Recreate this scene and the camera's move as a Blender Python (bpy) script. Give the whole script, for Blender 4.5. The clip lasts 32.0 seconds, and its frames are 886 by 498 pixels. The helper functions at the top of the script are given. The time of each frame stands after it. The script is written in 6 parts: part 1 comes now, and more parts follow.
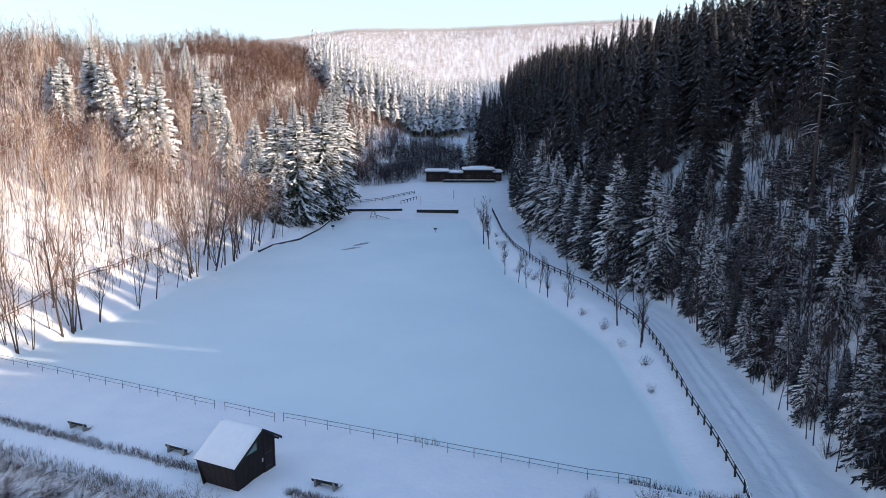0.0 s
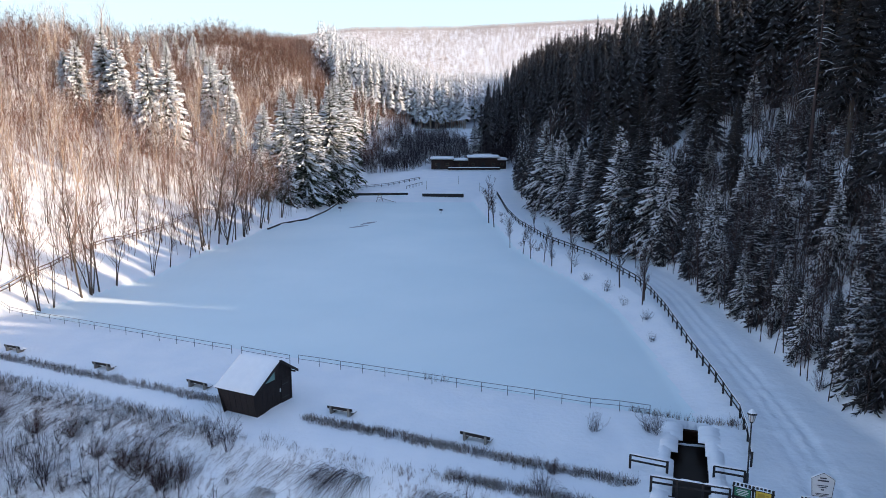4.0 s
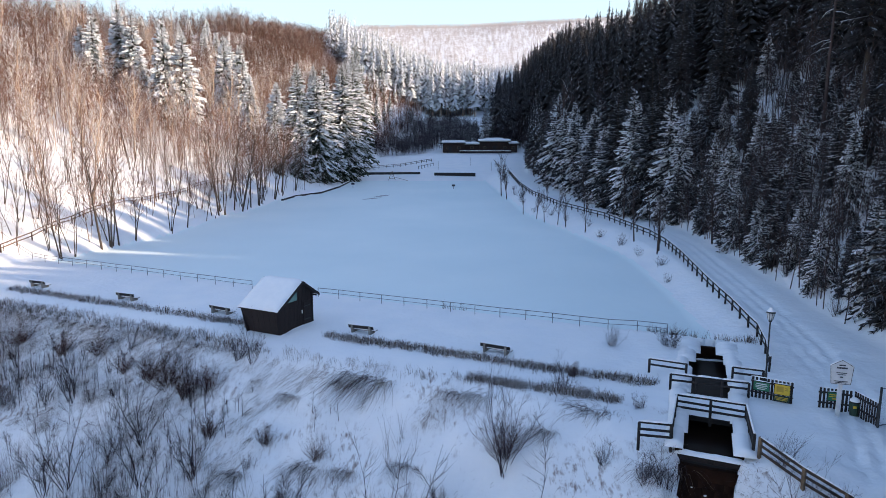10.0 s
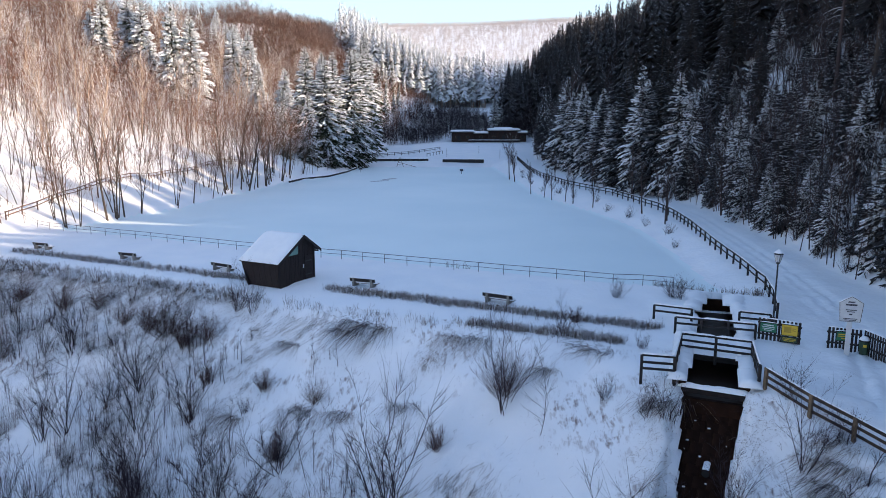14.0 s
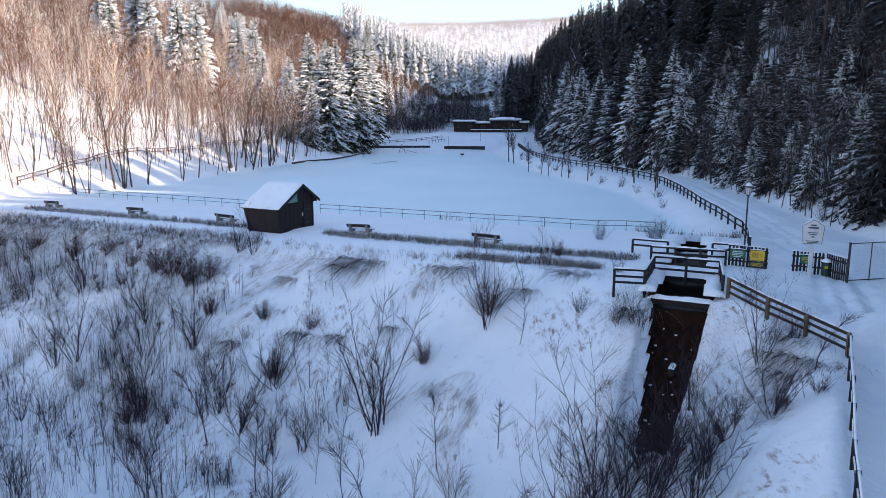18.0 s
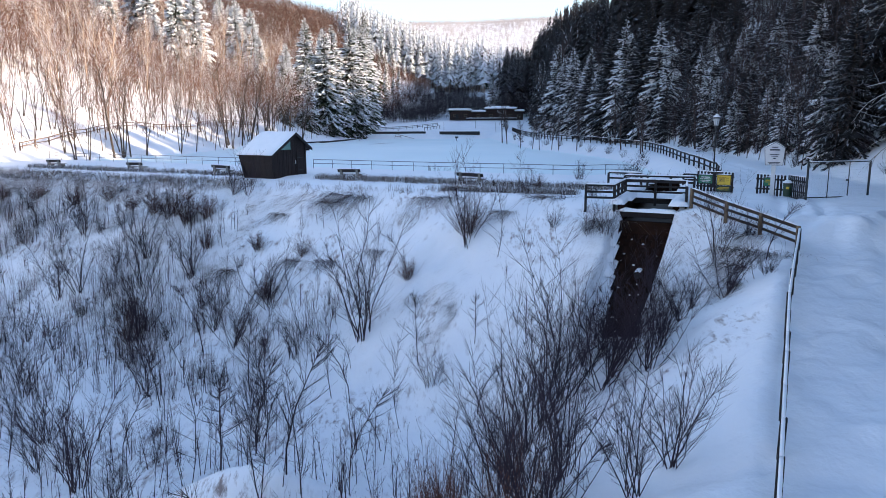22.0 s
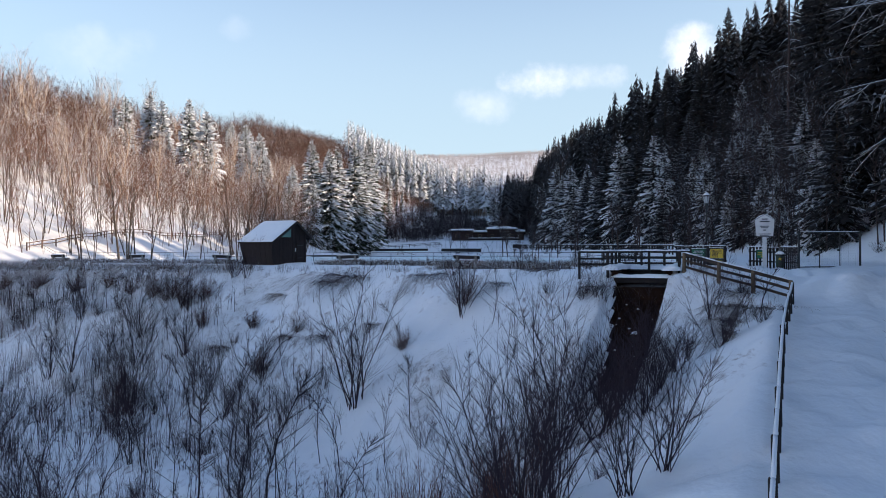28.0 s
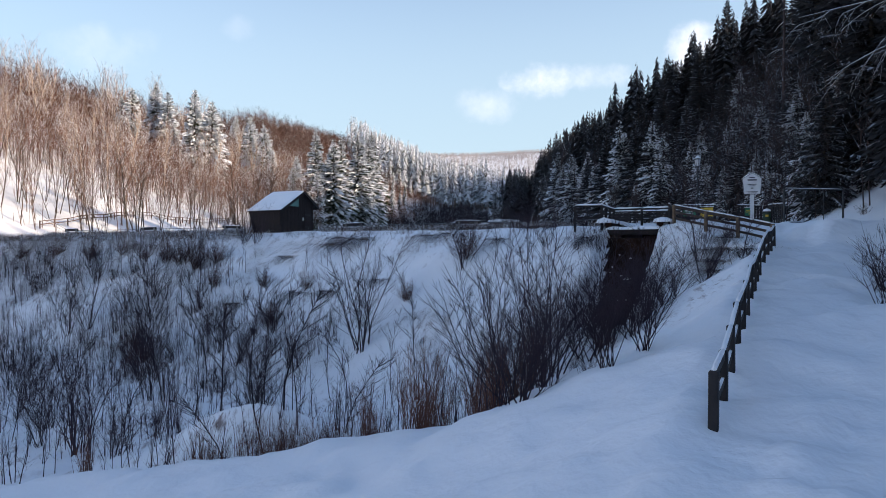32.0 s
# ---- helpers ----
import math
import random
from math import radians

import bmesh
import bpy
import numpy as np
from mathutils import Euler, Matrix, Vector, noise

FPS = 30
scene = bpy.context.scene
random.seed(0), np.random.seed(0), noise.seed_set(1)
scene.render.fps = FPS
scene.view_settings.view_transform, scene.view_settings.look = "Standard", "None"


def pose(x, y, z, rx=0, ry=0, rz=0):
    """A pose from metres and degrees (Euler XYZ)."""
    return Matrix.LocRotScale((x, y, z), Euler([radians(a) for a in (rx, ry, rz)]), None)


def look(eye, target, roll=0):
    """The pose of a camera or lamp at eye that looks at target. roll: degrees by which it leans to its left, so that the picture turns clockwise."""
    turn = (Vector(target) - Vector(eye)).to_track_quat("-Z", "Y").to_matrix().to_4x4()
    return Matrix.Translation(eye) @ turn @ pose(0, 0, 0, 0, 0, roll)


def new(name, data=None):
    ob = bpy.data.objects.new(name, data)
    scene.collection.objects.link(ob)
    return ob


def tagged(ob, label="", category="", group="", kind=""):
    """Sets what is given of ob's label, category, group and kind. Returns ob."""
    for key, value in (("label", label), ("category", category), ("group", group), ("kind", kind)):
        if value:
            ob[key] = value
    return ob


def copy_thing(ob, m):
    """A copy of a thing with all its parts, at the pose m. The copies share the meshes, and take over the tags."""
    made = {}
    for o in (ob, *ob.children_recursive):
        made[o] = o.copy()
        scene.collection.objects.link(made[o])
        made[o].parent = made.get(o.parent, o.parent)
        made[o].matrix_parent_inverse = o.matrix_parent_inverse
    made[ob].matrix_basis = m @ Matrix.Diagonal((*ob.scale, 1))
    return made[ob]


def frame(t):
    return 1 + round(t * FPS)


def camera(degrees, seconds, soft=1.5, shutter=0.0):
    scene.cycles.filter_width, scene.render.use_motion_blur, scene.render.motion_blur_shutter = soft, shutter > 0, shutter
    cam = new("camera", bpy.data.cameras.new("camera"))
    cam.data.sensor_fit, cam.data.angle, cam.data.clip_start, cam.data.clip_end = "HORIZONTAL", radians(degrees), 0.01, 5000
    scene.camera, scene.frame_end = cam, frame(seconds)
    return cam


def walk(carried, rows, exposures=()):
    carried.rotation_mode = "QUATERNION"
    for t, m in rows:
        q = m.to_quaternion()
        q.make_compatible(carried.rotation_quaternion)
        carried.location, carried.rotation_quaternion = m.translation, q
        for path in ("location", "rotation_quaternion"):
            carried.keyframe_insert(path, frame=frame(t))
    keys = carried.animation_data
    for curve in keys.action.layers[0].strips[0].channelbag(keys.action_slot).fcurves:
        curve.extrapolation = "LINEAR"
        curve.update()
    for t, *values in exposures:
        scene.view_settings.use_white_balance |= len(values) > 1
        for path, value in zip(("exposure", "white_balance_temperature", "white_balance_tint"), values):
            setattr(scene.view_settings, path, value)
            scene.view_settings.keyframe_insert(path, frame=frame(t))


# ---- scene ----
cam = camera(63.0, 32.0, soft=0.75)
METRES, EYE, TILT, LEAN, TURN = 31.0, 24.0, -10.1, 0.0, 0.0
ROWS = [
    (0.0, 0.0, 0.0, 0.0, 0.0, 0.0, -0.0),
    (0.5, -0.0008, -0.0136, -0.0173, 0.02, 0.0, 0.02),
    (1.0, -0.005, -0.0299, -0.034, 0.01, 0.01, 0.03),
    (1.5, -0.006, -0.0432, -0.0521, 0.04, 0.01, 0.06),
    (2.0, -0.0072, -0.0529, -0.0687, 0.1, 0.02, 0.06),
    (2.5, -0.0084, -0.0614, -0.0859, 0.15, 0.02, 0.05),
    (3.0, -0.0091, -0.0659, -0.1037, 0.2, 0.02, 0.02),
    (3.5, -0.0103, -0.0715, -0.1217, 0.26, 0.01, 0.01),
    (5.5, -0.0189, -0.0906, -0.1872, 0.44, -0.01, -0.04),
    (6.0, -0.0208, -0.0936, -0.2017, 0.5, -0.0, -0.06),
    (6.5, -0.0233, -0.095, -0.2177, 0.53, 0.01, -0.07),
    (7.0, -0.0257, -0.0986, -0.2336, 0.6, -0.0, -0.08),
    (7.5, -0.0273, -0.1016, -0.2487, 0.69, 0.01, -0.1),
    (8.0, -0.0297, -0.1044, -0.2633, 0.77, 0.02, -0.12),
    (8.5, -0.0319, -0.1068, -0.2784, 0.84, 0.0, -0.13),
    (9.0, -0.0337, -0.1051, -0.2932, 0.9, 0.02, -0.14),
    (9.5, -0.036, -0.1037, -0.306, 0.95, 0.01, -0.14),
    (10.0, -0.0373, -0.1005, -0.3192, 1.0, 0.01, -0.15),
    (10.5, -0.0375, -0.097, -0.3325, 1.06, 0.0, -0.15),
    (11.0, -0.039, -0.0935, -0.3451, 1.13, -0.0, -0.16),
    (11.5, -0.0405, -0.0907, -0.3588, 1.21, -0.02, -0.17),
    (12.0, -0.0393, -0.0883, -0.3729, 1.32, -0.02, -0.19),
    (12.5, -0.0352, -0.0859, -0.3862, 1.46, -0.02, -0.23),
    (13.0, -0.0307, -0.0836, -0.3992, 1.59, -0.03, -0.25),
    (13.5, -0.0255, -0.0813, -0.4121, 1.7, -0.04, -0.28),
    (14.0, -0.0202, -0.0796, -0.4246, 1.8, -0.04, -0.31),
    (14.5, -0.0145, -0.0804, -0.4379, 1.89, -0.06, -0.33),
    (16.5, 0.0075, -0.113, -0.4961, 2.09, -0.03, -0.37),
    (17.0, 0.0082, -0.1273, -0.5133, 2.12, -0.03, -0.39),
    (17.5, 0.0102, -0.1422, -0.5313, 2.17, -0.03, -0.41),
    (18.0, 0.0131, -0.1575, -0.5502, 2.19, -0.02, -0.43),
    (18.5, 0.0153, -0.1735, -0.5696, 2.22, -0.02, -0.41),
    (19.0, 0.0195, -0.1871, -0.589, 2.25, 0.01, -0.41),
    (19.5, 0.0256, -0.1945, -0.6071, 2.24, 0.02, -0.39),
    (20.0, 0.0279, -0.1984, -0.6235, 2.16, 0.04, -0.34),
    (20.5, 0.0309, -0.2051, -0.642, 2.12, 0.03, -0.29),
    (21.0, 0.0353, -0.2122, -0.6593, 2.11, 0.03, -0.26),
    (21.5, 0.0403, -0.2209, -0.6744, 2.12, 0.01, -0.22),
    (22.0, 0.0457, -0.2295, -0.6899, 2.12, 0.02, -0.19),
    (22.5, 0.0492, -0.2368, -0.6993, 2.12, 1.65, -0.17),
    (23.0, 0.0503, -0.2383, -0.7076, 2.08, 8.21, -0.17),
    (23.5, 0.048, -0.2371, -0.7171, 2.09, 10.11, -0.17),
    (24.0, 0.0463, -0.2343, -0.7246, 2.13, 10.12, -0.17),
    (24.5, 0.0469, -0.2335, -0.7325, 2.16, 10.11, -0.19),
    (25.0, 0.0478, -0.2311, -0.7409, 2.18, 10.12, -0.21),
    (25.5, 0.0498, -0.2278, -0.7491, 2.22, 10.13, -0.22),
    (27.5, 0.0621, -0.2209, -0.7842, 2.36, 10.17, -0.3),
    (28.0, 0.061, -0.2248, -0.7944, 2.39, 10.16, -0.31),
    (28.5, 0.0596, -0.2305, -0.8056, 2.42, 10.18, -0.32),
    (29.0, 0.0586, -0.238, -0.8174, 2.45, 10.19, -0.32),
    (29.5, 0.0595, -0.2465, -0.8302, 2.49, 10.19, -0.31),
    (30.0, 0.0623, -0.2579, -0.8442, 2.52, 10.18, -0.33),
    (30.5, 0.0653, -0.27, -0.8585, 2.53, 10.16, -0.35),
    (31.0, 0.0664, -0.2757, -0.868, 2.53, 10.16, -0.36),
    (31.5, 0.0654, -0.2761, -0.8768, 2.54, 10.15, -0.38),
    (32.0, 0.0634, -0.2755, -0.8866, 2.56, 10.14, -0.39),
]
walk(cam, [(t, pose(0, 0, EYE, TILT, LEAN, TURN) @ pose(METRES * x, METRES * y, METRES * z, 90 + pitch, roll, yaw)) for t, x, y, z, yaw, pitch, roll in ROWS], exposures=[(0, 1.06, 6480, 13), (12, 1.06, 6380, 13), (22, 1.36, 6340, 13), (23, 1.08, 6340, 13), (23.8, 0.70, 6340, 13), (32, 0.68, 6340, 13)])

# ---- sky, sun ----
SUN_EL, SUN_AZ = radians(20.9), radians(-13.0)       # azimuth turned from +x towards +y
SUN_DIR = Vector((math.cos(SUN_EL) * math.cos(SUN_AZ), math.cos(SUN_EL) * math.sin(SUN_AZ), math.sin(SUN_EL)))
world = bpy.data.worlds.new("winter_sky")
scene.world = world
world.use_nodes = True
wn, wl = world.node_tree.nodes, world.node_tree.links
wn.clear()
sky = wn.new("ShaderNodeTexSky")
sky.sky_type, sky.sun_disc = "NISHITA", False
sky.sun_elevation, sky.sun_rotation = SUN_EL, radians(90) - SUN_AZ
sky.altitude, sky.air_density, sky.dust_density, sky.ozone_density = 500, 1.0, 0.9, 0.6
bg = wn.new("ShaderNodeBackground")
bg.inputs["Strength"].default_value = 0.15
geo = wn.new("ShaderNodeTexCoord")


def wmath(op, a, b=None):
    n = wn.new("ShaderNodeMath")
    n.operation = op
    for i, q in enumerate((a, b)):
        if q is None:
            continue
        if isinstance(q, (int, float)):
            n.inputs[i].default_value = q
        else:
            wl.new(q, n.inputs[i])
    return n.outputs[0]


def cloud(px, pz, w, h, amount):
    """A soft cloud round the direction (px, 1, pz), w by h in tangent units."""
    sep = wn.new("ShaderNodeSeparateXYZ")
    wl.new(geo.outputs["Generated"], sep.inputs[0])
    yy = wmath("MAXIMUM", sep.outputs[1], 0.05)
    dx = wmath("DIVIDE", wmath("SUBTRACT", wmath("DIVIDE", sep.outputs[0], yy), px), w)
    dz = wmath("DIVIDE", wmath("SUBTRACT", wmath("DIVIDE", sep.outputs[2], yy), pz), h)
    r2 = wmath("ADD", wmath("MULTIPLY", dx, dx), wmath("MULTIPLY", dz, dz))
    core = wmath("SUBTRACT", 1.0, r2)
    nz = wn.new("ShaderNodeTexNoise")
    nz.inputs["Scale"].default_value, nz.inputs["Detail"].default_value, nz.inputs["Roughness"].default_value = 22.0, 5.0, 0.62
    wl.new(geo.outputs["Generated"], nz.inputs["Vector"])
    m = wmath("ADD", core, wmath("MULTIPLY", wmath("SUBTRACT", nz.outputs["Fac"], 0.55), 2.6))
    mr = wn.new("ShaderNodeMapRange")
    mr.interpolation_type = "SMOOTHSTEP"
    mr.inputs["From Min"].default_value, mr.inputs["From Max"].default_value = -0.2, 1.9
    mr.inputs["To Min"].default_value, mr.inputs["To Max"].default_value = 0.0, amount
    wl.new(m, mr.inputs["Value"])
    return mr.outputs["Result"]


mask = None
for c in ((0.082, 0.232, 0.06, 0.03, 0.66), (0.165, 0.235, 0.05, 0.022, 0.42), (0.300, 0.268, 0.05, 0.045, 0.75), (-0.53, 0.285, 0.09, 0.04, 0.16), (0.02, 0.2, 0.05, 0.03, 0.3), (-0.33, 0.31, 0.03, 0.02, 0.10)):
    k = cloud(*c)
    mask = k if mask is None else wmath("MAXIMUM", mask, k)
mixc = wn.new("ShaderNodeMix")
mixc.data_type = "RGBA"
wl.new(mask, mixc.inputs["Factor"])
veil = wn.new("ShaderNodeMix")
veil.data_type = "RGBA"
haze = wn.new("ShaderNodeMapRange")       # pale haze that thins out upwards from the horizon
haze.interpolation_type = "SMOOTHSTEP"
haze.inputs["From Min"].default_value, haze.inputs["From Max"].default_value = 0.12, 0.52
haze.inputs["To Min"].default_value, haze.inputs["To Max"].default_value = 0.8, 0.0
hsep = wn.new("ShaderNodeSeparateXYZ")
wl.new(geo.outputs["Generated"], hsep.inputs[0])
wl.new(hsep.outputs[2], haze.inputs["Value"])
wl.new(haze.outputs["Result"], veil.inputs["Factor"])
veil.inputs["B"].default_value = (2.48, 3.24, 3.65, 1)
wl.new(sky.outputs[0], veil.inputs["A"])
wl.new(veil.outputs["Result"], mixc.inputs["A"])
mixc.inputs["B"].default_value = (7.4, 6.95, 6.9, 1)
wl.new(mixc.outputs["Result"], bg.inputs["Color"])
wout = wn.new("ShaderNodeOutputWorld")
wl.new(bg.outputs[0], wout.inputs[0])

sun_data = bpy.data.lights.new("sun", "SUN")
sun_data.energy, sun_data.angle, sun_data.color = 3.8, radians(0.6), (1.0, 0.77, 0.53)
sun = new("sun", sun_data)
sun.matrix_world = look(SUN_DIR * 300, (0, 0, 0))


# ---- materials ----
def mat(name, col, col2=None, scale=4.0, rough=0.8, bump=0.3, bump_scale=None, metal=0.0, dist=0.02, rand=0.0, stretch=None):
    m = bpy.data.materials.new(name)
    m.use_nodes = True
    n, l = m.node_tree.nodes, m.node_tree.links
    b = n["Principled BSDF"]
    b.inputs["Roughness"].default_value, b.inputs["Metallic"].default_value = rough, metal
    tc = n.new("ShaderNodeTexCoord")
    vec = tc.outputs["Object"]
    if stretch:
        mp = n.new("ShaderNodeMapping")
        mp.inputs["Scale"].default_value = stretch
        l.new(vec, mp.inputs["Vector"])
        vec = mp.outputs["Vector"]
    big, fine = n.new("ShaderNodeTexNoise"), n.new("ShaderNodeTexNoise")
    big.inputs["Scale"].default_value, big.inputs["Detail"].default_value = scale, 6.0
    fine.inputs["Scale"].default_value, fine.inputs["Detail"].default_value = bump_scale or scale * 7, 5.0
    l.new(vec, big.inputs["Vector"])
    l.new(vec, fine.inputs["Vector"])
    ramp = n.new("ShaderNodeMapRange")
    ramp.inputs["From Min"].default_value, ramp.inputs["From Max"].default_value = 0.3, 0.7
    l.new(big.outputs["Fac"], ramp.inputs["Value"])
    mx = n.new("ShaderNodeMix")
    mx.data_type = "RGBA"
    mx.inputs["A"].default_value, mx.inputs["B"].default_value = (*col, 1), (*(col2 or col), 1)
    l.new(ramp.outputs["Result"], mx.inputs["Factor"])
    out = mx.outputs["Result"]
    if rand:
        oi, hs = n.new("ShaderNodeObjectInfo"), n.new("ShaderNodeHueSaturation")
        mr = n.new("ShaderNodeMapRange")
        mr.inputs["To Min"].default_value, mr.inputs["To Max"].default_value = 1 - rand, 1 + rand
        l.new(oi.outputs["Random"], mr.inputs["Value"])
        l.new(mr.outputs["Result"], hs.inputs["Value"])
        l.new(out, hs.inputs["Color"])
        out = hs.outputs["Color"]
    l.new(out, b.inputs["Base Color"])
    if bump:
        bp = n.new("ShaderNodeBump")
        bp.inputs["Strength"].default_value, bp.inputs["Distance"].default_value = bump, dist
        l.new(fine.outputs["Fac"], bp.inputs["Height"])
        l.new(bp.outputs["Normal"], b.inputs["Normal"])
    return m


SNOW = mat("snow", (0.79, 0.83, 0.88), (0.86, 0.88, 0.91), 0.35, 0.75, 0.6, 2.2, dist=0.12)
POND_SNOW = mat("snow_on_pond_ice", (0.70, 0.82, 0.86), (0.77, 0.87, 0.90), 0.06, 0.7, 0.10, 1.2, dist=0.05)
SNOW_CAP = mat("snow_cap", (0.82, 0.85, 0.89), (0.87, 0.89, 0.92), 2.0, 0.7, 0.4, 9.0, dist=0.03)
# needle colour holds the light: darker for the shaded slope, brighter for sunlit
NEEDLE_SHADED = mat("spruce_needles_shaded", (0.014, 0.014, 0.016), (0.034, 0.031, 0.034), 1.2, 0.85, 0.0, rand=0.35)
NEEDLE_SUNLIT = mat("spruce_needles_sunlit", (0.022, 0.034, 0.016), (0.045, 0.058, 0.026), 1.2, 0.85, 0.0, rand=0.35)
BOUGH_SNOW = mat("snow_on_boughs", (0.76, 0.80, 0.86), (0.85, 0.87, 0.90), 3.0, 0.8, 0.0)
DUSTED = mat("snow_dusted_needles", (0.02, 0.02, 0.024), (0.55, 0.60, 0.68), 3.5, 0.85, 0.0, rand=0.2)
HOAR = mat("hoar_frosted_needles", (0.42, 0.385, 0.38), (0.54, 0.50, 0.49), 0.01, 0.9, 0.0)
BARK = mat("spruce_bark", (0.045, 0.034, 0.028), (0.09, 0.07, 0.055), 3.0, 0.9, 0.8, 14, stretch=(1, 1, 0.2))
ALDER = mat("alder_bark", (0.066, 0.040, 0.030), (0.18, 0.115, 0.085), 1.3, 0.9, 0.5, 12, rand=0.3, stretch=(1, 1, 0.25))
BIRCH = mat("birch_bark", (0.33, 0.24, 0.18), (0.60, 0.49, 0.40), 1.6, 0.85, 0.4, 12, rand=0.2, stretch=(1, 1, 0.4))
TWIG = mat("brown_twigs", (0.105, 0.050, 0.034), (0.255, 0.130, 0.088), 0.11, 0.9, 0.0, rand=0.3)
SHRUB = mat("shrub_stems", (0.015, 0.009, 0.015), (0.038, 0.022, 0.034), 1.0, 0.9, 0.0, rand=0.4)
# darker copy of the brown twigs: the slope's shade is put into the colour
SHADE_TWIG = mat("brown_twigs_shaded", (0.030, 0.020, 0.020), (0.070, 0.045, 0.042), 0.4, 0.9, 0.0)
SHRUB_RED = mat("reddish_shrub_stems", (0.040, 0.017, 0.017), (0.085, 0.036, 0.032), 1.0, 0.9, 0.0, rand=0.3)
RUST = mat("rust_brown_bracken", (0.075, 0.030, 0.020), (0.16, 0.065, 0.042), 1.0, 0.9, 0.0, rand=0.3)
STRAW = mat("dry_grass", (0.16, 0.12, 0.09), (0.30, 0.24, 0.18), 0.8, 0.9, 0.0)
WOOD_DARK = mat("dark_stained_boards", (0.006, 0.003, 0.003), (0.017, 0.008, 0.007), 2.0, 0.8, 0.6, 20, stretch=(6, 6, 0.6), rand=0.25)
WOOD_RAIL = mat("weathered_rail_wood", (0.009, 0.008, 0.009), (0.028, 0.023, 0.023), 3.0, 0.85, 0.5, 24, rand=0.25)
WOOD_TAN = mat("tan_rail_wood", (0.10, 0.068, 0.042), (0.21, 0.145, 0.09), 2.5, 0.8, 0.5, 22, rand=0.2)
METAL_GREY = mat("grey_painted_steel", (0.10, 0.12, 0.14), (0.17, 0.19, 0.21), 5.0, 0.5, 0.2, metal=0.3)
DARK_METAL = mat("dark_steel", (0.02, 0.024, 0.028), (0.05, 0.055, 0.06), 5.0, 0.5, 0.2, metal=0.4)
WET_STONE = mat("wet_stone", (0.009, 0.0042, 0.0028), (0.034, 0.016, 0.010), 0.9, 0.7, 0.9, 5.0, dist=0.06)
WATER = mat("dark_water", (0.009, 0.005, 0.0035), (0.018, 0.010, 0.007), 0.5, 0.35, 0.15, 2.0)
WET_STONE.node_tree.nodes["Principled BSDF"].inputs["Specular IOR Level"].default_value = 0.06
WATER.node_tree.nodes["Principled BSDF"].inputs["Specular IOR Level"].default_value = 0.06
CONCRETE = mat("old_concrete", (0.16, 0.15, 0.14), (0.28, 0.27, 0.25), 1.0, 0.9, 0.5, 12)
WHITE_PAINT = mat("white_paint", (0.55, 0.56, 0.58), (0.66, 0.67, 0.68), 3.0, 0.5, 0.1)
GREEN_PAINT = mat("green_board_paint", (0.01, 0.13, 0.07), (0.02, 0.17, 0.09), 3.0, 0.5, 0.1)
YELLOW_PAINT = mat("yellow_board_paint", (0.55, 0.36, 0.02), (0.65, 0.44, 0.04), 3.0, 0.5, 0.1)
DARK_GREEN = mat("dark_green_plastic", (0.01, 0.035, 0.02), (0.02, 0.055, 0.03), 3.0, 0.45, 0.1)
BLACK = mat("black_void", (0.008, 0.008, 0.009), (0.015, 0.015, 0.016), 2.0, 0.7, 0.2)
GLASS_LAMP = mat("frosted_lamp_glass", (0.5, 0.52, 0.54), (0.6, 0.62, 0.64), 3.0, 0.25, 0.0)
INK = mat("dark_lettering", (0.03, 0.035, 0.05), (0.05, 0.055, 0.07), 3.0, 0.6, 0.0)


# thin snow over combed dry grass on the dam face
SLOPE_SNOW = mat("snow_over_dry_grass", (0.78, 0.82, 0.87), (0.86, 0.88, 0.91), 0.35, 0.75, 0.5, 2.6, dist=0.12)
sn_, sl_ = SLOPE_SNOW.node_tree.nodes, SLOPE_SNOW.node_tree.links
s_bsdf = sn_["Principled BSDF"]
s_mix = s_bsdf.inputs["Base Color"].links[0].from_socket
s_tc, s_map = sn_.new("ShaderNodeTexCoord"), sn_.new("ShaderNodeMapping")
s_map.inputs["Rotation"].default_value, s_map.inputs["Scale"].default_value = (0, 0, radians(-2)), (1.0, 0.36, 0.5)
sl_.new(s_tc.outputs["Object"], s_map.inputs["Vector"])
s_out = []
for s_scale, s_lo, s_hi, s_vec in ((3.4, 0.51, 0.66, s_map.outputs["Vector"]), (0.2, 0.48, 0.60, s_tc.outputs["Object"])):
    nz_, mr_ = sn_.new("ShaderNodeTexNoise"), sn_.new("ShaderNodeMapRange")
    nz_.inputs["Scale"].default_value, nz_.inputs["Detail"].default_value, nz_.inputs["Roughness"].default_value = s_scale, 9.0, 0.68
    mr_.inputs["From Min"].default_value, mr_.inputs["From Max"].default_value = s_lo, s_hi
    sl_.new(s_vec, nz_.inputs["Vector"])
    sl_.new(nz_.outputs["Fac"], mr_.inputs["Value"])
    s_out.append(mr_.outputs["Result"])
s_mul, s_fin = sn_.new("ShaderNodeMath"), sn_.new("ShaderNodeMix")
s_mul.operation, s_fin.data_type = "MULTIPLY", "RGBA"
sl_.new(s_out[0], s_mul.inputs[0])
sl_.new(s_out[1], s_mul.inputs[1])
sl_.new(s_mul.outputs[0], s_fin.inputs["Factor"])
sl_.new(s_mix, s_fin.inputs["A"])
s_fin.inputs["B"].default_value = (0.24, 0.195, 0.19, 1)
sl_.new(s_fin.outputs["Result"], s_bsdf.inputs["Base Color"])


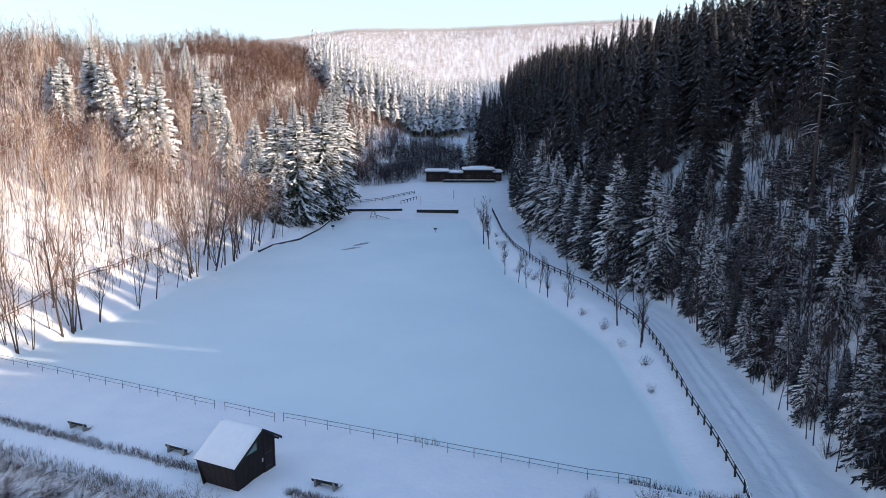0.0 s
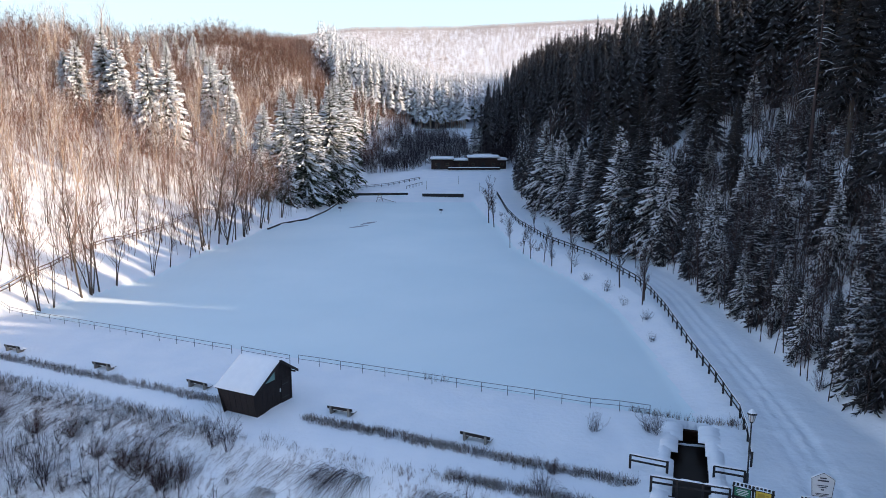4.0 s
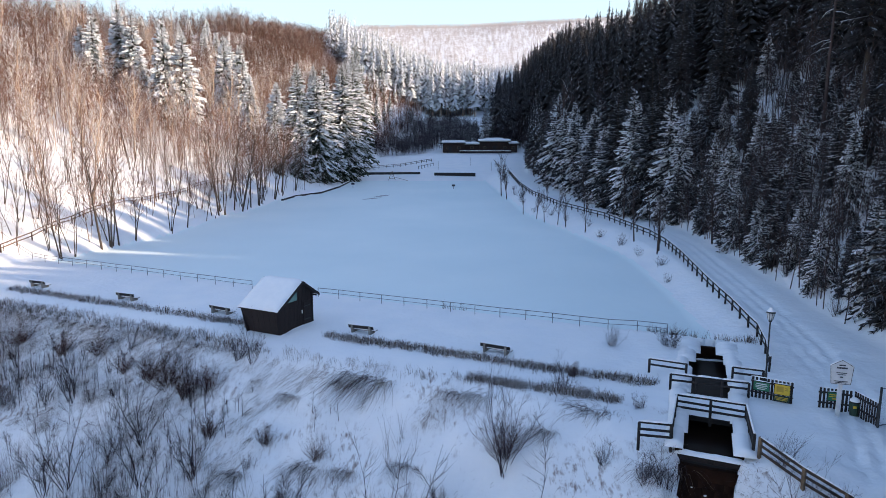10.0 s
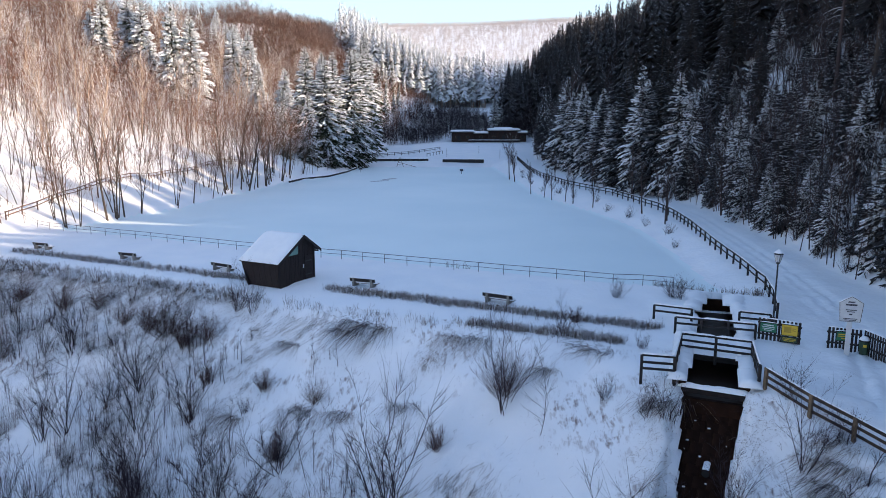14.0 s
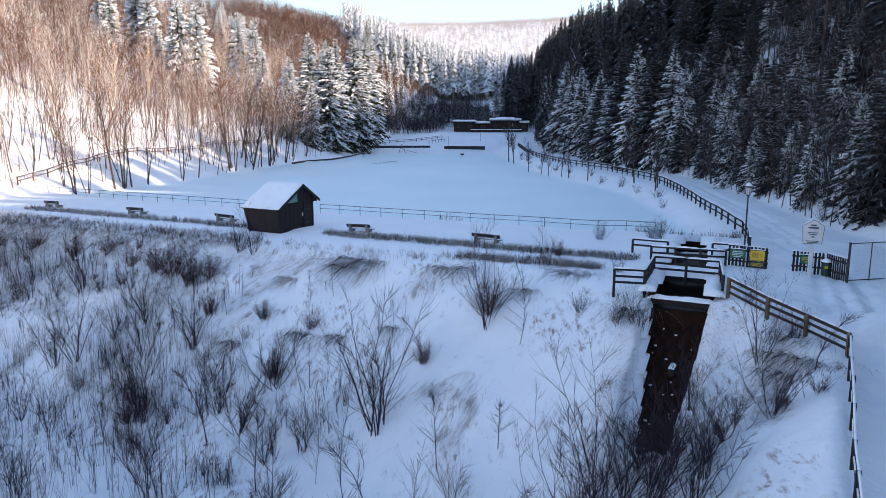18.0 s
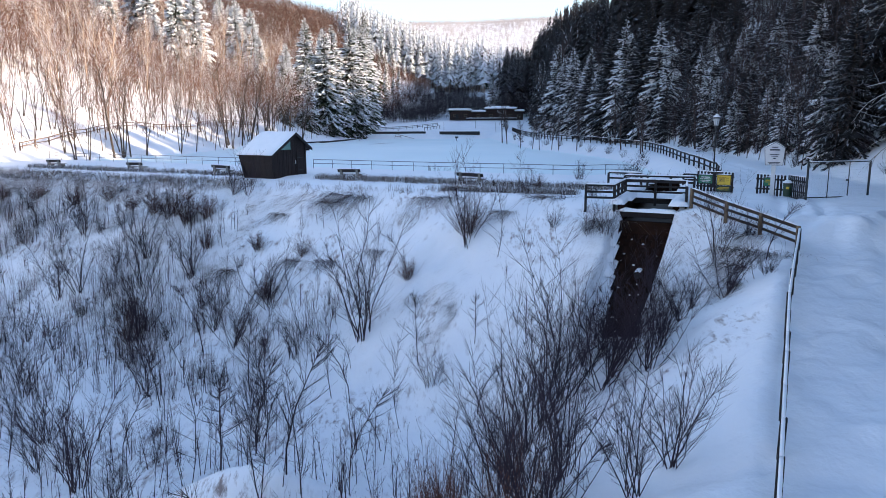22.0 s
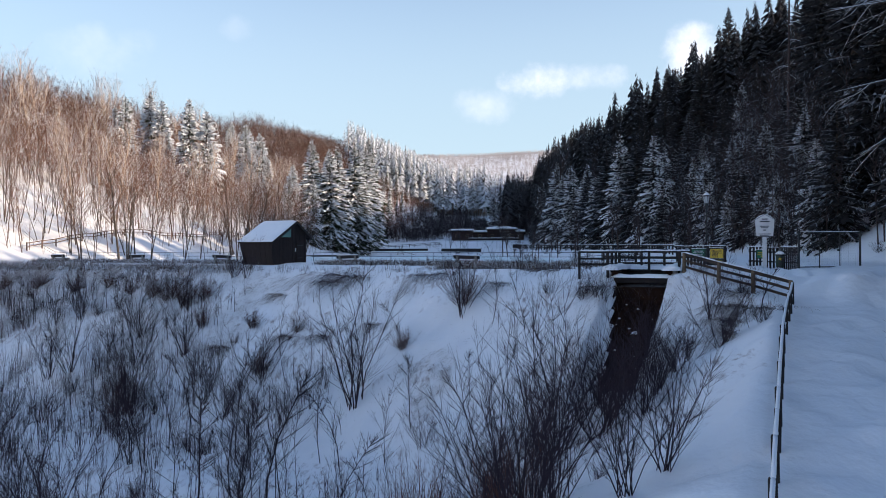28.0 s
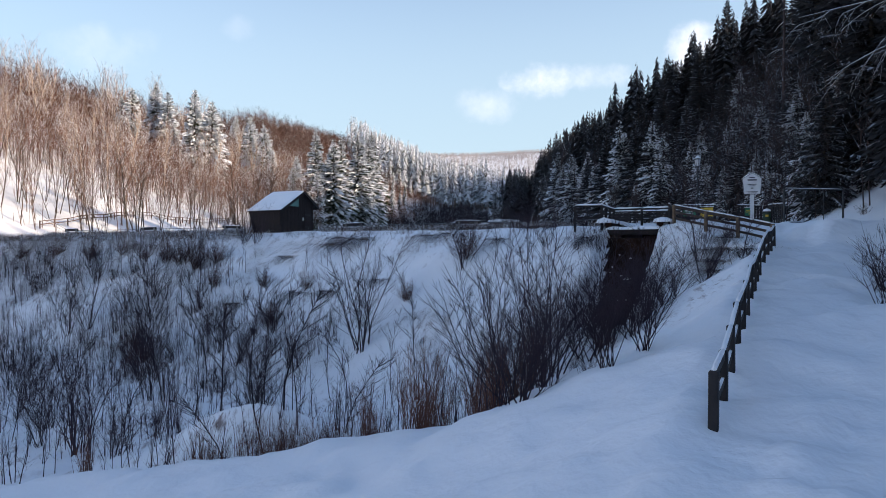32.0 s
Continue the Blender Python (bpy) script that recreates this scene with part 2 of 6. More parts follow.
# ---- ground form ----
def vnoise(x, y, seed=0):
    xi, yi = np.floor(x).astype(np.int64), np.floor(y).astype(np.int64)
    fx, fy = x - xi, y - yi
    fx, fy = fx * fx * (3 - 2 * fx), fy * fy * (3 - 2 * fy)

    def hsh(a, b):
        k = (a * 374761393 + b * 668265263 + seed * 974711) & 0x7FFFFFFF
        k = ((k ^ (k >> 13)) * 1274126177) & 0x7FFFFFFF
        return ((k ^ (k >> 16)) & 0xFFFF) / 65535.0

    return (hsh(xi, yi) * (1 - fx) + hsh(xi + 1, yi) * fx) * (1 - fy) + (hsh(xi, yi + 1) * (1 - fx) + hsh(xi + 1, yi + 1) * fx) * fy


def fbm(x, y, seed=0, octaves=3):
    r, a = 0, 0.5
    for o in range(octaves):
        r, a, x, y = r + a * (vnoise(x, y, seed + o) - 0.5), a * 0.5, x * 2.03, y * 2.03
    return r


def smax(a, b, k):
    return 0.5 * (a + b + np.sqrt((a - b) ** 2 + k * k))


def sstep(a, b, x):
    t = np.clip((x - a) / (b - a), 0, 1)
    return t * t * (3 - 2 * t)


CREST = (1.5, 40.4)                       # a point on the line of benches
AX, AY = 0.912, -0.41                     # along the crest, to the right
NX, NY = -0.41, -0.912                    # across it, downstream
CH_A, CH_B = (15.9, 42.4), (10.55, 26.5)  # middle line of the spillway channel
CH_LEN = 7.4                             # length of the chute below it


def crest_uv(x, y):
    return (x - CREST[0]) * AX + (y - CREST[1]) * AY, (x - CREST[0]) * NX + (y - CREST[1]) * NY


def on_crest(u, v):
    return CREST[0] + u * AX + v * NX, CREST[1] + u * AY + v * NY


def left_shore(y):
    return np.interp(y, [-40, 30, 55, 73, 81, 92, 111, 118, 126, 140, 146, 162, 180, 196, 240, 300, 400, 600], [-60, -62, -53, -45.2, -42.9, -39.6, -39, -36.7, -36, -35.6, -31.2, -29.2, -28.8, -28.5, -24, -14, -8, -6])


def right_shore(y):
    return np.interp(y, [40, 46, 57, 73, 82.6, 91, 100, 115, 137, 150, 180], [16.8, 17.2, 18.0, 18.5, 17.4, 15.8, 13.2, 10.6, 9.6, 8.4, 6.2])


def hill_foot(y):
    return np.interp(y, [-60, -1, 9, 21, 27, 31, 45, 60, 86, 100, 113, 147, 183, 240, 265, 300, 500], [-15, 11.3, 15, 21.5, 25.5, 27, 26.6, 27.6, 28.6, 26.0, 22.8, 18.4, 17.5, 22, 22, 23, 42])


def path_z(y):
    return np.interp(y, [-60, -8, -1, 21, 28, 40], [-11.5, -5.35, -4.4, -1.25, -0.12, 0])


def fence_x(y):
    return np.interp(y, [-60, -1.2, 21, 26.3, 30], [-20, 5.85, 15.7, 12.2, 12.0])


def road_z(y):
    return np.interp(y, [28, 60, 120, 183, 240], [0, 0.5, 0.9, 1.5, 4.6])


def height(x, y, carve=True):
    x, y = np.asarray(x, float), np.asarray(y, float)
    u, v = crest_uv(x, y)
    floor = np.interp(y, [182.6, 183.8, 240, 262, 300, 400, 600, 5000], [-0.5, 0.5, 4.4, 7, 14.5, 23, 36, 60])
    rs = x - right_shore(y)
    lake_side = np.where(y < 182.6, np.interp(rs, [-0.5, 0.6, 1.6, 3.2], [0, 0.25, 0.6, 1.0]) * (road_z(y) + 0.5), 0)
    up = np.where(v < -7.5, floor + lake_side, -50)
    ve = v - np.interp(u, [-4, 2, 8, 12], [0, 1.0, 2.8, 4.2]) * sstep(3, 6, v)
    dam = np.interp(ve, [-11, -9.6, -8.6, 1.2, 1.9, 4.4, 5.4, 17.6, 20, 26, 60], [-0.5, -0.45, 0, 0, -0.12, -0.22, -0.55, -8.3, -8.9, -9.2, -9.6])
    dam = np.where(v < -8.6, np.maximum(dam, -0.5), dam) + (0.7 * fbm(x * 0.22, y * 0.22, 5) + 0.4 * fbm(x * 0.6, y * 0.6, 25)) * sstep(5, 8, v)
    d = np.maximum(0, fence_x(y) - x - 0.7)
    slope = np.interp(y, [4, 11], [0.33, 0.62])
    bank = path_z(y) - slope * d + 0.5 * fbm(x * 0.3, y * 0.3, 9) * sstep(1, 4, d)
    near = np.interp(y, [-30, 0, 5.5, 8.5], [-7.6, -6.3, -5.9, -9.6]) + 0.145 * np.clip(x - 2, -14, 0) + 0.5 * fbm(x * 0.35, y * 0.35, 14)
    near = np.maximum(near, -9.6 + 3.0 * np.exp(-(((x + 5.0) / 4.5) ** 2) - ((y - 10.0 + 0.12 * x) / 1.6) ** 2))
    bank = smax(bank, np.where(y < 14, near, -60), 0.3)
    z = np.where(v > -8.6, smax(dam, bank, 0.25) - 0.03, np.maximum(up, dam))
    dl = left_shore(y) - x
    rough = sstep(0, 6, dl)
    lz = np.interp(dl, [-2, 0, 0.8, 3, 10, 33, 50, 82, 100, 160, 2500], [-6, 0, 0.7, 1.5, 4.6, 13.5, 20.5, 37.5, 39, 36, 30]) + np.where(y > 182.6, floor, -0.5) * (1 - 0.35 * sstep(50, 85, dl)) + 5 * sstep(40, 50, dl) * sstep(235, 310, y) * (1 - sstep(75, 95, dl)) + rough * (1.6 * fbm(x * 0.12, y * 0.12, 2) + 3 * sstep(30, 80, dl) * fbm(x * 0.02, y * 0.02, 4))
    z = np.where(dl > -2, smax(z, lz, 0.3), z)
    dr = x - hill_foot(y)
    foot = np.where(y < 28, path_z(y), road_z(y))
    foot = np.where(y > 240, floor, foot)
    hill = np.interp(dr, [-2, 0, 1, 4, 10, 16, 30, 44, 55, 80, 2500], [-4, -0.2, 0.6, 3.0, 11.0, 16.0, 24, 33, 35, 34, 30])
    hill = np.minimum(hill, 36 - 16 * sstep(255, 320, y))
    low_hill = np.interp(dr, [-2, 0, 1, 4, 44, 80, 200, 2500], [-4, -0.2, 0.5, 2.0, 28, 39, 50, 60])
    rz = foot + low_hill + (hill - low_hill) * sstep(38, 58, y) + sstep(1, 6, dr) * (1.4 * fbm(x * 0.14, y * 0.14, 3) + 4 * sstep(30, 80, dr) * fbm(x * 0.02, y * 0.02, 6))
    z = np.where(dr > -2, smax(z, rz, 0.3), z)
    far = sstep(650, 2100, y) * (239 * (0.97 + 0.06 * vnoise(x * 0.0021 + 3, y * 0.0016, 8)) + 0.045 * np.clip(x, 0, 900) - 0.14 * np.clip(-x - 230, 0, 900))
    z = np.maximum(z, np.where(y > 600, far + 20, -99))
    # trodden ruts along the road and the plaza, rough snow on the slopes
    rc = np.interp(y, [24, 30, 36.6, 43.5, 50, 59.4, 70, 77, 83.4, 99.4, 113, 147], [17.5, 19.5, 21.2, 22.4, 23.2, 23.9, 25, 25.6, 25.6, 23.6, 19.5, 15.5])
    for o in (-0.95, -0.1, 0.8):
        z = z - (0.10 + 0.11 * vnoise(x * 0.4, y * 0.25, 16)) * np.exp(-(((x - rc - o - 0.5 * fbm(x * 0.0 + o, y * 0.15, 15)) / 0.3) ** 2)) * ((y > 24) & (y < 150))
    tread = np.exp(-(((x - rc) / 2.2) ** 2)) * ((y > 20) & (y < 60))
    z = z + 0.24 * tread * fbm(x * 1.7, y * 1.3, 17)
    tread = tread + 1.5 * sstep(2, -1, y) * sstep(3, 8, x) * (y > -30) * sstep(20, 12, x)
    tread = np.clip(tread + 0.9 * np.exp(-(((x - fence_x(y) - 2.8) / 1.9) ** 2)) * ((y > -12) & (y < 21)), 0, 1.6)
    scuffed = np.exp(-(((y - 5.0 + 0.25 * (x - 8)) / 0.55) ** 2)) * sstep(4.6, 6.2, x) * sstep(12, 9.5, x)
    z = z + scuffed * (0.8 * fbm(x * 1.7, y * 1.7, 18) - 0.16)
    fall, across = sstep(5.2, 7.5, v) * sstep(75, 60, y) * sstep(24, 20, x), u * 0.9 + v * 0.45
    z = z + fall * (0.55 * fbm(across * 0.55, v * 0.22, 81) + 0.32 * fbm(across * 1.5, v * 0.6, 82) - 0.25 * np.abs(fbm(across * 0.9, v * 0.45, 83)))
    steep = np.clip(sstep(5.5, 8, v) * sstep(60, 50, y) + rough + sstep(0, 5, dr), 0, 1)
    z = z + (0.06 + 0.24 * steep + 0.10 * tread) * fbm(x * 0.9, y * 0.9, 11) + (0.02 + 0.14 * steep + 0.07 * tread) * fbm(x * 2.0, y * 2.0, 12)
    if carve:
        t = ((x - CH_A[0]) * (CH_B[0] - CH_A[0]) + (y - CH_A[1]) * (CH_B[1] - CH_A[1])) / ((CH_B[0] - CH_A[0]) ** 2 + (CH_B[1] - CH_A[1]) ** 2)
        L = math.hypot(CH_B[0] - CH_A[0], CH_B[1] - CH_A[1])
        off = ((x - CH_A[0]) * (CH_B[1] - CH_A[1]) - (y - CH_A[1]) * (CH_B[0] - CH_A[0])) / L
        z = np.where((t > -0.02) & (t < 1.01) & (np.abs(off) < 1.3), np.minimum(z, -1.9), z)
        s = (x - CH_B[0]) * NX + (y - CH_B[1]) * NY
        o2 = (x - CH_B[0]) * AX + (y - CH_B[1]) * AY
        z = np.where((s > -0.2) & (s < CH_LEN) & (np.abs(o2) < 1.35), np.minimum(z, chute_z(s) - 0.3), z)
    return z


def chute_z(s):
    return np.interp(s, [-1, 0, 0.4, 2.4, 5.0, 10.0, 13.0], [-1.45, -1.45, -1.9, -3.6, -5.5, -8.6, -9.4])


def hz(x, y):
    return float(height(np.array([x]), np.array([y]))[0])


# ---- mesh helpers ----
def mesh_from(name, verts, faces, mats, idx=None, smooth=False):
    me = bpy.data.meshes.new(name)
    me.from_pydata(np.asarray(verts).tolist() if isinstance(verts, np.ndarray) else verts, [], faces.tolist() if isinstance(faces, np.ndarray) else faces)
    for m in mats:
        me.materials.append(m)
    if idx is not None:
        me.polygons.foreach_set("material_index", np.asarray(idx, np.int32))
    if smooth:
        me.polygons.foreach_set("use_smooth", np.ones(len(me.polygons), bool))
    me.update()
    return me


def part(name, data, material, parent=None, label=""):
    """Links a bmesh or a mesh as one object under a thing or a part."""
    if isinstance(data, bmesh.types.BMesh):
        me = bpy.data.meshes.new(name)
        data.to_mesh(me)
        data.free()
        for m in (material if isinstance(material, (list, tuple)) else [material]):
            me.materials.append(m)
    else:
        me = data
    ob = new(name, me)
    if parent is not None:
        ob.parent = parent
    if label:
        tagged(ob, label)
    return ob


def thing(name, label, category, m=None, group="", kind=""):
    ob = new(name)
    ob.empty_display_size = 0.3
    tagged(ob, label, category, group, kind)
    if m is not None:
        ob.matrix_world = m
    return ob


def box(bm, c, size, rot=None, bevel=0.0, mi=0):
    """A box in bm, middle c, lightly bevelled."""
    r = bmesh.ops.create_cube(bm, size=1.0)
    vs = r["verts"]
    bmesh.ops.scale(bm, vec=size, verts=vs)
    if bevel:
        es = list({e for w in vs for e in w.link_edges})
        r2 = bmesh.ops.bevel(bm, geom=es, offset=bevel, segments=1, affect="EDGES")
        vs = list({w for f in r2["faces"] for w in f.verts} | {w for w in vs if w.is_valid})
    if rot is not None:
        bmesh.ops.rotate(bm, cent=(0, 0, 0), matrix=rot, verts=vs)
    bmesh.ops.translate(bm, vec=c, verts=vs)
    if mi:
        for f in {f for w in vs for f in w.link_faces}:
            f.material_index = mi
    return vs


def bm_box(c, size, rot=None, bevel=0.0):
    bm = bmesh.new()
    box(bm, c, size, rot, bevel)
    return bm


def bm_beam(a, b, w, h, bevel=0.006, lift=0.0):
    """A squared timber from a to b."""
    a, b = Vector(a), Vector(b)
    d = b - a
    q = d.to_track_quat("X", "Z").to_matrix()
    return bm_box(tuple((a + b) / 2 + Vector((0, 0, lift))), (d.length, w, h), q, bevel)


def bm_pole(a, b, r1, r2=None, seg=10):
    a, b = Vector(a), Vector(b)
    d = b - a
    bm = bmesh.new()
    r = bmesh.ops.create_cone(bm, cap_ends=True, segments=seg, radius1=r1, radius2=r1 if r2 is None else r2, depth=d.length)
    bmesh.ops.rotate(bm, cent=(0, 0, 0), matrix=d.to_track_quat("Z", "Y").to_matrix(), verts=r["verts"])
    bmesh.ops.translate(bm, vec=(a + b) / 2, verts=r["verts"])
    return bm


def snow_strip(a, b, w, h, seed=0):
    """A rounded ridge of snow lying along the top of a bar from a to b."""
    a, b = Vector(a), Vector(b)
    d = b - a
    n = max(2, int(d.length / 0.25))
    side = Vector((-d.y, d.x, 0)).normalized()
    rng = random.Random(seed)
    vs, fs = [], []
    for i in range(n + 1):
        p = a + d * (i / n)
        k = (0.35 if i in (0, n) else 1.0) * rng.uniform(0.75, 1.15)
        for o, z in ((-0.5, 0), (-0.42, 0.6), (0, 1.0), (0.42, 0.6), (0.5, 0)):
            vs.append(p + side * (o * w) + Vector((0, 0, z * h * k)))
    for i in range(n):
        for j in range(4):
            q = i * 5 + j
            fs.append((q, q + 5, q + 6, q + 1))
    fs += [(0, 1, 2, 3, 4), tuple(n * 5 + j for j in (4, 3, 2, 1, 0))]
    return mesh_from("snow", [tuple(p) for p in vs], fs, [SNOW_CAP], smooth=True)


class Tubes:
    """Gathers many thin tapered tubes and blades into one mesh."""

    def __init__(self):
        self.v, self.f, self.m = [], [], []

    def tube(self, pts, radii, mi=0, sides=3):
        base = len(self.v)
        for i, (p, r) in enumerate(zip(pts, radii)):
            d = (pts[min(i + 1, len(pts) - 1)] - pts[max(i - 1, 0)]).normalized()
            s = d.cross(Vector((0.31, 0.87, 0.38)))
            s = s.normalized() if s.length > 1e-4 else Vector((1, 0, 0))
            t = d.cross(s)
            for k in range(sides):
                a = 2 * math.pi * k / sides
                self.v.append(tuple(p + (s * math.cos(a) + t * math.sin(a)) * r))
        for i in range(len(pts) - 1):
            for k in range(sides):
                k2 = (k + 1) % sides
                self.f.append((base + i * sides + k, base + i * sides + k2, base + (i + 1) * sides + k2, base + (i + 1) * sides + k))
                self.m.append(mi)

    def mesh(self, name, mats, smooth=True):
        return mesh_from(name, self.v, self.f, mats, self.m, smooth)


# ---- the ground sheet ----
def spread(a, b, fine, lo, hi, grow=1.16):
    c = list(np.arange(a, b + fine / 2, fine))
    st = fine
    while c[-1] < hi:
        st = min(st * grow, 260)
        c.append(c[-1] + st)
    st = fine
    while c[0] > lo:
        st = min(st * grow, 260)
        c.insert(0, c[0] - st)
    return np.array(c)


gx = spread(-44, 26, 0.28, -3200, 3200, 1.06)
gy = spread(-14, 50, 0.28, -900, 4300, 1.035)
GX, GY = np.meshgrid(gx, gy)
GZ = height(GX, GY)
nx_, ny_ = len(gx), len(gy)
gv = np.stack([GX.ravel(), GY.ravel(), GZ.ravel()], 1)
ii = (np.arange(ny_ - 1)[:, None] * nx_ + np.arange(nx_ - 1)[None]).ravel()
gf = np.stack([ii, ii + 1, ii + nx_ + 1, ii + nx_], 1)
gm = gv[gf].mean(1)
on_pond = (gm[:, 2] < -0.3) & (gm[:, 1] < 182.4) & (gm[:, 0] > left_shore(gm[:, 1])) & (gm[:, 0] < right_shore(gm[:, 1])) & (crest_uv(gm[:, 0], gm[:, 1])[1] < -9.3)
gu_, gv_ = crest_uv(gm[:, 0], gm[:, 1])
on_face = (gv_ > 4.6) & (gv_ < 40) & (gm[:, 1] > 8.5) & (gm[:, 0] < fence_x(gm[:, 1]) - 0.6)
ground = part("ground", mesh_from("ground", gv, gf, [SNOW, POND_SNOW, SLOPE_SNOW], np.where(on_pond, 1, np.where(on_face, 2, 0)), smooth=True), None)
tagged(ground, "deep untrodden snow over valley, dam and frozen pond", "snowy ground", kind="structure")


# ---- spruces ----
def spruce_arrays(h, rad, seed, snow, gap=0.42, per=7, bare=0.06, twigs=4, droop=0.35, drape=0.0, lump=1.0, dust=0.0, taper=0.75, bottom=1.0):
    """Crown of a spruce: whorls of drooping boughs with side sprays, snow lying on some of them. Triangles as (n, 3, 3), and which are snow."""
    r = np.random.default_rng(seed)
    zs = []
    z = h * bare
    while z < h * 0.985:
        zs.append(z)
        z += gap * (0.55 + 0.75 * (1 - z / h)) * r.uniform(0.8, 1.2)
    zb, ph, ln = [], [], []
    for i, z in enumerate(zs):
        k = max(5, int(per * (0.6 + 0.4 * (1 - z / h)) + r.uniform(-0.5, 0.9)))
        a0 = r.uniform(0, 6.28)
        for j in range(k):
            q = z / h
            prof = (1 - q) ** taper * min(1.0, 0.62 + q * 2.2)
            zb.append(z + r.uniform(-0.5, 0.5) * gap)
            ph.append(a0 + 6.283 * j / k + r.uniform(-0.25, 0.25))
            ln.append(max(0.32, rad * prof * r.uniform(0.68, 1.18)))
    zb, ph, ln = np.array(zb), np.array(ph), np.array(ln)
    n = len(zb)
    q = zb / h
    dz_out = -droop * (1 - q) + 0.25 * q + r.uniform(-0.12, 0.12, n)
    out = np.stack([np.cos(ph), np.sin(ph), np.zeros(n)], 1)
    side = np.stack([-np.sin(ph), np.cos(ph), np.zeros(n)], 1)
    base = np.stack([np.zeros(n), np.zeros(n), zb], 1)

    def at(s):
        s = np.broadcast_to(s, (n,))
        return base + out * (ln * s)[:, None] + np.array([0, 0, 1.0]) * (ln * (dz_out * s - 0.22 * s * s * (1 - q) + 0.10 * s ** 3))[:, None]

    up = np.array([0, 0, 1.0])
    tris, snowy = [], []

    def add(a, b, c, sn):
        tris.append(np.stack([a, b, c], 1))
        snowy.append(np.full(len(a), sn))

    lay = r.random(n) < snow * (bottom + (1 - bottom) * np.clip(q * 2.2 - 0.1, 0, 1))
    patch = r.random(n)
    # spine, as two narrow folded blades
    for s0, s1, w in ((0.08, 0.6, 0.13), (0.5, 1.0, 0.10)):
        a, b = at(s0), at(s1)
        wv = (w * np.maximum(ln, 0.5) * 0.9)[:, None]
        add(a + side * wv - up * wv * 0.5, b, a + up * 0.02, False)
        add(a - side * wv - up * wv * 0.5, a + up * 0.02, b, False)
        k = lay & (r.random(n) < 0.95)
        lift = up * (0.05 + 0.05 * r.random((n, 1)))
        a2, b2 = a + lift, b + lift * 0.7
        wv = wv * (0.45 if dust else 1.0)
        add((a2 + side * wv * 1.15)[k], b2[k], (a2 - side * wv * 1.15)[k], True)
    for i in range(twigs):
        for sg in (-1, 1):
            s = np.clip(0.16 + 0.8 * (i + r.random(n) * 0.8) / twigs, 0, 0.97)
            p = at(s)
            tl = ln * (0.50 - 0.30 * s) * r.uniform(0.75, 1.25, n)
            d = out * (0.75 + 0.2 * r.random((n, 1))) + side * sg * (0.85 + 0.3 * r.random((n, 1)))
            d /= np.linalg.norm(d, axis=1)[:, None]
            tip = p + d * tl[:, None] - up * (tl * (0.30 + 0.45 * r.random(n)) * (1.15 - 0.7 * q))[:, None]
            wv = (out - d * 0.2) * (0.17 * np.maximum(tl, 0.25) + 0.06)[:, None]
            add(p - wv, p + wv, tip, False)
            # hanging needles under the spray
            hang = lay & (r.random(n) < drape)
            low = (p + tip) / 2 - up * (0.24 * tl + 0.05)[:, None] * (1 + 0.4 * hang)[:, None]
            add(p[~hang], tip[~hang], low[~hang], False)
            add(p[hang], (tip + out * 0.05)[hang], (low + out * 0.04)[hang], True)
            k = (r.random(n) < dust * (0.4 + 1.2 * patch)) if dust else lay & (r.random(n) < 0.78)
            if dust:
                wv = wv * 0.62
            lift = up * 0.05
            m = (p * 0.15 + tip * 0.85)
            add((p - wv * 0.85 + lift)[k], (p + wv * 0.85 + lift)[k], (m + lift * 0.8)[k], True)
    # rolls of snow lying along the boughs, and lumps at their tips
    if drape:
        k = lay & (r.random(n) < 0.95)
        w = (np.clip(0.13 * ln, 0.07, 0.42) * lump * r.uniform(0.7, 1.3, n))[:, None]
        prev = None
        for s0, f in ((0.12, 0.5), (0.42, 1.0), (0.74, 1.0), (1.02, 0.3)):
            c = at(s0)
            cur = (c + up * (w * f * 0.75), c + side * w * f - up * w * f * 0.8, c - side * w * f - up * w * f * 0.8)
            if prev is not None:
                for q2 in (1, 2):
                    add(prev[0][k], prev[q2][k], cur[0][k], True)
                    add(prev[q2][k], cur[q2][k], cur[0][k], True)
            prev = cur
        k = lay & (r.random(n) < 0.6)
        c = at(0.9 + r.uniform(-0.1, 0.08, n))[k]
        sz = (w * r.uniform(0.7, 1.3, (n, 1)))[k]
        o_, s_ = out[k], side[k]
        top = c + up * sz * 0.8
        ring = [c + o_ * sz * 1.3 - up * sz, c + s_ * sz * 1.25 - up * sz * 0.5, c - o_ * sz, c - s_ * sz * 1.25 - up * sz * 0.5]
        for i in range(4):
            add(top, ring[i], ring[(i + 1) % 4], True)
    # leading shoot
    add(np.array([[0.05, 0, h * 0.95]]), np.array([[-0.04, 0.04, h * 0.95]]), np.array([[0, 0, h * 1.01]]), False)
    return np.concatenate(tris), np.concatenate(snowy)


def tri_mesh(name, tris, idx, mats):
    v = tris.reshape(-1, 3)
    f = np.arange(len(v)).reshape(-1, 3)
    me = bpy.data.meshes.new(name)
    me.vertices.add(len(v))
    me.vertices.foreach_set("co", v.astype(np.float32).ravel())
    me.loops.add(len(v))
    me.loops.foreach_set("vertex_index", f.ravel().astype(np.int32))
    me.polygons.add(len(f))
    me.polygons.foreach_set("loop_start", (np.arange(len(f)) * 3).astype(np.int32))
    for m in mats:
        me.materials.append(m)
    me.polygons.foreach_set("material_index", np.asarray(idx, np.int32))
    me.update()
    me.validate()
    return me


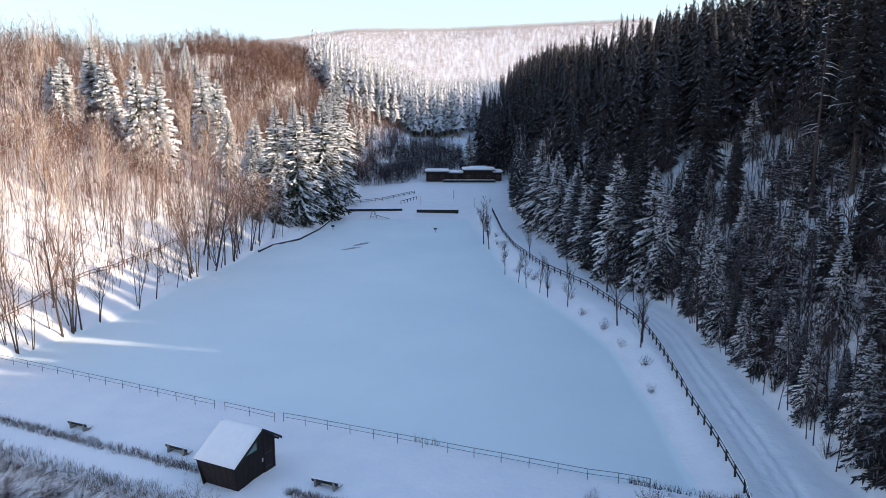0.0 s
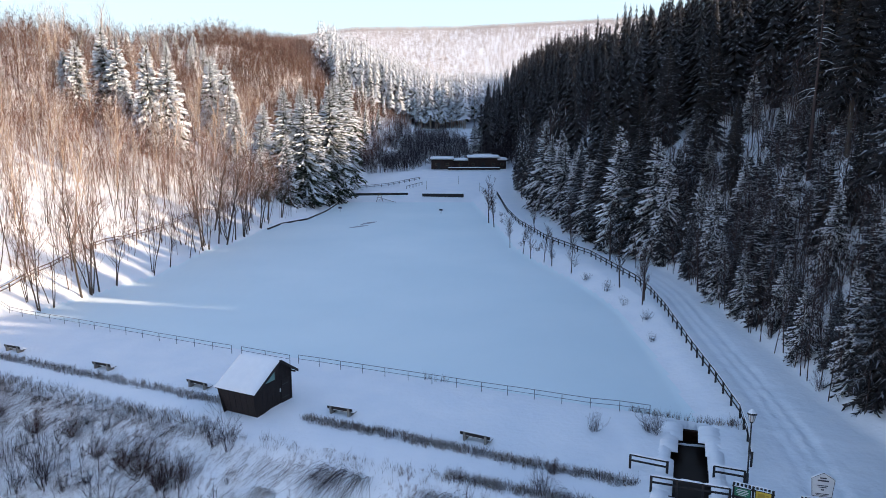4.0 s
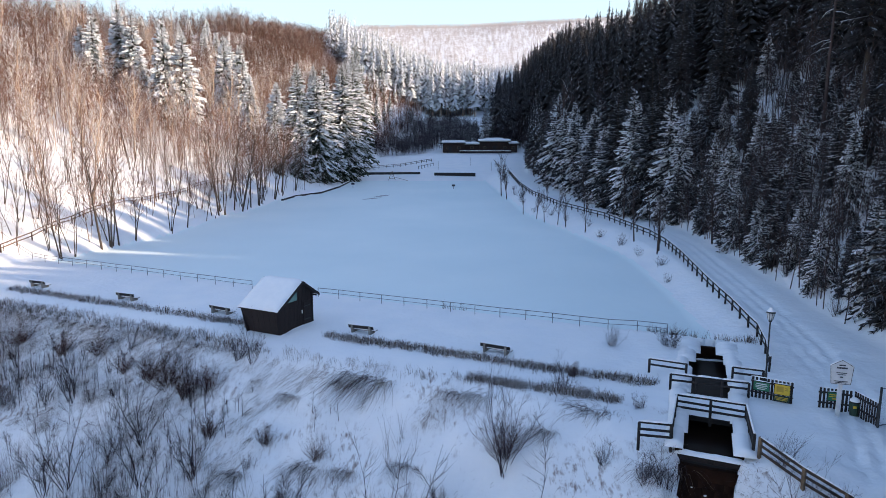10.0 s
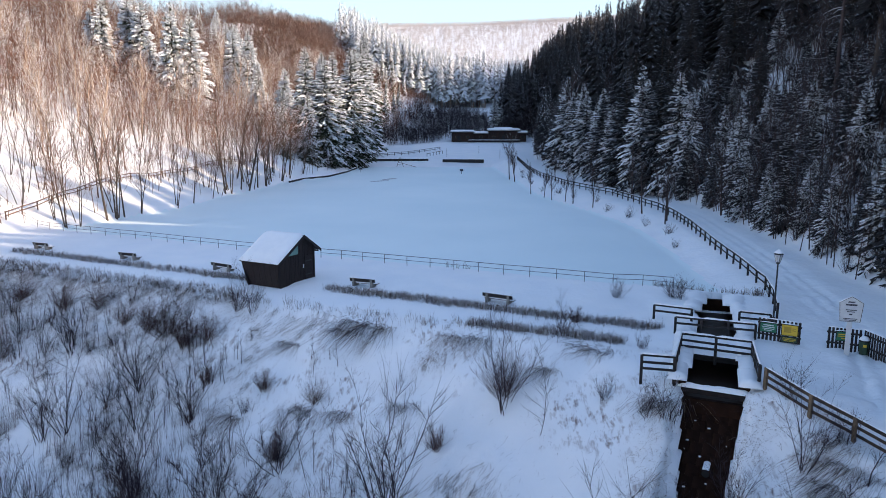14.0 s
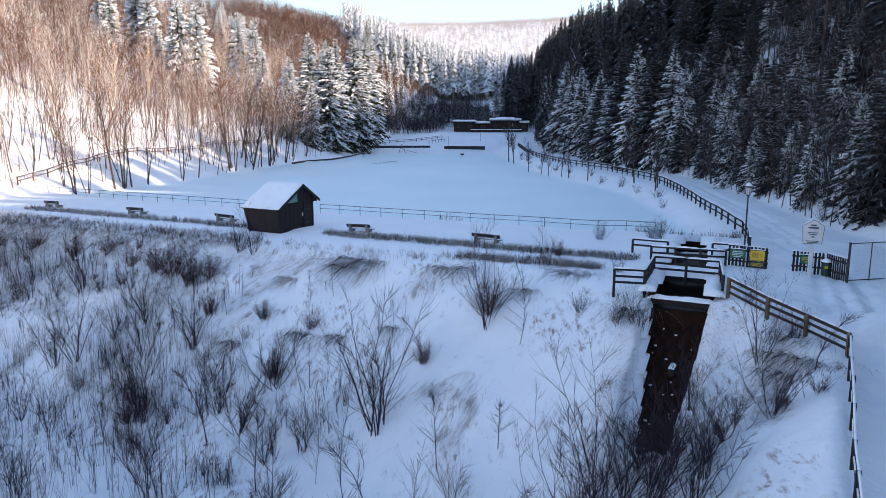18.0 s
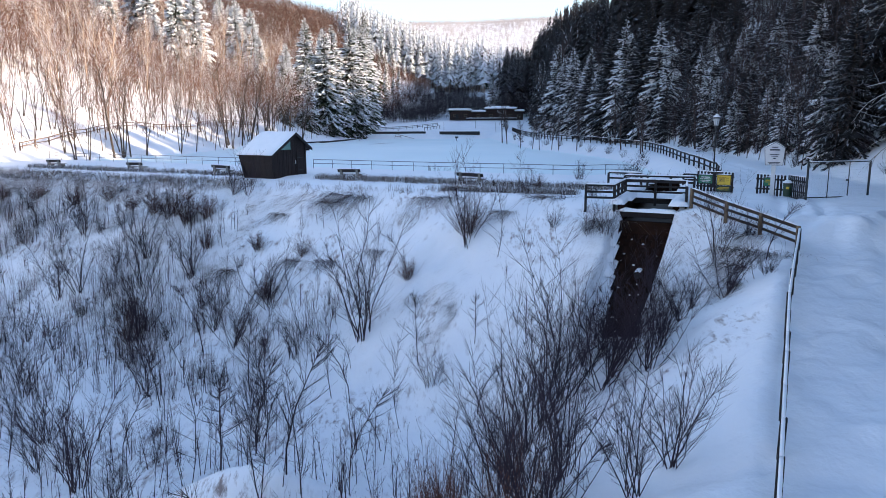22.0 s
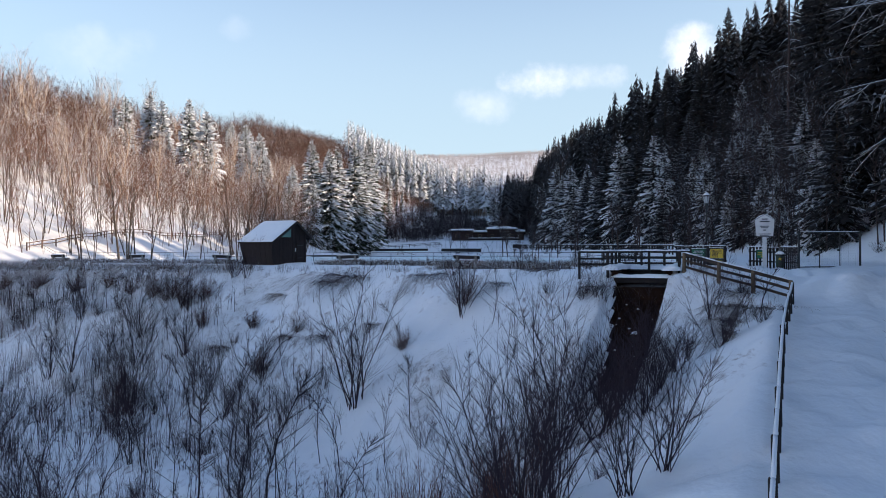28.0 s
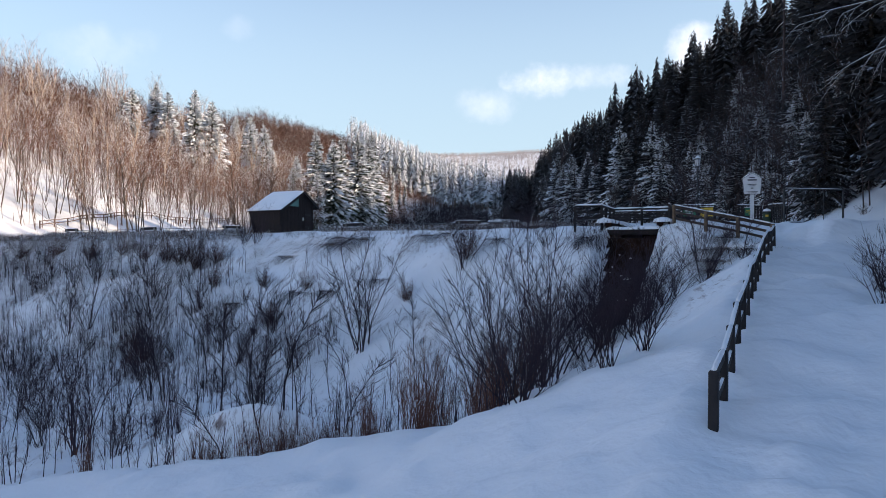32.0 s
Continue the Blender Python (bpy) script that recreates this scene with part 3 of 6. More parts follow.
def trunk_mesh(h, r0, mats, seed=0, stubs=0):
    t, rng = Tubes(), random.Random(seed)
    pts = [Vector((0.03 * h * 0.1 * math.sin(i + seed), 0, -0.8 + (h + 0.8) * i / 7)) for i in range(8)]
    t.tube(pts, [r0 * (1.12 - i / 7) + 0.015 for i in range(8)], 0, 7)
    for i in range(stubs):
        z = h * rng.uniform(0.15, 0.7)
        a = rng.uniform(0, 6.28)
        ln = rng.uniform(0.8, 2.2)
        p = Vector((0, 0, z))
        d = Vector((math.cos(a), math.sin(a), 0))
        t.tube([p, p + d * ln * 0.6 - Vector((0, 0, 0.1)), p + d * ln - Vector((0, 0, 0.35))], [0.035, 0.02, 0.008])
    return t.mesh("trunk", mats)


def spruce_kind(label, h, rad, seed, snow, needles, bare=0.06, group="", stubs=6, cover=None, **kw):
    tree = thing("spruce_tree", label, "spruce", group=group)
    tris, sn = spruce_arrays(h, rad, seed, snow, bare=bare, **kw)
    KIND_H[tree] = h
    part("trunk", trunk_mesh(h, 0.011 * h + 0.04, [BARK], seed, stubs), None, tree)
    part("crown", tri_mesh("crown", tris, sn, [needles, cover or BOUGH_SNOW]), None, tree)
    return tree


KIND_H, USED = {}, set()


def plant(kinds, places, rng, smin, smax_, sink=0.2):
    """Stands copies of the kinds at the places; the first of each kind is used itself. A third value is the height in metres of a spruce, else a scale."""
    for i, (x, y, *sc) in enumerate(places):
        k = kinds[i % len(kinds)]
        s = (sc[0] / KIND_H.get(k, 1.0)) if sc else rng.uniform(smin, smax_)
        m = Matrix.Translation((x, y, hz(x, y) - sink)) @ Matrix.Rotation(rng.uniform(0, 6.28), 4, "Z") @ Matrix.Diagonal((s * rng.uniform(0.88, 1.12), s * rng.uniform(0.88, 1.12), s, 1))
        if k not in USED:
            USED.add(k)
            k.matrix_world = m
        else:
            c = copy_thing(k, m)
            c.matrix_world = m


def scatter(rng, n, xr, yr, ok, gap, taken=None):
    pts = [] if taken is None else taken
    res, tries = [], 0
    while len(res) < n and tries < n * 60:
        tries += 1
        x, y = rng.uniform(*xr), rng.uniform(*yr)
        if not ok(x, y):
            continue
        if any((x - a) ** 2 + (y - b) ** 2 < gap * gap for a, b in pts):
            continue
        pts.append((x, y))
        res.append((x, y))
    return res


rng = random.Random(11)
DARKS = [spruce_kind("tall dark spruce lightly dusted with snow", h, r, 20 + i, sn, NEEDLE_SHADED, bare=b, group="spruces of the shaded slope", droop=0.55, gap=0.40, twigs=5, dust=du, drape=0.15, lump=0.3, cover=DUSTED)
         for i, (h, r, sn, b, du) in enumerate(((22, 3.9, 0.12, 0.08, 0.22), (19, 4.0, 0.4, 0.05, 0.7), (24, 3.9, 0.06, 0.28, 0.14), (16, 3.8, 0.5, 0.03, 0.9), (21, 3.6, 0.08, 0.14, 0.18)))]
FROSTED = [spruce_kind("shaded spruce with blue-white snow on every bough", h, r, 30 + i, 0.7, NEEDLE_SHADED, bare=0.03, group="snowy spruces along the road", droop=0.75, drape=0.40, lump=0.5, twigs=5, gap=0.42, dust=1.2, bottom=0.6)
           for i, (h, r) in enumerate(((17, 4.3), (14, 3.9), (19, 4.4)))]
LADEN = [spruce_kind("spruce laden with bright snow, its lower boughs dark", h, r, 40 + i, sn, NEEDLE_SUNLIT, bare=b, group="spruces of the sunlit shore", droop=0.7, drape=0.45, per=10, gap=0.62, twigs=6, lump=0.6, taper=0.7, bottom=0.35, dust=0.8)
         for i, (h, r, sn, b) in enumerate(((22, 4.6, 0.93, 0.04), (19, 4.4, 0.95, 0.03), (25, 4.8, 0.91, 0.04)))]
WHITE = [spruce_kind("spruce heavily laden with bright snow on the hillside", h, r, 50 + i, sn, NEEDLE_SUNLIT, bare=b, group="spruces of the sunlit hillside", droop=0.7, drape=0.7, per=10, gap=0.64, twigs=5, lump=0.8, taper=0.62, bottom=0.8, dust=1.3)
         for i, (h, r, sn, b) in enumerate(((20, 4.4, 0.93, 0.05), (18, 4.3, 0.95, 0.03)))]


YOUNG = [spruce_kind("young spruce with snow on its boughs", h, r, 60 + i, sn, NEEDLE_SHADED, bare=0.02, group="young spruces by the road", gap=0.3, stubs=0, twigs=5)
         for i, (h, r, sn) in enumerate(((8, 2.2, 0.6), (6, 1.9, 0.7), (10, 2.4, 0.5)))]

def glade(x, y):
    """The snowy clearing on the shaded slope."""
    return ((x - 42.8 - 0.12 * (y - 82)) / 6.6) ** 2 + ((y - 82.0) / 17.0) ** 2 < 1.0


right_taken = []
edge = [(float(hill_foot(y)) + rng.uniform(0.9, 3.2), float(y)) for y in np.arange(33, 232, 3.4)]
edge = [(x + (3.2 if y < 41 else 0.0), y) for x, y in edge]
right_taken += edge
far_edge, edge = [p for p in edge if p[1] > 165], [p for p in edge if p[1] <= 165]
plant([FROSTED[1], DARKS[3], FROSTED[0], DARKS[1]], [(x, y, rng.uniform(6.0, 9.0) if 44 < y < 80 else rng.uniform(8, 11.5)) for x, y in edge if y < 94], rng, 1, 1)
plant([FROSTED[0], FROSTED[1], DARKS[3], FROSTED[2], FROSTED[1], DARKS[1]], [(x, y, rng.uniform(12, 18.5)) for x, y in edge if y >= 94], rng, 1, 1)
plant([DARKS[2], DARKS[4], DARKS[0]], [(20.6, 13.5, 19.0), (24.5, 19.5, 21.0), (28.5, 27.5, 20.0), (23.0, 6.5, 19.0), (31.5, 36, 23), (33, 45, 22), (36, 55, 26), (30, 33, 23)], rng, 1, 1)
plant([DARKS[0], DARKS[4]], [(50.6, 128.8, 47.4 - hz(50.6, 128.8)), (54, 156, 44.3 - hz(54, 156))], random.Random(98), 1, 1)
plant([DARKS[2], DARKS[4]], [(43.8, 77.6, 25.0), (47.5, 84, 24.0), (46, 70, 24), (49.5, 93, 23)], random.Random(99), 1, 1)
plant(FROSTED[:1], [(44, 104, 8.8), (25.2, 104.5, 18.5), (36.5, 99, 6.5)], rng, 1, 1)
right_taken += [(20.6, 13.5), (24.5, 19.5), (28.5, 27.5), (23.0, 6.5), (43.8, 77.6), (47.5, 84), (44, 104), (40.6, 79.2)]
inner = scatter(rng, 250, (24, 92), (24, 262), lambda x, y: 4.5 < x - hill_foot(y) < 58 and not glade(x, y) and not (y < 96 and x - hill_foot(y) < 3), 3.6, right_taken)
low = [p for p in inner if p[1] < 130 and p[0] - hill_foot(p[1]) < 18]
near = [p for p in low if p[0] - hill_foot(p[1]) < 8.5]
plant([FROSTED[1], DARKS[3], FROSTED[0], DARKS[1]], [(x, y, rng.uniform(7.5, 10.5) if y < 98 else rng.uniform(10, 15)) for x, y in near], rng, 1, 1)
plant([DARKS[4], DARKS[2], DARKS[0]], [(x, y, rng.uniform(9, 12.5) if y < 98 else rng.uniform(12, 18)) for x, y in low if (x, y) not in near], rng, 1, 1)
plant([DARKS[2], DARKS[4], DARKS[0]], [(x, y, rng.uniform(17, 21)) for x, y in inner if y < 104 and (x, y) not in low], rng, 1, 1)
plant(YOUNG, scatter(rng, 30, (31, 49), (58, 102), glade, 1.8), rng, 0.3, 0.8)
young = scatter(rng, 90, (16, 50), (8, 200), lambda x, y: (0.6 if y > 40 else 3.5) < x - hill_foot(y) < 10, 1.5, right_taken)
plant(YOUNG, young, rng, 0.5, 1.0)
for i, (x, y, h) in enumerate(((40.6, 79.2, 25), (51, 101, 17))):
    dead = thing("dead_spruce", "tall dead spruce with a bare trunk and broken branches", "dead tree", Matrix.Translation((x, y, hz(x, y))), "dead spruces in the clearing")
    part("trunk", trunk_mesh(h, 0.2, [SHADE_TWIG], 600 + i, 0), None, dead)
    tb, rb = Tubes(), random.Random(600 + i)
    for k in range(90):
        z, a = h * rb.uniform(0.3, 0.97), rb.uniform(0, 6.28)
        ln = 3.0 * (1.15 - z / h) * rb.uniform(0.5, 1.1)
        d = Vector((math.cos(a), math.sin(a), 0))
        p = Vector((0, 0, z))
        tb.tube([p, p + d * ln * 0.5 - Vector((0, 0, 0.08 * ln)), p + d * ln - Vector((0, 0, 0.35 * ln))], [0.045, 0.03, 0.01], 1 if rb.random() < 0.2 else 0)
    part("crown", tb.mesh("crown", [BARK, BOUGH_SNOW]), None, dead)
# the group on the left shore and the spruces above it: place and height of the tip
def tips(rows):
    return [(x, y, max(6.0, z - hz(x, y))) for x, y, z in rows]


plant(LADEN, tips(((-37.1, 162.2, 28.1), (-32.8, 162.8, 25.8), (-35.5, 156, 18), (-29.6, 179.4, 29.3), (-32.4, 170, 27.5), (-38.5, 171, 25), (-30, 189, 29), (-29.5, 198, 31), (-31, 208, 33), (-32, 221, 36), (-34, 236, 39.6), (-37, 181, 27), (-40, 196, 30), (-40, 151, 15), (-28, 186, 20), (-36, 228, 34), (-42, 160, 19))), rng, 1, 1)
plant(WHITE, tips(((-80, 156, 37.5), (-83.5, 158, 36), (-80.5, 170, 41.8), (-76.5, 168, 39), (-64, 154, 36.5), (-60.6, 156, 34), (-62.5, 191, 37), (-59, 193, 35), (-56.5, 187, 31), (-67, 208, 38.6), (-70, 213, 36.5), (-64, 203, 33), (-53, 180, 26), (-48, 187, 25), (-93, 150, 27), (-72, 161, 30))), rng, 1, 1)
plant(WHITE, tips(((-86, 245, 45), (-92, 240, 46), (-98, 236, 47.5), (-104, 226, 49), (-101, 231, 48), (-100, 250, 50), (-97, 262, 51), (-93, 270, 52), (-90, 258, 48), (-107, 214, 48.5), (-84, 252, 45), (-95, 247, 48))), rng, 1, 1)
plant([FROSTED[1], FROSTED[0]], [(9.3, 256, 13), (12, 260, 11)], rng, 1, 1)


def far_wood(name, label, places, snow, needles, hmin, hmax, seed, whorls=9, per=7, cover=0.6, white=0.0, wide=1.0, bare=0.14, caps=None, stem=None):
    """Distant conifers, joined: a few rings of drooping boughs round each stem."""
    r = np.random.default_rng(seed)
    xy = np.array(places)
    n = len(xy)
    z0 = height(xy[:, 0], xy[:, 1]) - 0.3
    h = r.uniform(hmin, hmax, n)
    rad = h * r.uniform(0.13, 0.18, n) * wide
    tris, idx = [], []
    for w in range(whorls):
        q = bare + (0.98 - bare) * w / whorls
        for j in range(per):
            a = 6.283 * (j + r.random(n)) / per + w * 1.3
            ln = rad * (1 - q) ** 0.9 * r.uniform(0.75, 1.25, n) + 0.1
            z = z0 + h * (q + r.uniform(-0.045, 0.045, n))
            c, s = np.cos(a), np.sin(a)
            wd = ln * 0.27
            tip = z - ln * r.uniform(0.25, 0.6, n) * (1.05 - q)
            top = np.stack([xy[:, 0], xy[:, 1], z + h * 0.035], 1)
            l = np.stack([xy[:, 0] + c * ln - s * wd, xy[:, 1] + s * ln + c * wd, tip], 1)
            k = np.stack([xy[:, 0] + c * ln + s * wd, xy[:, 1] + s * ln - c * wd, tip - 0.15], 1)
            tris.append(np.stack([top, l, k], 1))
            idx.append((r.random(n) < white).astype(int))
            on = r.random(n) < snow
            mid = top * 0.62 + (l + k) * 0.19
            f = cover * r.uniform(0.7, 1.1, n)[:, None]
            lift = np.array([0, 0, 0.12])
            ml, mk = (l + k) / 2 + (l - k) / 2 * f, (l + k) / 2 - (l - k) / 2 * f
            tris.append(np.stack([mid * f + (l + k) / 2 * (1 - f) + lift, ml + lift, mk + lift], 1)[on])
            idx.append(np.ones(on.sum()))
    for a in (0, 2.1, 4.2):
        rr = 0.012 * h
        p = np.stack([xy[:, 0] + np.cos(a) * rr, xy[:, 1] + np.sin(a) * rr, z0], 1)
        p2 = np.stack([xy[:, 0] + np.cos(a + 2.1) * rr, xy[:, 1] + np.sin(a + 2.1) * rr, z0], 1)
        tris.append(np.stack([p, p2, np.stack([xy[:, 0], xy[:, 1], z0 + h], 1)], 1))
        idx.append(np.full(n, 2))
    ob = part(name, tri_mesh(name, np.concatenate(tris), np.concatenate(idx), [needles, caps or BOUGH_SNOW, stem or BARK]), None)
    tagged(ob, label, "forest", kind="stuff")


def many(n, xr, yr, ok, seed):
    r = np.random.default_rng(seed)
    x, y = r.uniform(*xr, n), r.uniform(*yr, n)
    k = ok(x, y)
    return np.stack([x[k], y[k]], 1)


far_wood("roadside_spruce_stand", "snowy spruces along the far end of the road", far_edge, 0.6, NEEDLE_SHADED, 11, 18, 520, 20, 10)
far_wood("shaded_spruce_stand", "dense dark spruces on the far shaded slope", [p for p in inner if p[1] >= 104 and p not in low], 0.55, NEEDLE_SHADED, 15.5, 20.5, 500, 26, 12, 0.45, 0, 1.15, caps=DUSTED)
# stem=BIRCH paints sunlight onto these spruce trunks with pale birch bark
far_wood("sunlit_spruce_stand", "tall snow-laden spruces, sunlit stems painted pale, at the valley head", scatter(rng, 260, (-62, 8), (322, 372), lambda x, y: x > -50 - (y - 322) * 0.2, 2.7), 0.95, NEEDLE_SUNLIT, 20, 26, 540, 22, 9, 0.95, 0.72, 0.9, 0.22, stem=BIRCH)
far_wood("slope_spruces", "scattered snowy spruces on the sunlit slope at the valley head", scatter(rng, 26, (-48, -24), (240, 318), lambda x, y: left_shore(y) - x > 8, 5.0), 0.9, NEEDLE_SUNLIT, 8, 16, 545, 20, 10, 0.9, 0.3)
far_wood("valley_head_stand", "dark spruces closing the head of the valley", scatter(rng, 120, (9, 60), (256, 345), lambda x, y: x > 10 + (y - 256) * 0.1, 3.6), 0.5, NEEDLE_SHADED, 15, 21, 560, 20, 10, 0.5, caps=DUSTED)
# out of view: trees added to stop sun passing over the slope onto the dam
far_wood("south_spruce_stand", "unseen dense spruces added to keep the sun off the dam", scatter(rng, 210, (36, 88), (-34, 40), lambda x, y: x - hill_foot(y) > 20, 3.0), 0.5, NEEDLE_SHADED, 18, 24, 575, 22, 10, 0.4, 0, 1.2, 0.05, caps=DUSTED)
# trunks in pale birch bark again, the sun on them put into the colour
far_wood("far_spruce_forest", "snow-laden spruce forest on the sunlit valley side", many(3600, (-150, 130), (345, 640), lambda x, y: (left_shore(y) - x > -150) & (x < hill_foot(y) - 3) & (x > -64 + 0.04 * (y - 300)), 3), 0.95, NEEDLE_SUNLIT, 17, 24, 5, 12, 7, 0.95, 0.75, stem=BIRCH)
# trees at y < 10 stand out of view, added to block stray sun
far_wood("dark_spruce_forest", "dark spruce forest on the shaded ridge, its unseen south part added for shade", many(3600, (-5, 230), (-160, 620), lambda x, y: (x - hill_foot(y) > np.where(y > 345, 2, np.where(y < 10, 16, np.where(y > 255, 6, 54)))) & (x - hill_foot(y) < 100), 4), 0.5, NEEDLE_SHADED, 16, 23, 6, 18, 8, 0.4, caps=DUSTED)
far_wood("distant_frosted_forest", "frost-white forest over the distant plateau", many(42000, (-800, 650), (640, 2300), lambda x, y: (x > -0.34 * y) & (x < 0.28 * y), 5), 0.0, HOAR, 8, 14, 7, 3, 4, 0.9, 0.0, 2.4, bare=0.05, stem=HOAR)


# ---- bare trees ----
def bare_tree(seed, h, r0, lean=0.06, spread_=0.55, levels=3, stems=1, first=0.3, twig_r=0.012, dense=1.0, frost=0.22):
    """Branches of a leafless tree: the trunk's tube and those of limbs and twigs apart."""
    rnd = random.Random(seed)
    tr, br = Tubes(), Tubes()

    def grow(p, d, ln, r, lev, t, mi):
        n = 4 if lev == 0 else (3 if lev == 1 else 2)
        pts, cur, dd = [p], p, d
        for i in range(n):
            dd = (dd + Vector((rnd.uniform(-1, 1), rnd.uniform(-1, 1), rnd.uniform(-0.3, 0.7))) * (0.07 if lev == 0 else 0.16)).normalized()
            cur = cur + dd * (ln / n)
            pts.append(cur)
        t.tube(pts, [max(twig_r * 0.5, r * (1 - 0.8 * i / n)) for i in range(n + 1)], mi, 6 if lev == 0 else 3)
        if lev >= levels:
            return
        k = int(dense * ((9 + ln * 0.6) if lev == 0 else (5 if lev == 1 else 3.5)) + rnd.random())
        for i in range(k):
            s = first + (0.97 - first) * (i + rnd.random()) / k if lev == 0 else rnd.uniform(0.2, 0.98)
            j = min(n - 1, int(s * n))
            q = pts[j].lerp(pts[j + 1], s * n - j)
            a = rnd.uniform(0, 6.283)
            ax = Vector((math.cos(a), math.sin(a), 0))
            nd = (d * (1 - spread_) + ax * spread_ * rnd.uniform(0.7, 1.2) + Vector((0, 0, 0.25))).normalized()
            mi2 = 0 if lev == 0 else (2 if rnd.random() < frost else 1)
            grow(q, nd, ln * (0.36 if lev == 0 else 0.48) * rnd.uniform(0.65, 1.2) * (1.25 - 0.6 * s), max(twig_r, r * 0.36), lev + 1, br, mi2)

    for s in range(stems):
        a = rnd.uniform(0, 6.28)
        k = lean if stems == 1 else 0.22
        d = Vector((math.cos(a) * k, math.sin(a) * k, 1)).normalized()
        grow(Vector((math.cos(a) * 0.25 * (stems > 1), math.sin(a) * 0.25 * (stems > 1), -0.5)), d, h * rnd.uniform(0.8, 1.0), r0, 0, tr, 0)
    return tr, br


def bare_kind(name, label, category, bark, seed, h, r0, group="", twig=None, **kw):
    tree = thing(name, label, category, group=group)
    tr, br = bare_tree(seed, h, r0, **kw)
    part("trunk", tr.mesh("trunk", [bark]), None, tree)
    part("crown", br.mesh("crown", [bark, twig or TWIG, BOUGH_SNOW]), None, tree)
    return tree


ALDERS = [bare_kind("alder_tree", "tall leafless alder with thin dark stems on the snowy bank", "bare tree", ALDER if i % 2 else BARK, 70 + i, h, r, "alders on the sunlit bank", stems=st, twig_r=0.011, spread_=0.46, first=0.28, dense=0.85 if st < 2 else 0.6, frost=0.3) for i, (h, r, st) in enumerate(((13, 0.085, 2), (14, 0.10, 1), (11, 0.075, 3), (15, 0.10, 1)))]
BANK_ALDERS = [bare_kind("alder_tree", "dark leafless alder leaning over the frozen shore", "bare tree", BARK, 76 + i, h, r, "alders at the waterline", stems=st, twig_r=0.013, spread_=0.5, first=0.3, dense=1.0, frost=0.15, lean=0.16) for i, (h, r, st) in enumerate(((14, 0.13, 2), (15, 0.15, 1)))]
BIRCHES = [bare_kind("birch_tree", "slender leafless birch with pale bark on the slope", "birch", BIRCH, 80 + i, h, r, "birches of the sunlit slope", spread_=0.4, first=0.3, twig_r=0.013, dense=0.95, frost=0.35) for i, (h, r) in enumerate(((16, 0.14), (14, 0.12), (19, 0.15)))]
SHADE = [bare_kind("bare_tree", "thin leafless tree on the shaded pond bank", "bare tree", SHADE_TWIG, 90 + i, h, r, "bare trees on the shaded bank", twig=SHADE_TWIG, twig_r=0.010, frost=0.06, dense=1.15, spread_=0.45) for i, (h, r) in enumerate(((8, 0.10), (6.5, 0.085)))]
taken = []
waterline = [(-44.9, 73.3, 0.7), (-44.6, 75.4, 0.8), (-43.3, 79.5, 0.95), (-42.9, 80.6, 0.9), (-43.2, 81.6, 1.0), (-42.6, 82.3, 0.75), (-41.9, 85, 0.6), (-40.0, 92, 0.95), (-39.6, 97, 0.6), (-39.4, 104, 0.55), (-39.3, 107.5, 0.6), (-39.2, 110, 1.1), (-39.4, 111.2, 1.0), (-39.0, 112, 1.05), (-38.3, 115, 0.9), (-37.6, 116.2, 1.0), (-37.2, 117.8, 0.95), (-36.9, 120, 0.9), (-36.5, 124, 1.05), (-36.4, 126, 1.0), (-36.7, 128.5, 0.9), (-36.3, 134, 1.0), (-36.2, 139, 1.1), (-36.5, 141, 1.0), (-34.5, 144.5, 0.8), (-38, 131, 0.9), (-39, 138, 1.0), (-41, 121, 0.9), (-40.5, 127, 0.8)]
taken += [(x, y) for x, y, k in waterline]
plant([BANK_ALDERS[0], ALDERS[2], BANK_ALDERS[1]], waterline, rng, 1, 1)
bank = scatter(rng, 95, (-62, -26), (56, 150), lambda x, y: 1.5 < left_shore(y) - x < 17, 1.6, taken)
plant(ALDERS, bank, rng, 0.5, 0.95)
slope = scatter(rng, 135, (-125, -30), (58, 230), lambda x, y: 10 < left_shore(y) - x < 75, 3.2, taken)
plant(BIRCHES + ALDERS[3:], slope, rng, 0.7, 1.05)
more = scatter(rng, 62, (-110, -45), (60, 200), lambda x, y: 14 < left_shore(y) - x < 46, 2.6, taken)
plant(BIRCHES + ALDERS[3:], more, rng, 0.55, 0.9)
plant(SHADE, [(20.3, 81.2, 1.05), (20.9, 73.4, 1.1), (21.4, 74.6, 0.95), (13.7, 100.1, 1.0), (14.5, 97.5, 0.8), (11.5, 108, 0.9), (10.0, 114, 0.8), (16.3, 92, 1.0), (12.3, 104, 0.7), (8.9, 137, 1.3), (8.2, 143, 1.35), (9.5, 150, 1.0), (22.6, 97, 1.2), (25, 92, 1.0), (19.4, 110, 1.2), (15, 122, 1.0), (20.5, 146, 3.0), (22.5, 158, 2.6), (18.5, 152, 2.5), (24, 118, 1.6), (26.5, 106, 1.5), (27.5, 98, 1.4), (28.5, 78, 1.2)], rng, 1, 1)


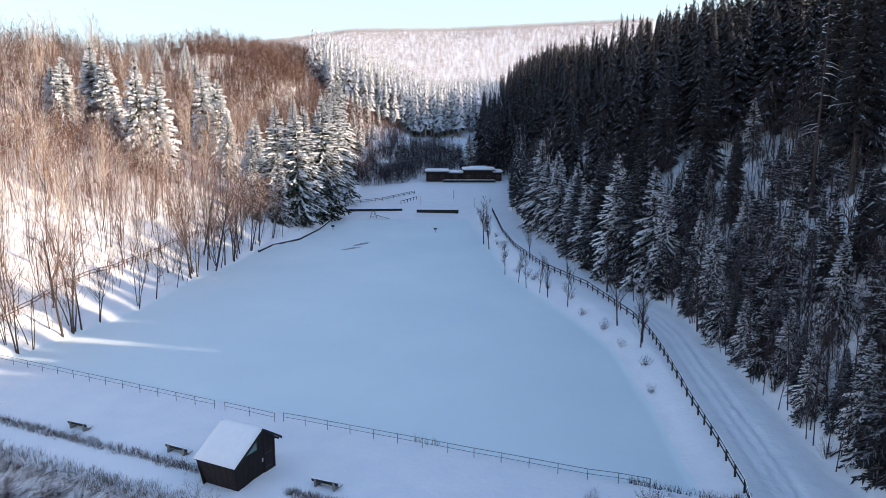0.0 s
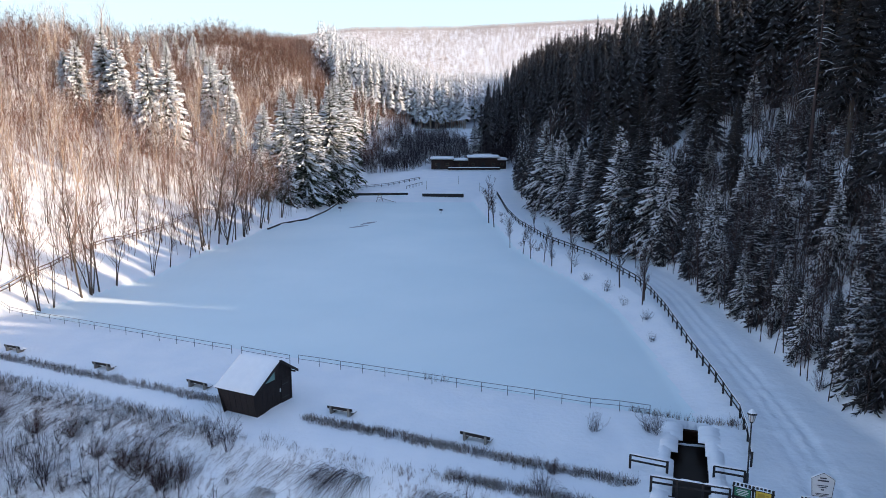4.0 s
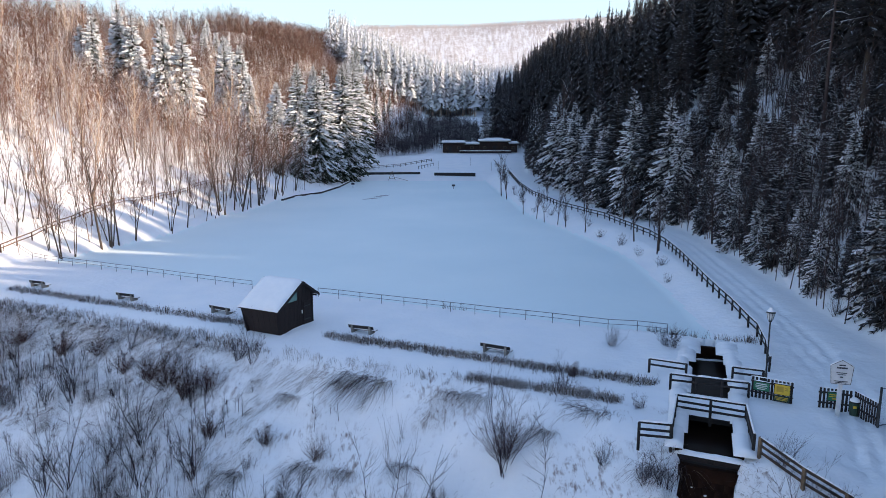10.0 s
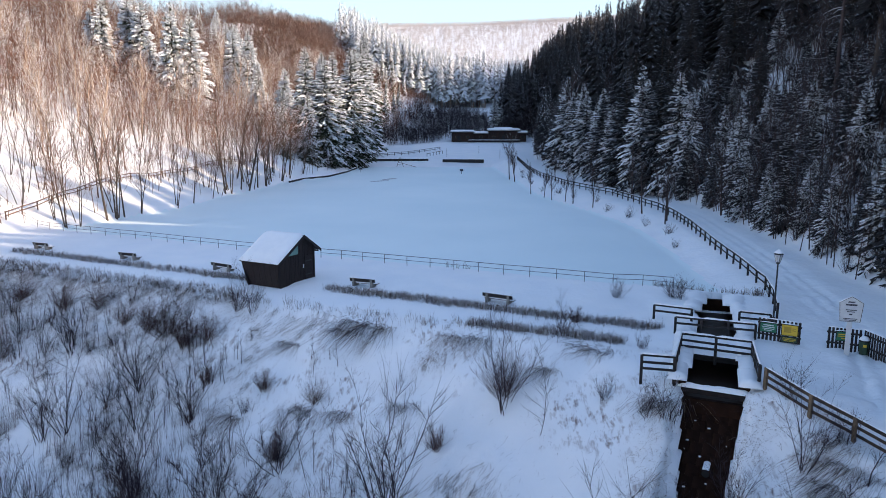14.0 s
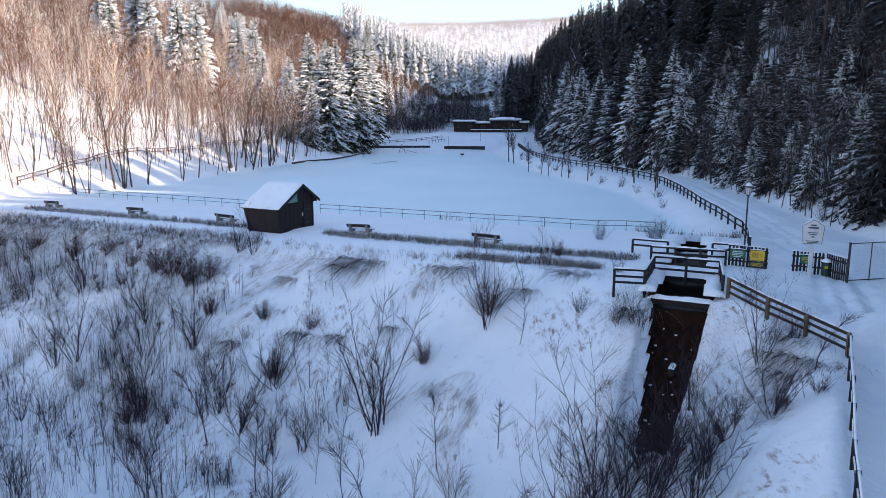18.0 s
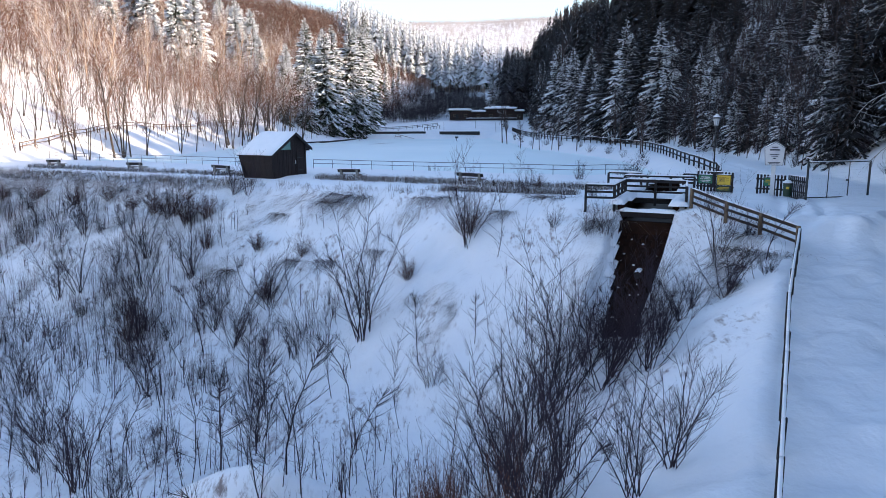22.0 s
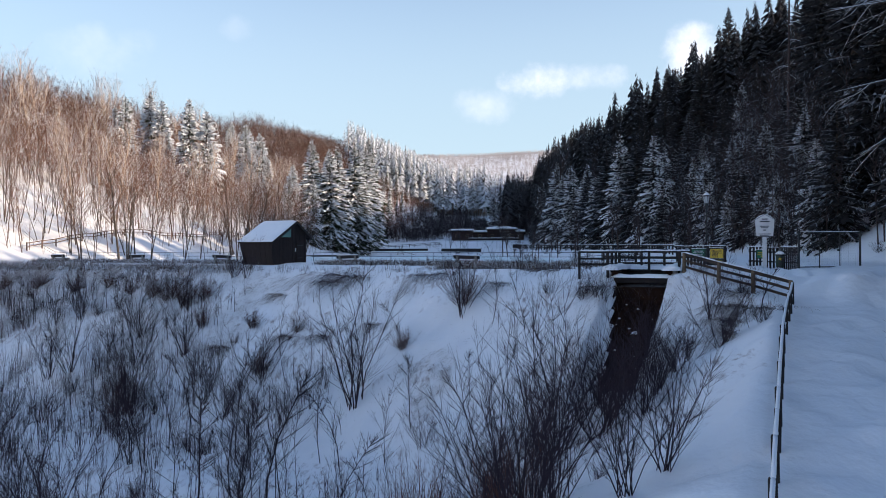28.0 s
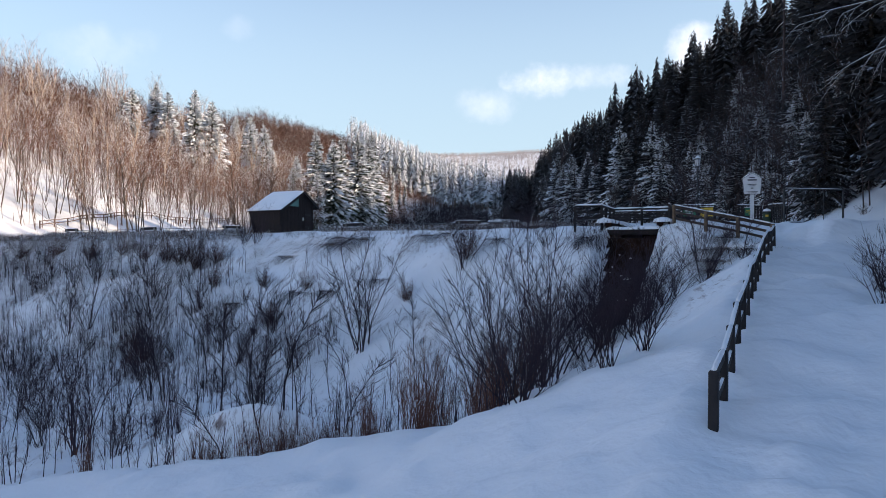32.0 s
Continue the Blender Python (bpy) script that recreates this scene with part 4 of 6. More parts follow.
def brushwood(name, label, places, seed, hmin, hmax, mats, twigs=26, wide=1.0, frost=0.25, stem=0.05, thin=0.03):
    """Dense leafless wood, joined: stems with many upright twigs."""
    r = np.random.default_rng(seed)
    xy = np.array(places)
    n = len(xy)
    z0 = height(xy[:, 0], xy[:, 1]) - 0.2
    h = r.uniform(hmin, hmax, n)
    tris, idx = [], []
    p0 = np.stack([xy[:, 0], xy[:, 1], z0], 1)
    lean = np.stack([r.normal(0, 0.09, n), r.normal(0, 0.09, n), np.ones(n)], 1)
    for a in (0, 2.1, 4.2):
        o = np.array([math.cos(a), math.sin(a), 0]) * stem
        o2 = np.array([math.cos(a + 2.1), math.sin(a + 2.1), 0]) * stem
        tris.append(np.stack([p0 + o, p0 + o2, p0 + lean * (h * 0.96)[:, None]], 1))
        idx.append(np.zeros(n))
    for i in range(twigs):
        s = r.uniform(0.22, 0.92, n)
        b = p0 + lean * (h * s)[:, None]
        a = r.uniform(0, 6.28, n)
        ln = h * r.uniform(0.14, 0.34, n) * (1.2 - s * 0.75)
        d = np.stack([np.cos(a) * 0.8 * wide, np.sin(a) * 0.8 * wide, r.uniform(0.15, 1.0, n)], 1)
        t = b + d * ln[:, None]
        w = np.stack([-np.sin(a), np.cos(a), np.zeros(n)], 1) * thin
        tris.append(np.stack([b - w, b + w, t], 1))
        idx.append(np.ones(n))
        for q in (0.35, 0.65):
            m = b * (1 - q) + t * q
            a2 = a + r.uniform(-1.5, 1.5, n)
            t2 = m + np.stack([np.cos(a2) * 0.6, np.sin(a2) * 0.6, r.uniform(0.2, 0.9, n)], 1) * (ln * 0.55)[:, None]
            w2 = np.stack([-np.sin(a2), np.cos(a2), np.zeros(n)], 1) * thin * 0.75
            tris.append(np.stack([m - w2, m + w2, t2], 1))
            idx.append(np.where(r.random(n) < frost, 2, 1))
    ob = part(name, tri_mesh(name, np.concatenate(tris), np.concatenate(idx), mats), None)
    tagged(ob, label, "woodland", kind="stuff")


brushwood("brown_hillside_wood", "dense leafless brown woodland on the sunlit hill", many(25000, (-240, -20), (40, 520), lambda x, y: (left_shore(y) - x > np.where(y < 240, 16 + 34 * vnoise(x * 0.1, y * 0.1, 21), 14)) & (left_shore(y) - x < 96) & ((y < 300) | (x < -50)) & (x > -0.75 * y - 70), 8), 9, 6, 12, [ALDER, TWIG, BOUGH_SNOW], twigs=24, wide=1.1, frost=0.2, thin=0.04)
brushwood("knoll_wood", "brown leafless wood over the knoll at the valley head", many(1900, (-82, -38), (225, 322), lambda x, y: left_shore(y) - x > 12, 48), 49, 5, 9, [ALDER, TWIG, BOUGH_SNOW], twigs=24, wide=1.2, frost=0.12, thin=0.04)
brushwood("valley_slope_scrub", "brown leafless scrub over the slope beside the bathing shore", many(1500, (-50, -16), (236, 322), lambda x, y: (left_shore(y) - x > 2) & (vnoise(x * 0.12, y * 0.12, 36) > 0.28), 52), 53, 2, 5.5, [SHRUB_RED, TWIG, BOUGH_SNOW], twigs=22, wide=1.4, frost=0.12, stem=0.04, thin=0.035)
brushwood("bank_saplings", "thin frosted saplings on the sunlit bank", many(7500, (-110, -8), (50, 325), lambda x, y: (left_shore(y) - x > 1) & (left_shore(y) - x < 42) & (vnoise(x * 0.15, y * 0.15, 33) > 0.35), 18), 19, 1.5, 7, [ALDER, TWIG, BOUGH_SNOW], twigs=13, frost=0.35, stem=0.03, thin=0.018)
brushwood("upper_hillside_wood", "dense brown birch wood on the upper hillside", many(10500, (-220, -60), (50, 420), lambda x, y: (left_shore(y) - x > 44) & (left_shore(y) - x < 96) & ((y < 300) | (x < -50)) & (x > -0.75 * y - 60), 28), 29, 4, 9, [ALDER, TWIG, BOUGH_SNOW], twigs=26, wide=1.4, frost=0.05, thin=0.04)
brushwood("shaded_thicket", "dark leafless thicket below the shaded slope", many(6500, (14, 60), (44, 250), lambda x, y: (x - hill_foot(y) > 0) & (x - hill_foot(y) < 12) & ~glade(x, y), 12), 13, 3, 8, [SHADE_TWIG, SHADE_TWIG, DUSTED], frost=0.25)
# thicket and dark wood: valley-head shade put into the near-black stem colour
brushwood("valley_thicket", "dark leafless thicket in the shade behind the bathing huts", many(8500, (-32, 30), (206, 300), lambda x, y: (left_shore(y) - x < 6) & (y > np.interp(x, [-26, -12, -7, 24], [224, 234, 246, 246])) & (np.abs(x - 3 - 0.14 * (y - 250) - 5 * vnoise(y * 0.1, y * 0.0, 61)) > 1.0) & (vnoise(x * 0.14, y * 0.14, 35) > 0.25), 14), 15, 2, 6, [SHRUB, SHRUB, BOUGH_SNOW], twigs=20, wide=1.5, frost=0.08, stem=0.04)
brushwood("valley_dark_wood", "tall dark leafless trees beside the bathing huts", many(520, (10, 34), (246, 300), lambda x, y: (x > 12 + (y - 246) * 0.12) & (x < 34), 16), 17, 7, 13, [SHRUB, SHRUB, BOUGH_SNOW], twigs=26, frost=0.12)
brushwood("mid_slope_wood", "thin brown leafless trees over the snowy slope", many(5200, (-115, -26), (48, 235), lambda x, y: (left_shore(y) - x > np.where(y < 125, 13, 5) + 9 * vnoise(x * 0.09, y * 0.09, 37)) & (left_shore(y) - x < 48) & (vnoise(x * 0.07, y * 0.07, 38) > np.interp(left_shore(y) - x, [4, 40], [0.58, 0.25])), 38), 39, 4, 11, [ALDER, TWIG, BOUGH_SNOW], twigs=30, wide=1.05, frost=0.36, stem=0.045, thin=0.026)
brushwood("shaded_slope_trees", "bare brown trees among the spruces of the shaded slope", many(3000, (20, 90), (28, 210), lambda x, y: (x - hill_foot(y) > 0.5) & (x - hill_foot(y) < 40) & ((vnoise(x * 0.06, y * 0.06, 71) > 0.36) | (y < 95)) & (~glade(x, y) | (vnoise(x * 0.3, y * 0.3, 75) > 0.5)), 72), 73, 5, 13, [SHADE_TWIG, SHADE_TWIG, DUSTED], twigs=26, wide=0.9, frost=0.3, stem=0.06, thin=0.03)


def overhang_tree(x, y, h):
    """A big bare tree whose long snow-lined limbs reach over the path."""
    tree = thing("overhanging_tree", "leafless tree with long snow-lined limbs reaching out of the dark wood", "bare tree", Matrix.Translation((x, y, hz(x, y) - 0.2)))
    part("trunk", trunk_mesh(h, 0.2, [BARK], 710, 0), None, tree)
    rl = random.Random(711)
    for i in range(7):
        t = Tubes()
        z = h * (0.46 + 0.4 * i / 7)

        def limb(p, d, ln, r, lev):
            pts = [p]
            for k in range(6):
                d = (d + Vector((rl.uniform(-0.22, 0.22), rl.uniform(-0.22, 0.22), rl.uniform(-0.30, 0.12)))).normalized()
                pts.append(pts[-1] + d * ln / 6)
            rad = [r * (1 - 0.14 * k) for k in range(7)]
            t.tube(pts, rad, 0, 5)
            t.tube([q + Vector((0, 0, r * 0.9)) for q in pts], [c * 0.55 for c in rad], 1, 4)
            if lev < 2:
                for k in range(5 if lev == 0 else 4):
                    q = rl.randrange(1, 6)
                    sd = Vector((d.y, -d.x, 0)) * rl.choice((-1, 1)) * rl.uniform(0.5, 0.9)
                    limb(pts[q], (d + sd + Vector((0, 0, rl.uniform(-0.3, 0.2)))).normalized(), ln * 0.42 * rl.uniform(0.7, 1.2), r * 0.42, lev + 1)

        a = math.pi + rl.uniform(-0.6, 0.6)
        limb(Vector((0, 0, z)), Vector((math.cos(a), math.sin(a), 0.25)).normalized(), rl.uniform(4.4, 6.2), 0.034, 0)
        part("limb", t.mesh("limb", [BARK, BOUGH_SNOW]), None, tree)


overhang_tree(16.6, 7.6, 14.0)


# ---- shelter on the dam ----
def prism(profile, x0, x1):
    """A straight bar of the (y, z) profile from x0 to x1."""
    bm = bmesh.new()
    a = [bm.verts.new((x0, y, z)) for y, z in profile]
    b = [bm.verts.new((x1, y, z)) for y, z in profile]
    n = len(profile)
    bm.faces.new(a[::-1])
    bm.faces.new(b)
    for i in range(n):
        bm.faces.new((a[i], a[(i + 1) % n], b[(i + 1) % n], b[i]))
    bmesh.ops.recalc_face_normals(bm, faces=bm.faces)
    return bm


def shed():
    """Origin under the front end of the ridge; +x the way the gable faces, +y towards the pond."""
    t = thing("wooden_shed", "dark brown boarded shelter hut with snow-covered gable roof", "hut")
    L, yl, yr, rz, zl, zr = 3.55, -2.85, 1.9, 3.28, 1.62, 2.0
    wl_, wr_ = -2.45, 1.25

    def roof_z(y):
        return rz + (zl - rz) * (y / yl) if y < 0 else rz + (zr - rz) * (y / yr)

    # walls of single vertical boards with open joints; the long wall and the back one lean out towards the eaves
    def plank_wall(p0, p1, top, lean=(0, 0), bottom=lambda q: -0.5):
        p0, p1, lean = Vector(p0), Vector(p1), Vector((*lean, 0))
        n = int((p1 - p0).length / 0.17)
        for i in range(n):
            a, b = p0.lerp(p1, i / n), p0.lerp(p1, (i + 0.94) / n)
            nrm = Vector((-(b - a).y, (b - a).x, 0)).normalized() * (0.02 + 0.008 * (i % 3))
            bm = bmesh.new()
            v = [bm.verts.new((q.x + s * nrm.x + k * lean.x, q.y + s * nrm.y + k * lean.y, z)) for s in (-1, 1) for q, z, k in ((a, bottom(a), -0.25), (b, bottom(b), -0.25), (b, top(b), 1), (a, top(a), 1))]
            for f in ((0, 1, 2, 3), (7, 6, 5, 4), (0, 4, 5, 1), (1, 5, 6, 2), (2, 6, 7, 3), (3, 7, 4, 0)):
                bm.faces.new([v[k] for k in f])
            bmesh.ops.recalc_face_normals(bm, faces=bm.faces)
            part("board", bm, WOOD_DARK, t)

    f, b, out = -0.16, -L + 0.6, yl + 0.1 - wl_

    def skirt(q):
        return -0.5 if q.y > wl_ else max(-0.5, (zl - 0.1) * (wl_ - q.y) / (wl_ - yl) - 0.3)

    plank_wall((b, wl_, 0), (f, wl_, 0), lambda q: zl - 0.04, (0, out))
    plank_wall((f, yl + 0.14, 0), (f, wr_, 0), lambda q: roof_z(q.y) - 0.08, (0, 0), skirt)
    plank_wall((f, wr_, 0), (b, wr_, 0), lambda q: roof_z(wr_) - 0.06)
    plank_wall((b, wr_, 0), (b, wl_ + out, 0), lambda q: roof_z(q.y) - 0.08, (-0.5, 0))
    for y0, y1, zt in ((wl_, wl_ + out, zl - 0.06), (wr_, wr_, roof_z(wr_) - 0.08)):
        bm = bmesh.new()
        v = [bm.verts.new((x, y + o, z)) for o in (-0.02, 0.02) for x, y, z in ((b, y0, 0.0), (b, y1, zt), (b - 0.5, y1, zt))]
        for fc in ((0, 1, 2), (5, 4, 3), (0, 3, 4, 1), (1, 4, 5, 2), (2, 5, 3, 0)):
            bm.faces.new([v[k] for k in fc])
        bmesh.ops.recalc_face_normals(bm, faces=bm.faces)
        part("cheek_board", bm, WOOD_DARK, t)
    post_z = roof_z(wr_)
    part("corner_post", bm_box((f + 0.02, wr_, post_z / 2 - 0.3), (0.13, 0.13, post_z + 0.5), None, 0.01), WOOD_DARK, t)
    # roof boards, barge boards and the snow
    th = 0.07
    part("roof", prism([(yl, zl), (0, rz), (yr, zr), (yr, zr - th), (0, rz - th), (yl, zl - th)], -L, 0.06), WOOD_DARK, t)
    for s, (y, z) in ((-1, (yl, zl)), (1, (yr, zr))):
        part("barge_board", prism([(0, rz + 0.04), (y, z + 0.04), (y, z - 0.17), (0, rz - 0.17)][::s], 0.07, 0.11), WOOD_RAIL, t)
    for y, z in ((yl + 0.05, zl - 0.12), (yr - 0.05, zr - 0.12)):
        part("purlin", bm_box((-L / 2, y * 0.93, z + 0.02), (L - 0.1, 0.09, 0.11), None, 0.008), WOOD_DARK, t)
    # pale glazed triangle in the gable and a small notice
    bm = bmesh.new()
    v = [bm.verts.new(p) for p in ((0.0, -1.72, 2.0), (0.0, -0.62, 2.0), (0.0, -0.62, 2.66))]
    bm.faces.new(v)
    r = bmesh.ops.extrude_face_region(bm, geom=bm.faces[:])
    bmesh.ops.translate(bm, vec=(-0.08, 0, 0), verts=[q for q in r["geom"] if isinstance(q, bmesh.types.BMVert)])
    bmesh.ops.translate(bm, vec=(-0.08, 0, 0), verts=bm.verts)
    bmesh.ops.recalc_face_normals(bm, faces=bm.faces)
    pane = part("window", bm, GABLE_PANE, t, "pale greenish glazed triangle")
    pane.location.x = 0.06
    for a, c in (((0, -1.78, 1.96), (0, -0.56, 1.96)), ((0, -0.58, 1.96), (0, -0.58, 2.7)), ((0, -1.8, 1.98), (0, -0.56, 2.72))):
        part("window_bar", bm_beam(a, c, 0.05, 0.05), WOOD_DARK, t).location.x = -0.07
    part("notice", bm_box((-0.08, 0.0, 1.0), (0.03, 0.10, 0.26), None, 0.004), WHITE_PAINT, t, "small pale notice")
    part("door", bm_box((-0.09, 0.62, 0.75), (0.05, 0.92, 1.95), None, 0.01), WOOD_DARK, t)
    for z in (0.35, 1.35):
        part("door_strap", bm_box((-0.055, 0.55, z), (0.015, 0.7, 0.05), None, 0.004), DARK_METAL, t)
    # snow blanket: a lumpy sheet over both slopes
    n, m = 14, 16
    vs, fs = [], []
    for i in range(n + 1):
        for j in range(m + 1):
            x = -L - 0.06 + (L + 0.14) * i / n
            y = yl - 0.06 + (yr - yl + 0.12) * j / m
            e = min(i, n - i, j, m - j)
            k = 0.03 if e == 0 else (0.15 if e == 1 else 0.2)
            if y > 0.15:
                k *= 0.75
            vs.append((x, y, roof_z(max(yl, min(yr, y))) + k + 0.05 * float(fbm(np.array([x * 1.3]), np.array([y * 1.3]), 31)[0])))
    for i in range(n):
        for j in range(m):
            q = i * (m + 1) + j
            fs.append((q, q + m + 1, q + m + 2, q + 1))
    bm = bmesh.new()
    bm.from_mesh(mesh_from("s", vs, fs, [SNOW_CAP]))
    r = bmesh.ops.extrude_face_region(bm, geom=bm.faces[:])
    for q in r["geom"]:
        if isinstance(q, bmesh.types.BMVert):
            q.co.z = roof_z(max(yl, min(yr, q.co.y))) + 0.004
    bmesh.ops.recalc_face_normals(bm, faces=bm.faces)
    for fc in bm.faces:
        fc.smooth = True
    part("roof_snow", bm, SNOW_CAP, t, "thick white snow blanket")
    rr = random.Random(3)
    for i in range(9):
        x, ln = -0.2 - rr.random() * 1.2, rr.uniform(0.15, 0.5)
        part("icicle", bm_pole((x, yr - 0.02, zr - 0.04), (x, yr - 0.02, zr - 0.04 - ln), 0.025, 0.003, 5), ICE, t)
    return t


GABLE_PANE = mat("gable_glazing", (0.10, 0.22, 0.20), (0.16, 0.30, 0.27), 2.0, 0.15, 0.0)
ICE = mat("icicle_ice", (0.55, 0.65, 0.72), (0.65, 0.74, 0.8), 4.0, 0.15, 0.2)
shed().matrix_world = pose(-12.33, 46.38, 0.0, 0, 0, -26.5)


# ---- benches ----
def bench():
    """Seat looks towards +y; the back is on the -y side, its slat held between the concrete ends."""
    t = thing("park_bench", "snow-covered park bench with pale concrete ends and dark slats", "bench", group="benches along the dam crest")
    for x in (-0.72, 0.72):
        part("side_support", prism([(-0.36, -0.5), (0.28, -0.5), (0.28, 0.40), (-0.08, 0.40), (-0.20, 0.84), (-0.36, 0.84)], x - 0.07, x + 0.07), CONCRETE, t, "pale concrete end")
    for x0, x1 in ((-1.02, -0.80), (-0.64, 0.64), (0.80, 1.02)):
        part("back_slat", bm_box(((x0 + x1) / 2, -0.285, 0.70), (x1 - x0, 0.05, 0.24), Matrix.Rotation(radians(14), 3, "X"), 0.008), WOOD_RAIL, t)
    for y in (0.0, 0.14, 0.28):
        part("seat_slat", bm_box((0, y, 0.425), (2.04, 0.11, 0.045), None, 0.008), WOOD_RAIL, t)
    part("seat_snow", snow_strip((-1.02, 0.14, 0.45), (1.02, 0.14, 0.45), 0.46, 0.16, 4), None, t, "thick snow on the seat")
    part("back_snow", snow_strip((-1.0, -0.29, 0.83), (1.0, -0.29, 0.83), 0.12, 0.05, 5), None, t)
    return t


crest_yaw = math.degrees(math.atan2(AY, AX))
BENCH = bench()
for i, (x, y) in enumerate(((1.5, 40.3), (-7.7, 44.6), (-19.4, 49.7), (-28.7, 53.9), (-38.8, 58.5))):
    m = pose(x, y, hz(x, y) - 0.22, 0, random.Random(i).uniform(-2, 2), crest_yaw)
    if i == 0:
        BENCH.matrix_world = m
    else:
        copy_thing(BENCH, m)


# ---- fences ----
def fence(name, label, pts, gap, post, rails, mats, top_snow=0.0, category="fence", round_post=False, zf=hz, low_snow=0.0):
    """Posts along a line on the ground with bars between. rails: (height, width, thickness)."""
    t = thing(name, label, category, kind="")
    wood_post, wood_rail = mats
    tops = []
    w, h = post
    ends = []
    for k in range(len(pts) - 1):
        a, b = Vector(pts[k]), Vector(pts[k + 1])
        n = max(1, round((b - a).length / gap))
        ends += [a.lerp(b, i / n) for i in range(n)]
    ends.append(Vector(pts[-1]))
    rr = random.Random(len(ends))
    box_me = None
    for i, p in enumerate(ends):
        z = zf(p.x, p.y)
        d = ends[min(i + 1, len(ends) - 1)] - ends[max(i - 1, 0)]
        if box_me is None:
            bm = bm_pole((0, 0, -0.5), (0, 0, h), w / 2, w / 2 * 0.95, 8) if round_post else bm_box((0, 0, (h - 0.5) / 2), (w, w, h + 0.5), None, w * 0.12)
            ob = part("post", bm, wood_post, t)
            box_me = ob.data
        else:
            ob = part("post", box_me, None, t)
        ob.matrix_local = Matrix.Translation((p.x, p.y, z)) @ Matrix.Rotation(math.atan2(d.y, d.x) + rr.uniform(-0.05, 0.05), 4, "Z") @ Matrix.Rotation(rr.uniform(-0.02, 0.02), 4, "X")
        tops.append(Vector((p.x, p.y, z)))
    for i in range(len(tops) - 1):
        a, b = tops[i], tops[i + 1]
        for z, rw, rh in rails:
            up = Vector((0, 0, z))
            j = Vector((0, 0, rr.uniform(-0.012, 0.012)))
            part("rail", bm_pole(a + up, b + up, rw / 2, rw / 2, 6) if round_post else bm_beam(a + up + j, b + up - j, rw, rh), wood_rail, t)
            if low_snow and z < rails[0][0]:
                lift = Vector((0, 0, z + rh / 2 - 0.008))
                part("snow", snow_strip(a + lift, b + lift, rw, low_snow, i + 40), None, t, "strip of snow on the rail")
        if top_snow:
            up = Vector((0, 0, max(rails[0][0] + rails[0][2] / 2, h) - 0.005))
            part("snow", snow_strip(a + up, b + up, max(rails[0][1], 0.09), top_snow, i), None, t, "strip of snow on the rail")
    return t


RAIL_M = (METAL_GREY, METAL_GREY)
DARK_M = (WOOD_RAIL, WOOD_RAIL)
for pts in (((-52, 73.2), (-44.8, 69.9), (-19.3, 57.8)), ((-18.3, 57.4), (-13.6, 55.1)), ((-12.9, 55.2), (13.6, 44.0))):
    fence("pond_railing", "grey steel tube railing along the pond", pts, 2.1, (0.055, 0.78), ((0.76, 0.05, 0.05), (0.42, 0.04, 0.04)), RAIL_M, 0.0, "railing", True)
fence("road_fence", "dark wooden post-and-rail fence along the snowy road", ((17.5, 36.6), (18.7, 40), (19.6, 43.5), (20.3, 50.0), (21.1, 59.4), (22.3, 70), (22.8, 77), (22.7, 83.4), (20.4, 99.4), (15.9, 113), (13.2, 130), (12.3, 147), (12.4, 183)), 2.0, (0.13, 0.95), ((0.86, 0.06, 0.12), (0.45, 0.05, 0.10)), DARK_M, 0.05)
fence("guard_rail", "tan wooden guard rail round the top of the spillway", ((12.55, 25.9), (13.6, 23.9), (15.75, 21.0)), 1.75, (0.15, 1.0), ((0.93, 0.07, 0.16), (0.62, 0.05, 0.12), (0.30, 0.05, 0.12)), (WOOD_TAN, mat("brown_rail_wood", (0.024, 0.017, 0.013), (0.07, 0.046, 0.031), 2.5, 0.8, 0.5, 22, rand=0.2)), 0.06)
fence("path_rail", "dark wooden guard rail topped with snow beside the descending path", ((15.75, 20.9), (12.2, 13.4), (5.85, -1.2)), 1.85, (0.16, 0.95), ((0.86, 0.08, 0.16), (0.38, 0.06, 0.14)), DARK_M, 0.07, low_snow=0.04)
fence("shore_fence", "low wooden fence on the far beach", ((-26.5, 196), (-17, 202), (-8.5, 214)), 2.4, (0.12, 0.9), ((0.8, 0.06, 0.1), (0.4, 0.05, 0.1)), DARK_M, 0.05)
fence("shore_steps_rail", "short wooden handrail on the far beach", ((-11.5, 197), (-7.5, 204)), 1.6, (0.12, 0.9), ((0.8, 0.06, 0.1),), DARK_M, 0.0, "handrail")
fence("hillside_fence", "wooden path fence climbing the sunlit bank", ((-49.5, 70), (-48.5, 80), (-47.5, 95), (-46, 112), (-44.5, 130), (-42, 145)), 2.6, (0.12, 1.0), ((0.9, 0.06, 0.1), (0.5, 0.05, 0.1)), (ALDER, ALDER), 0.03)


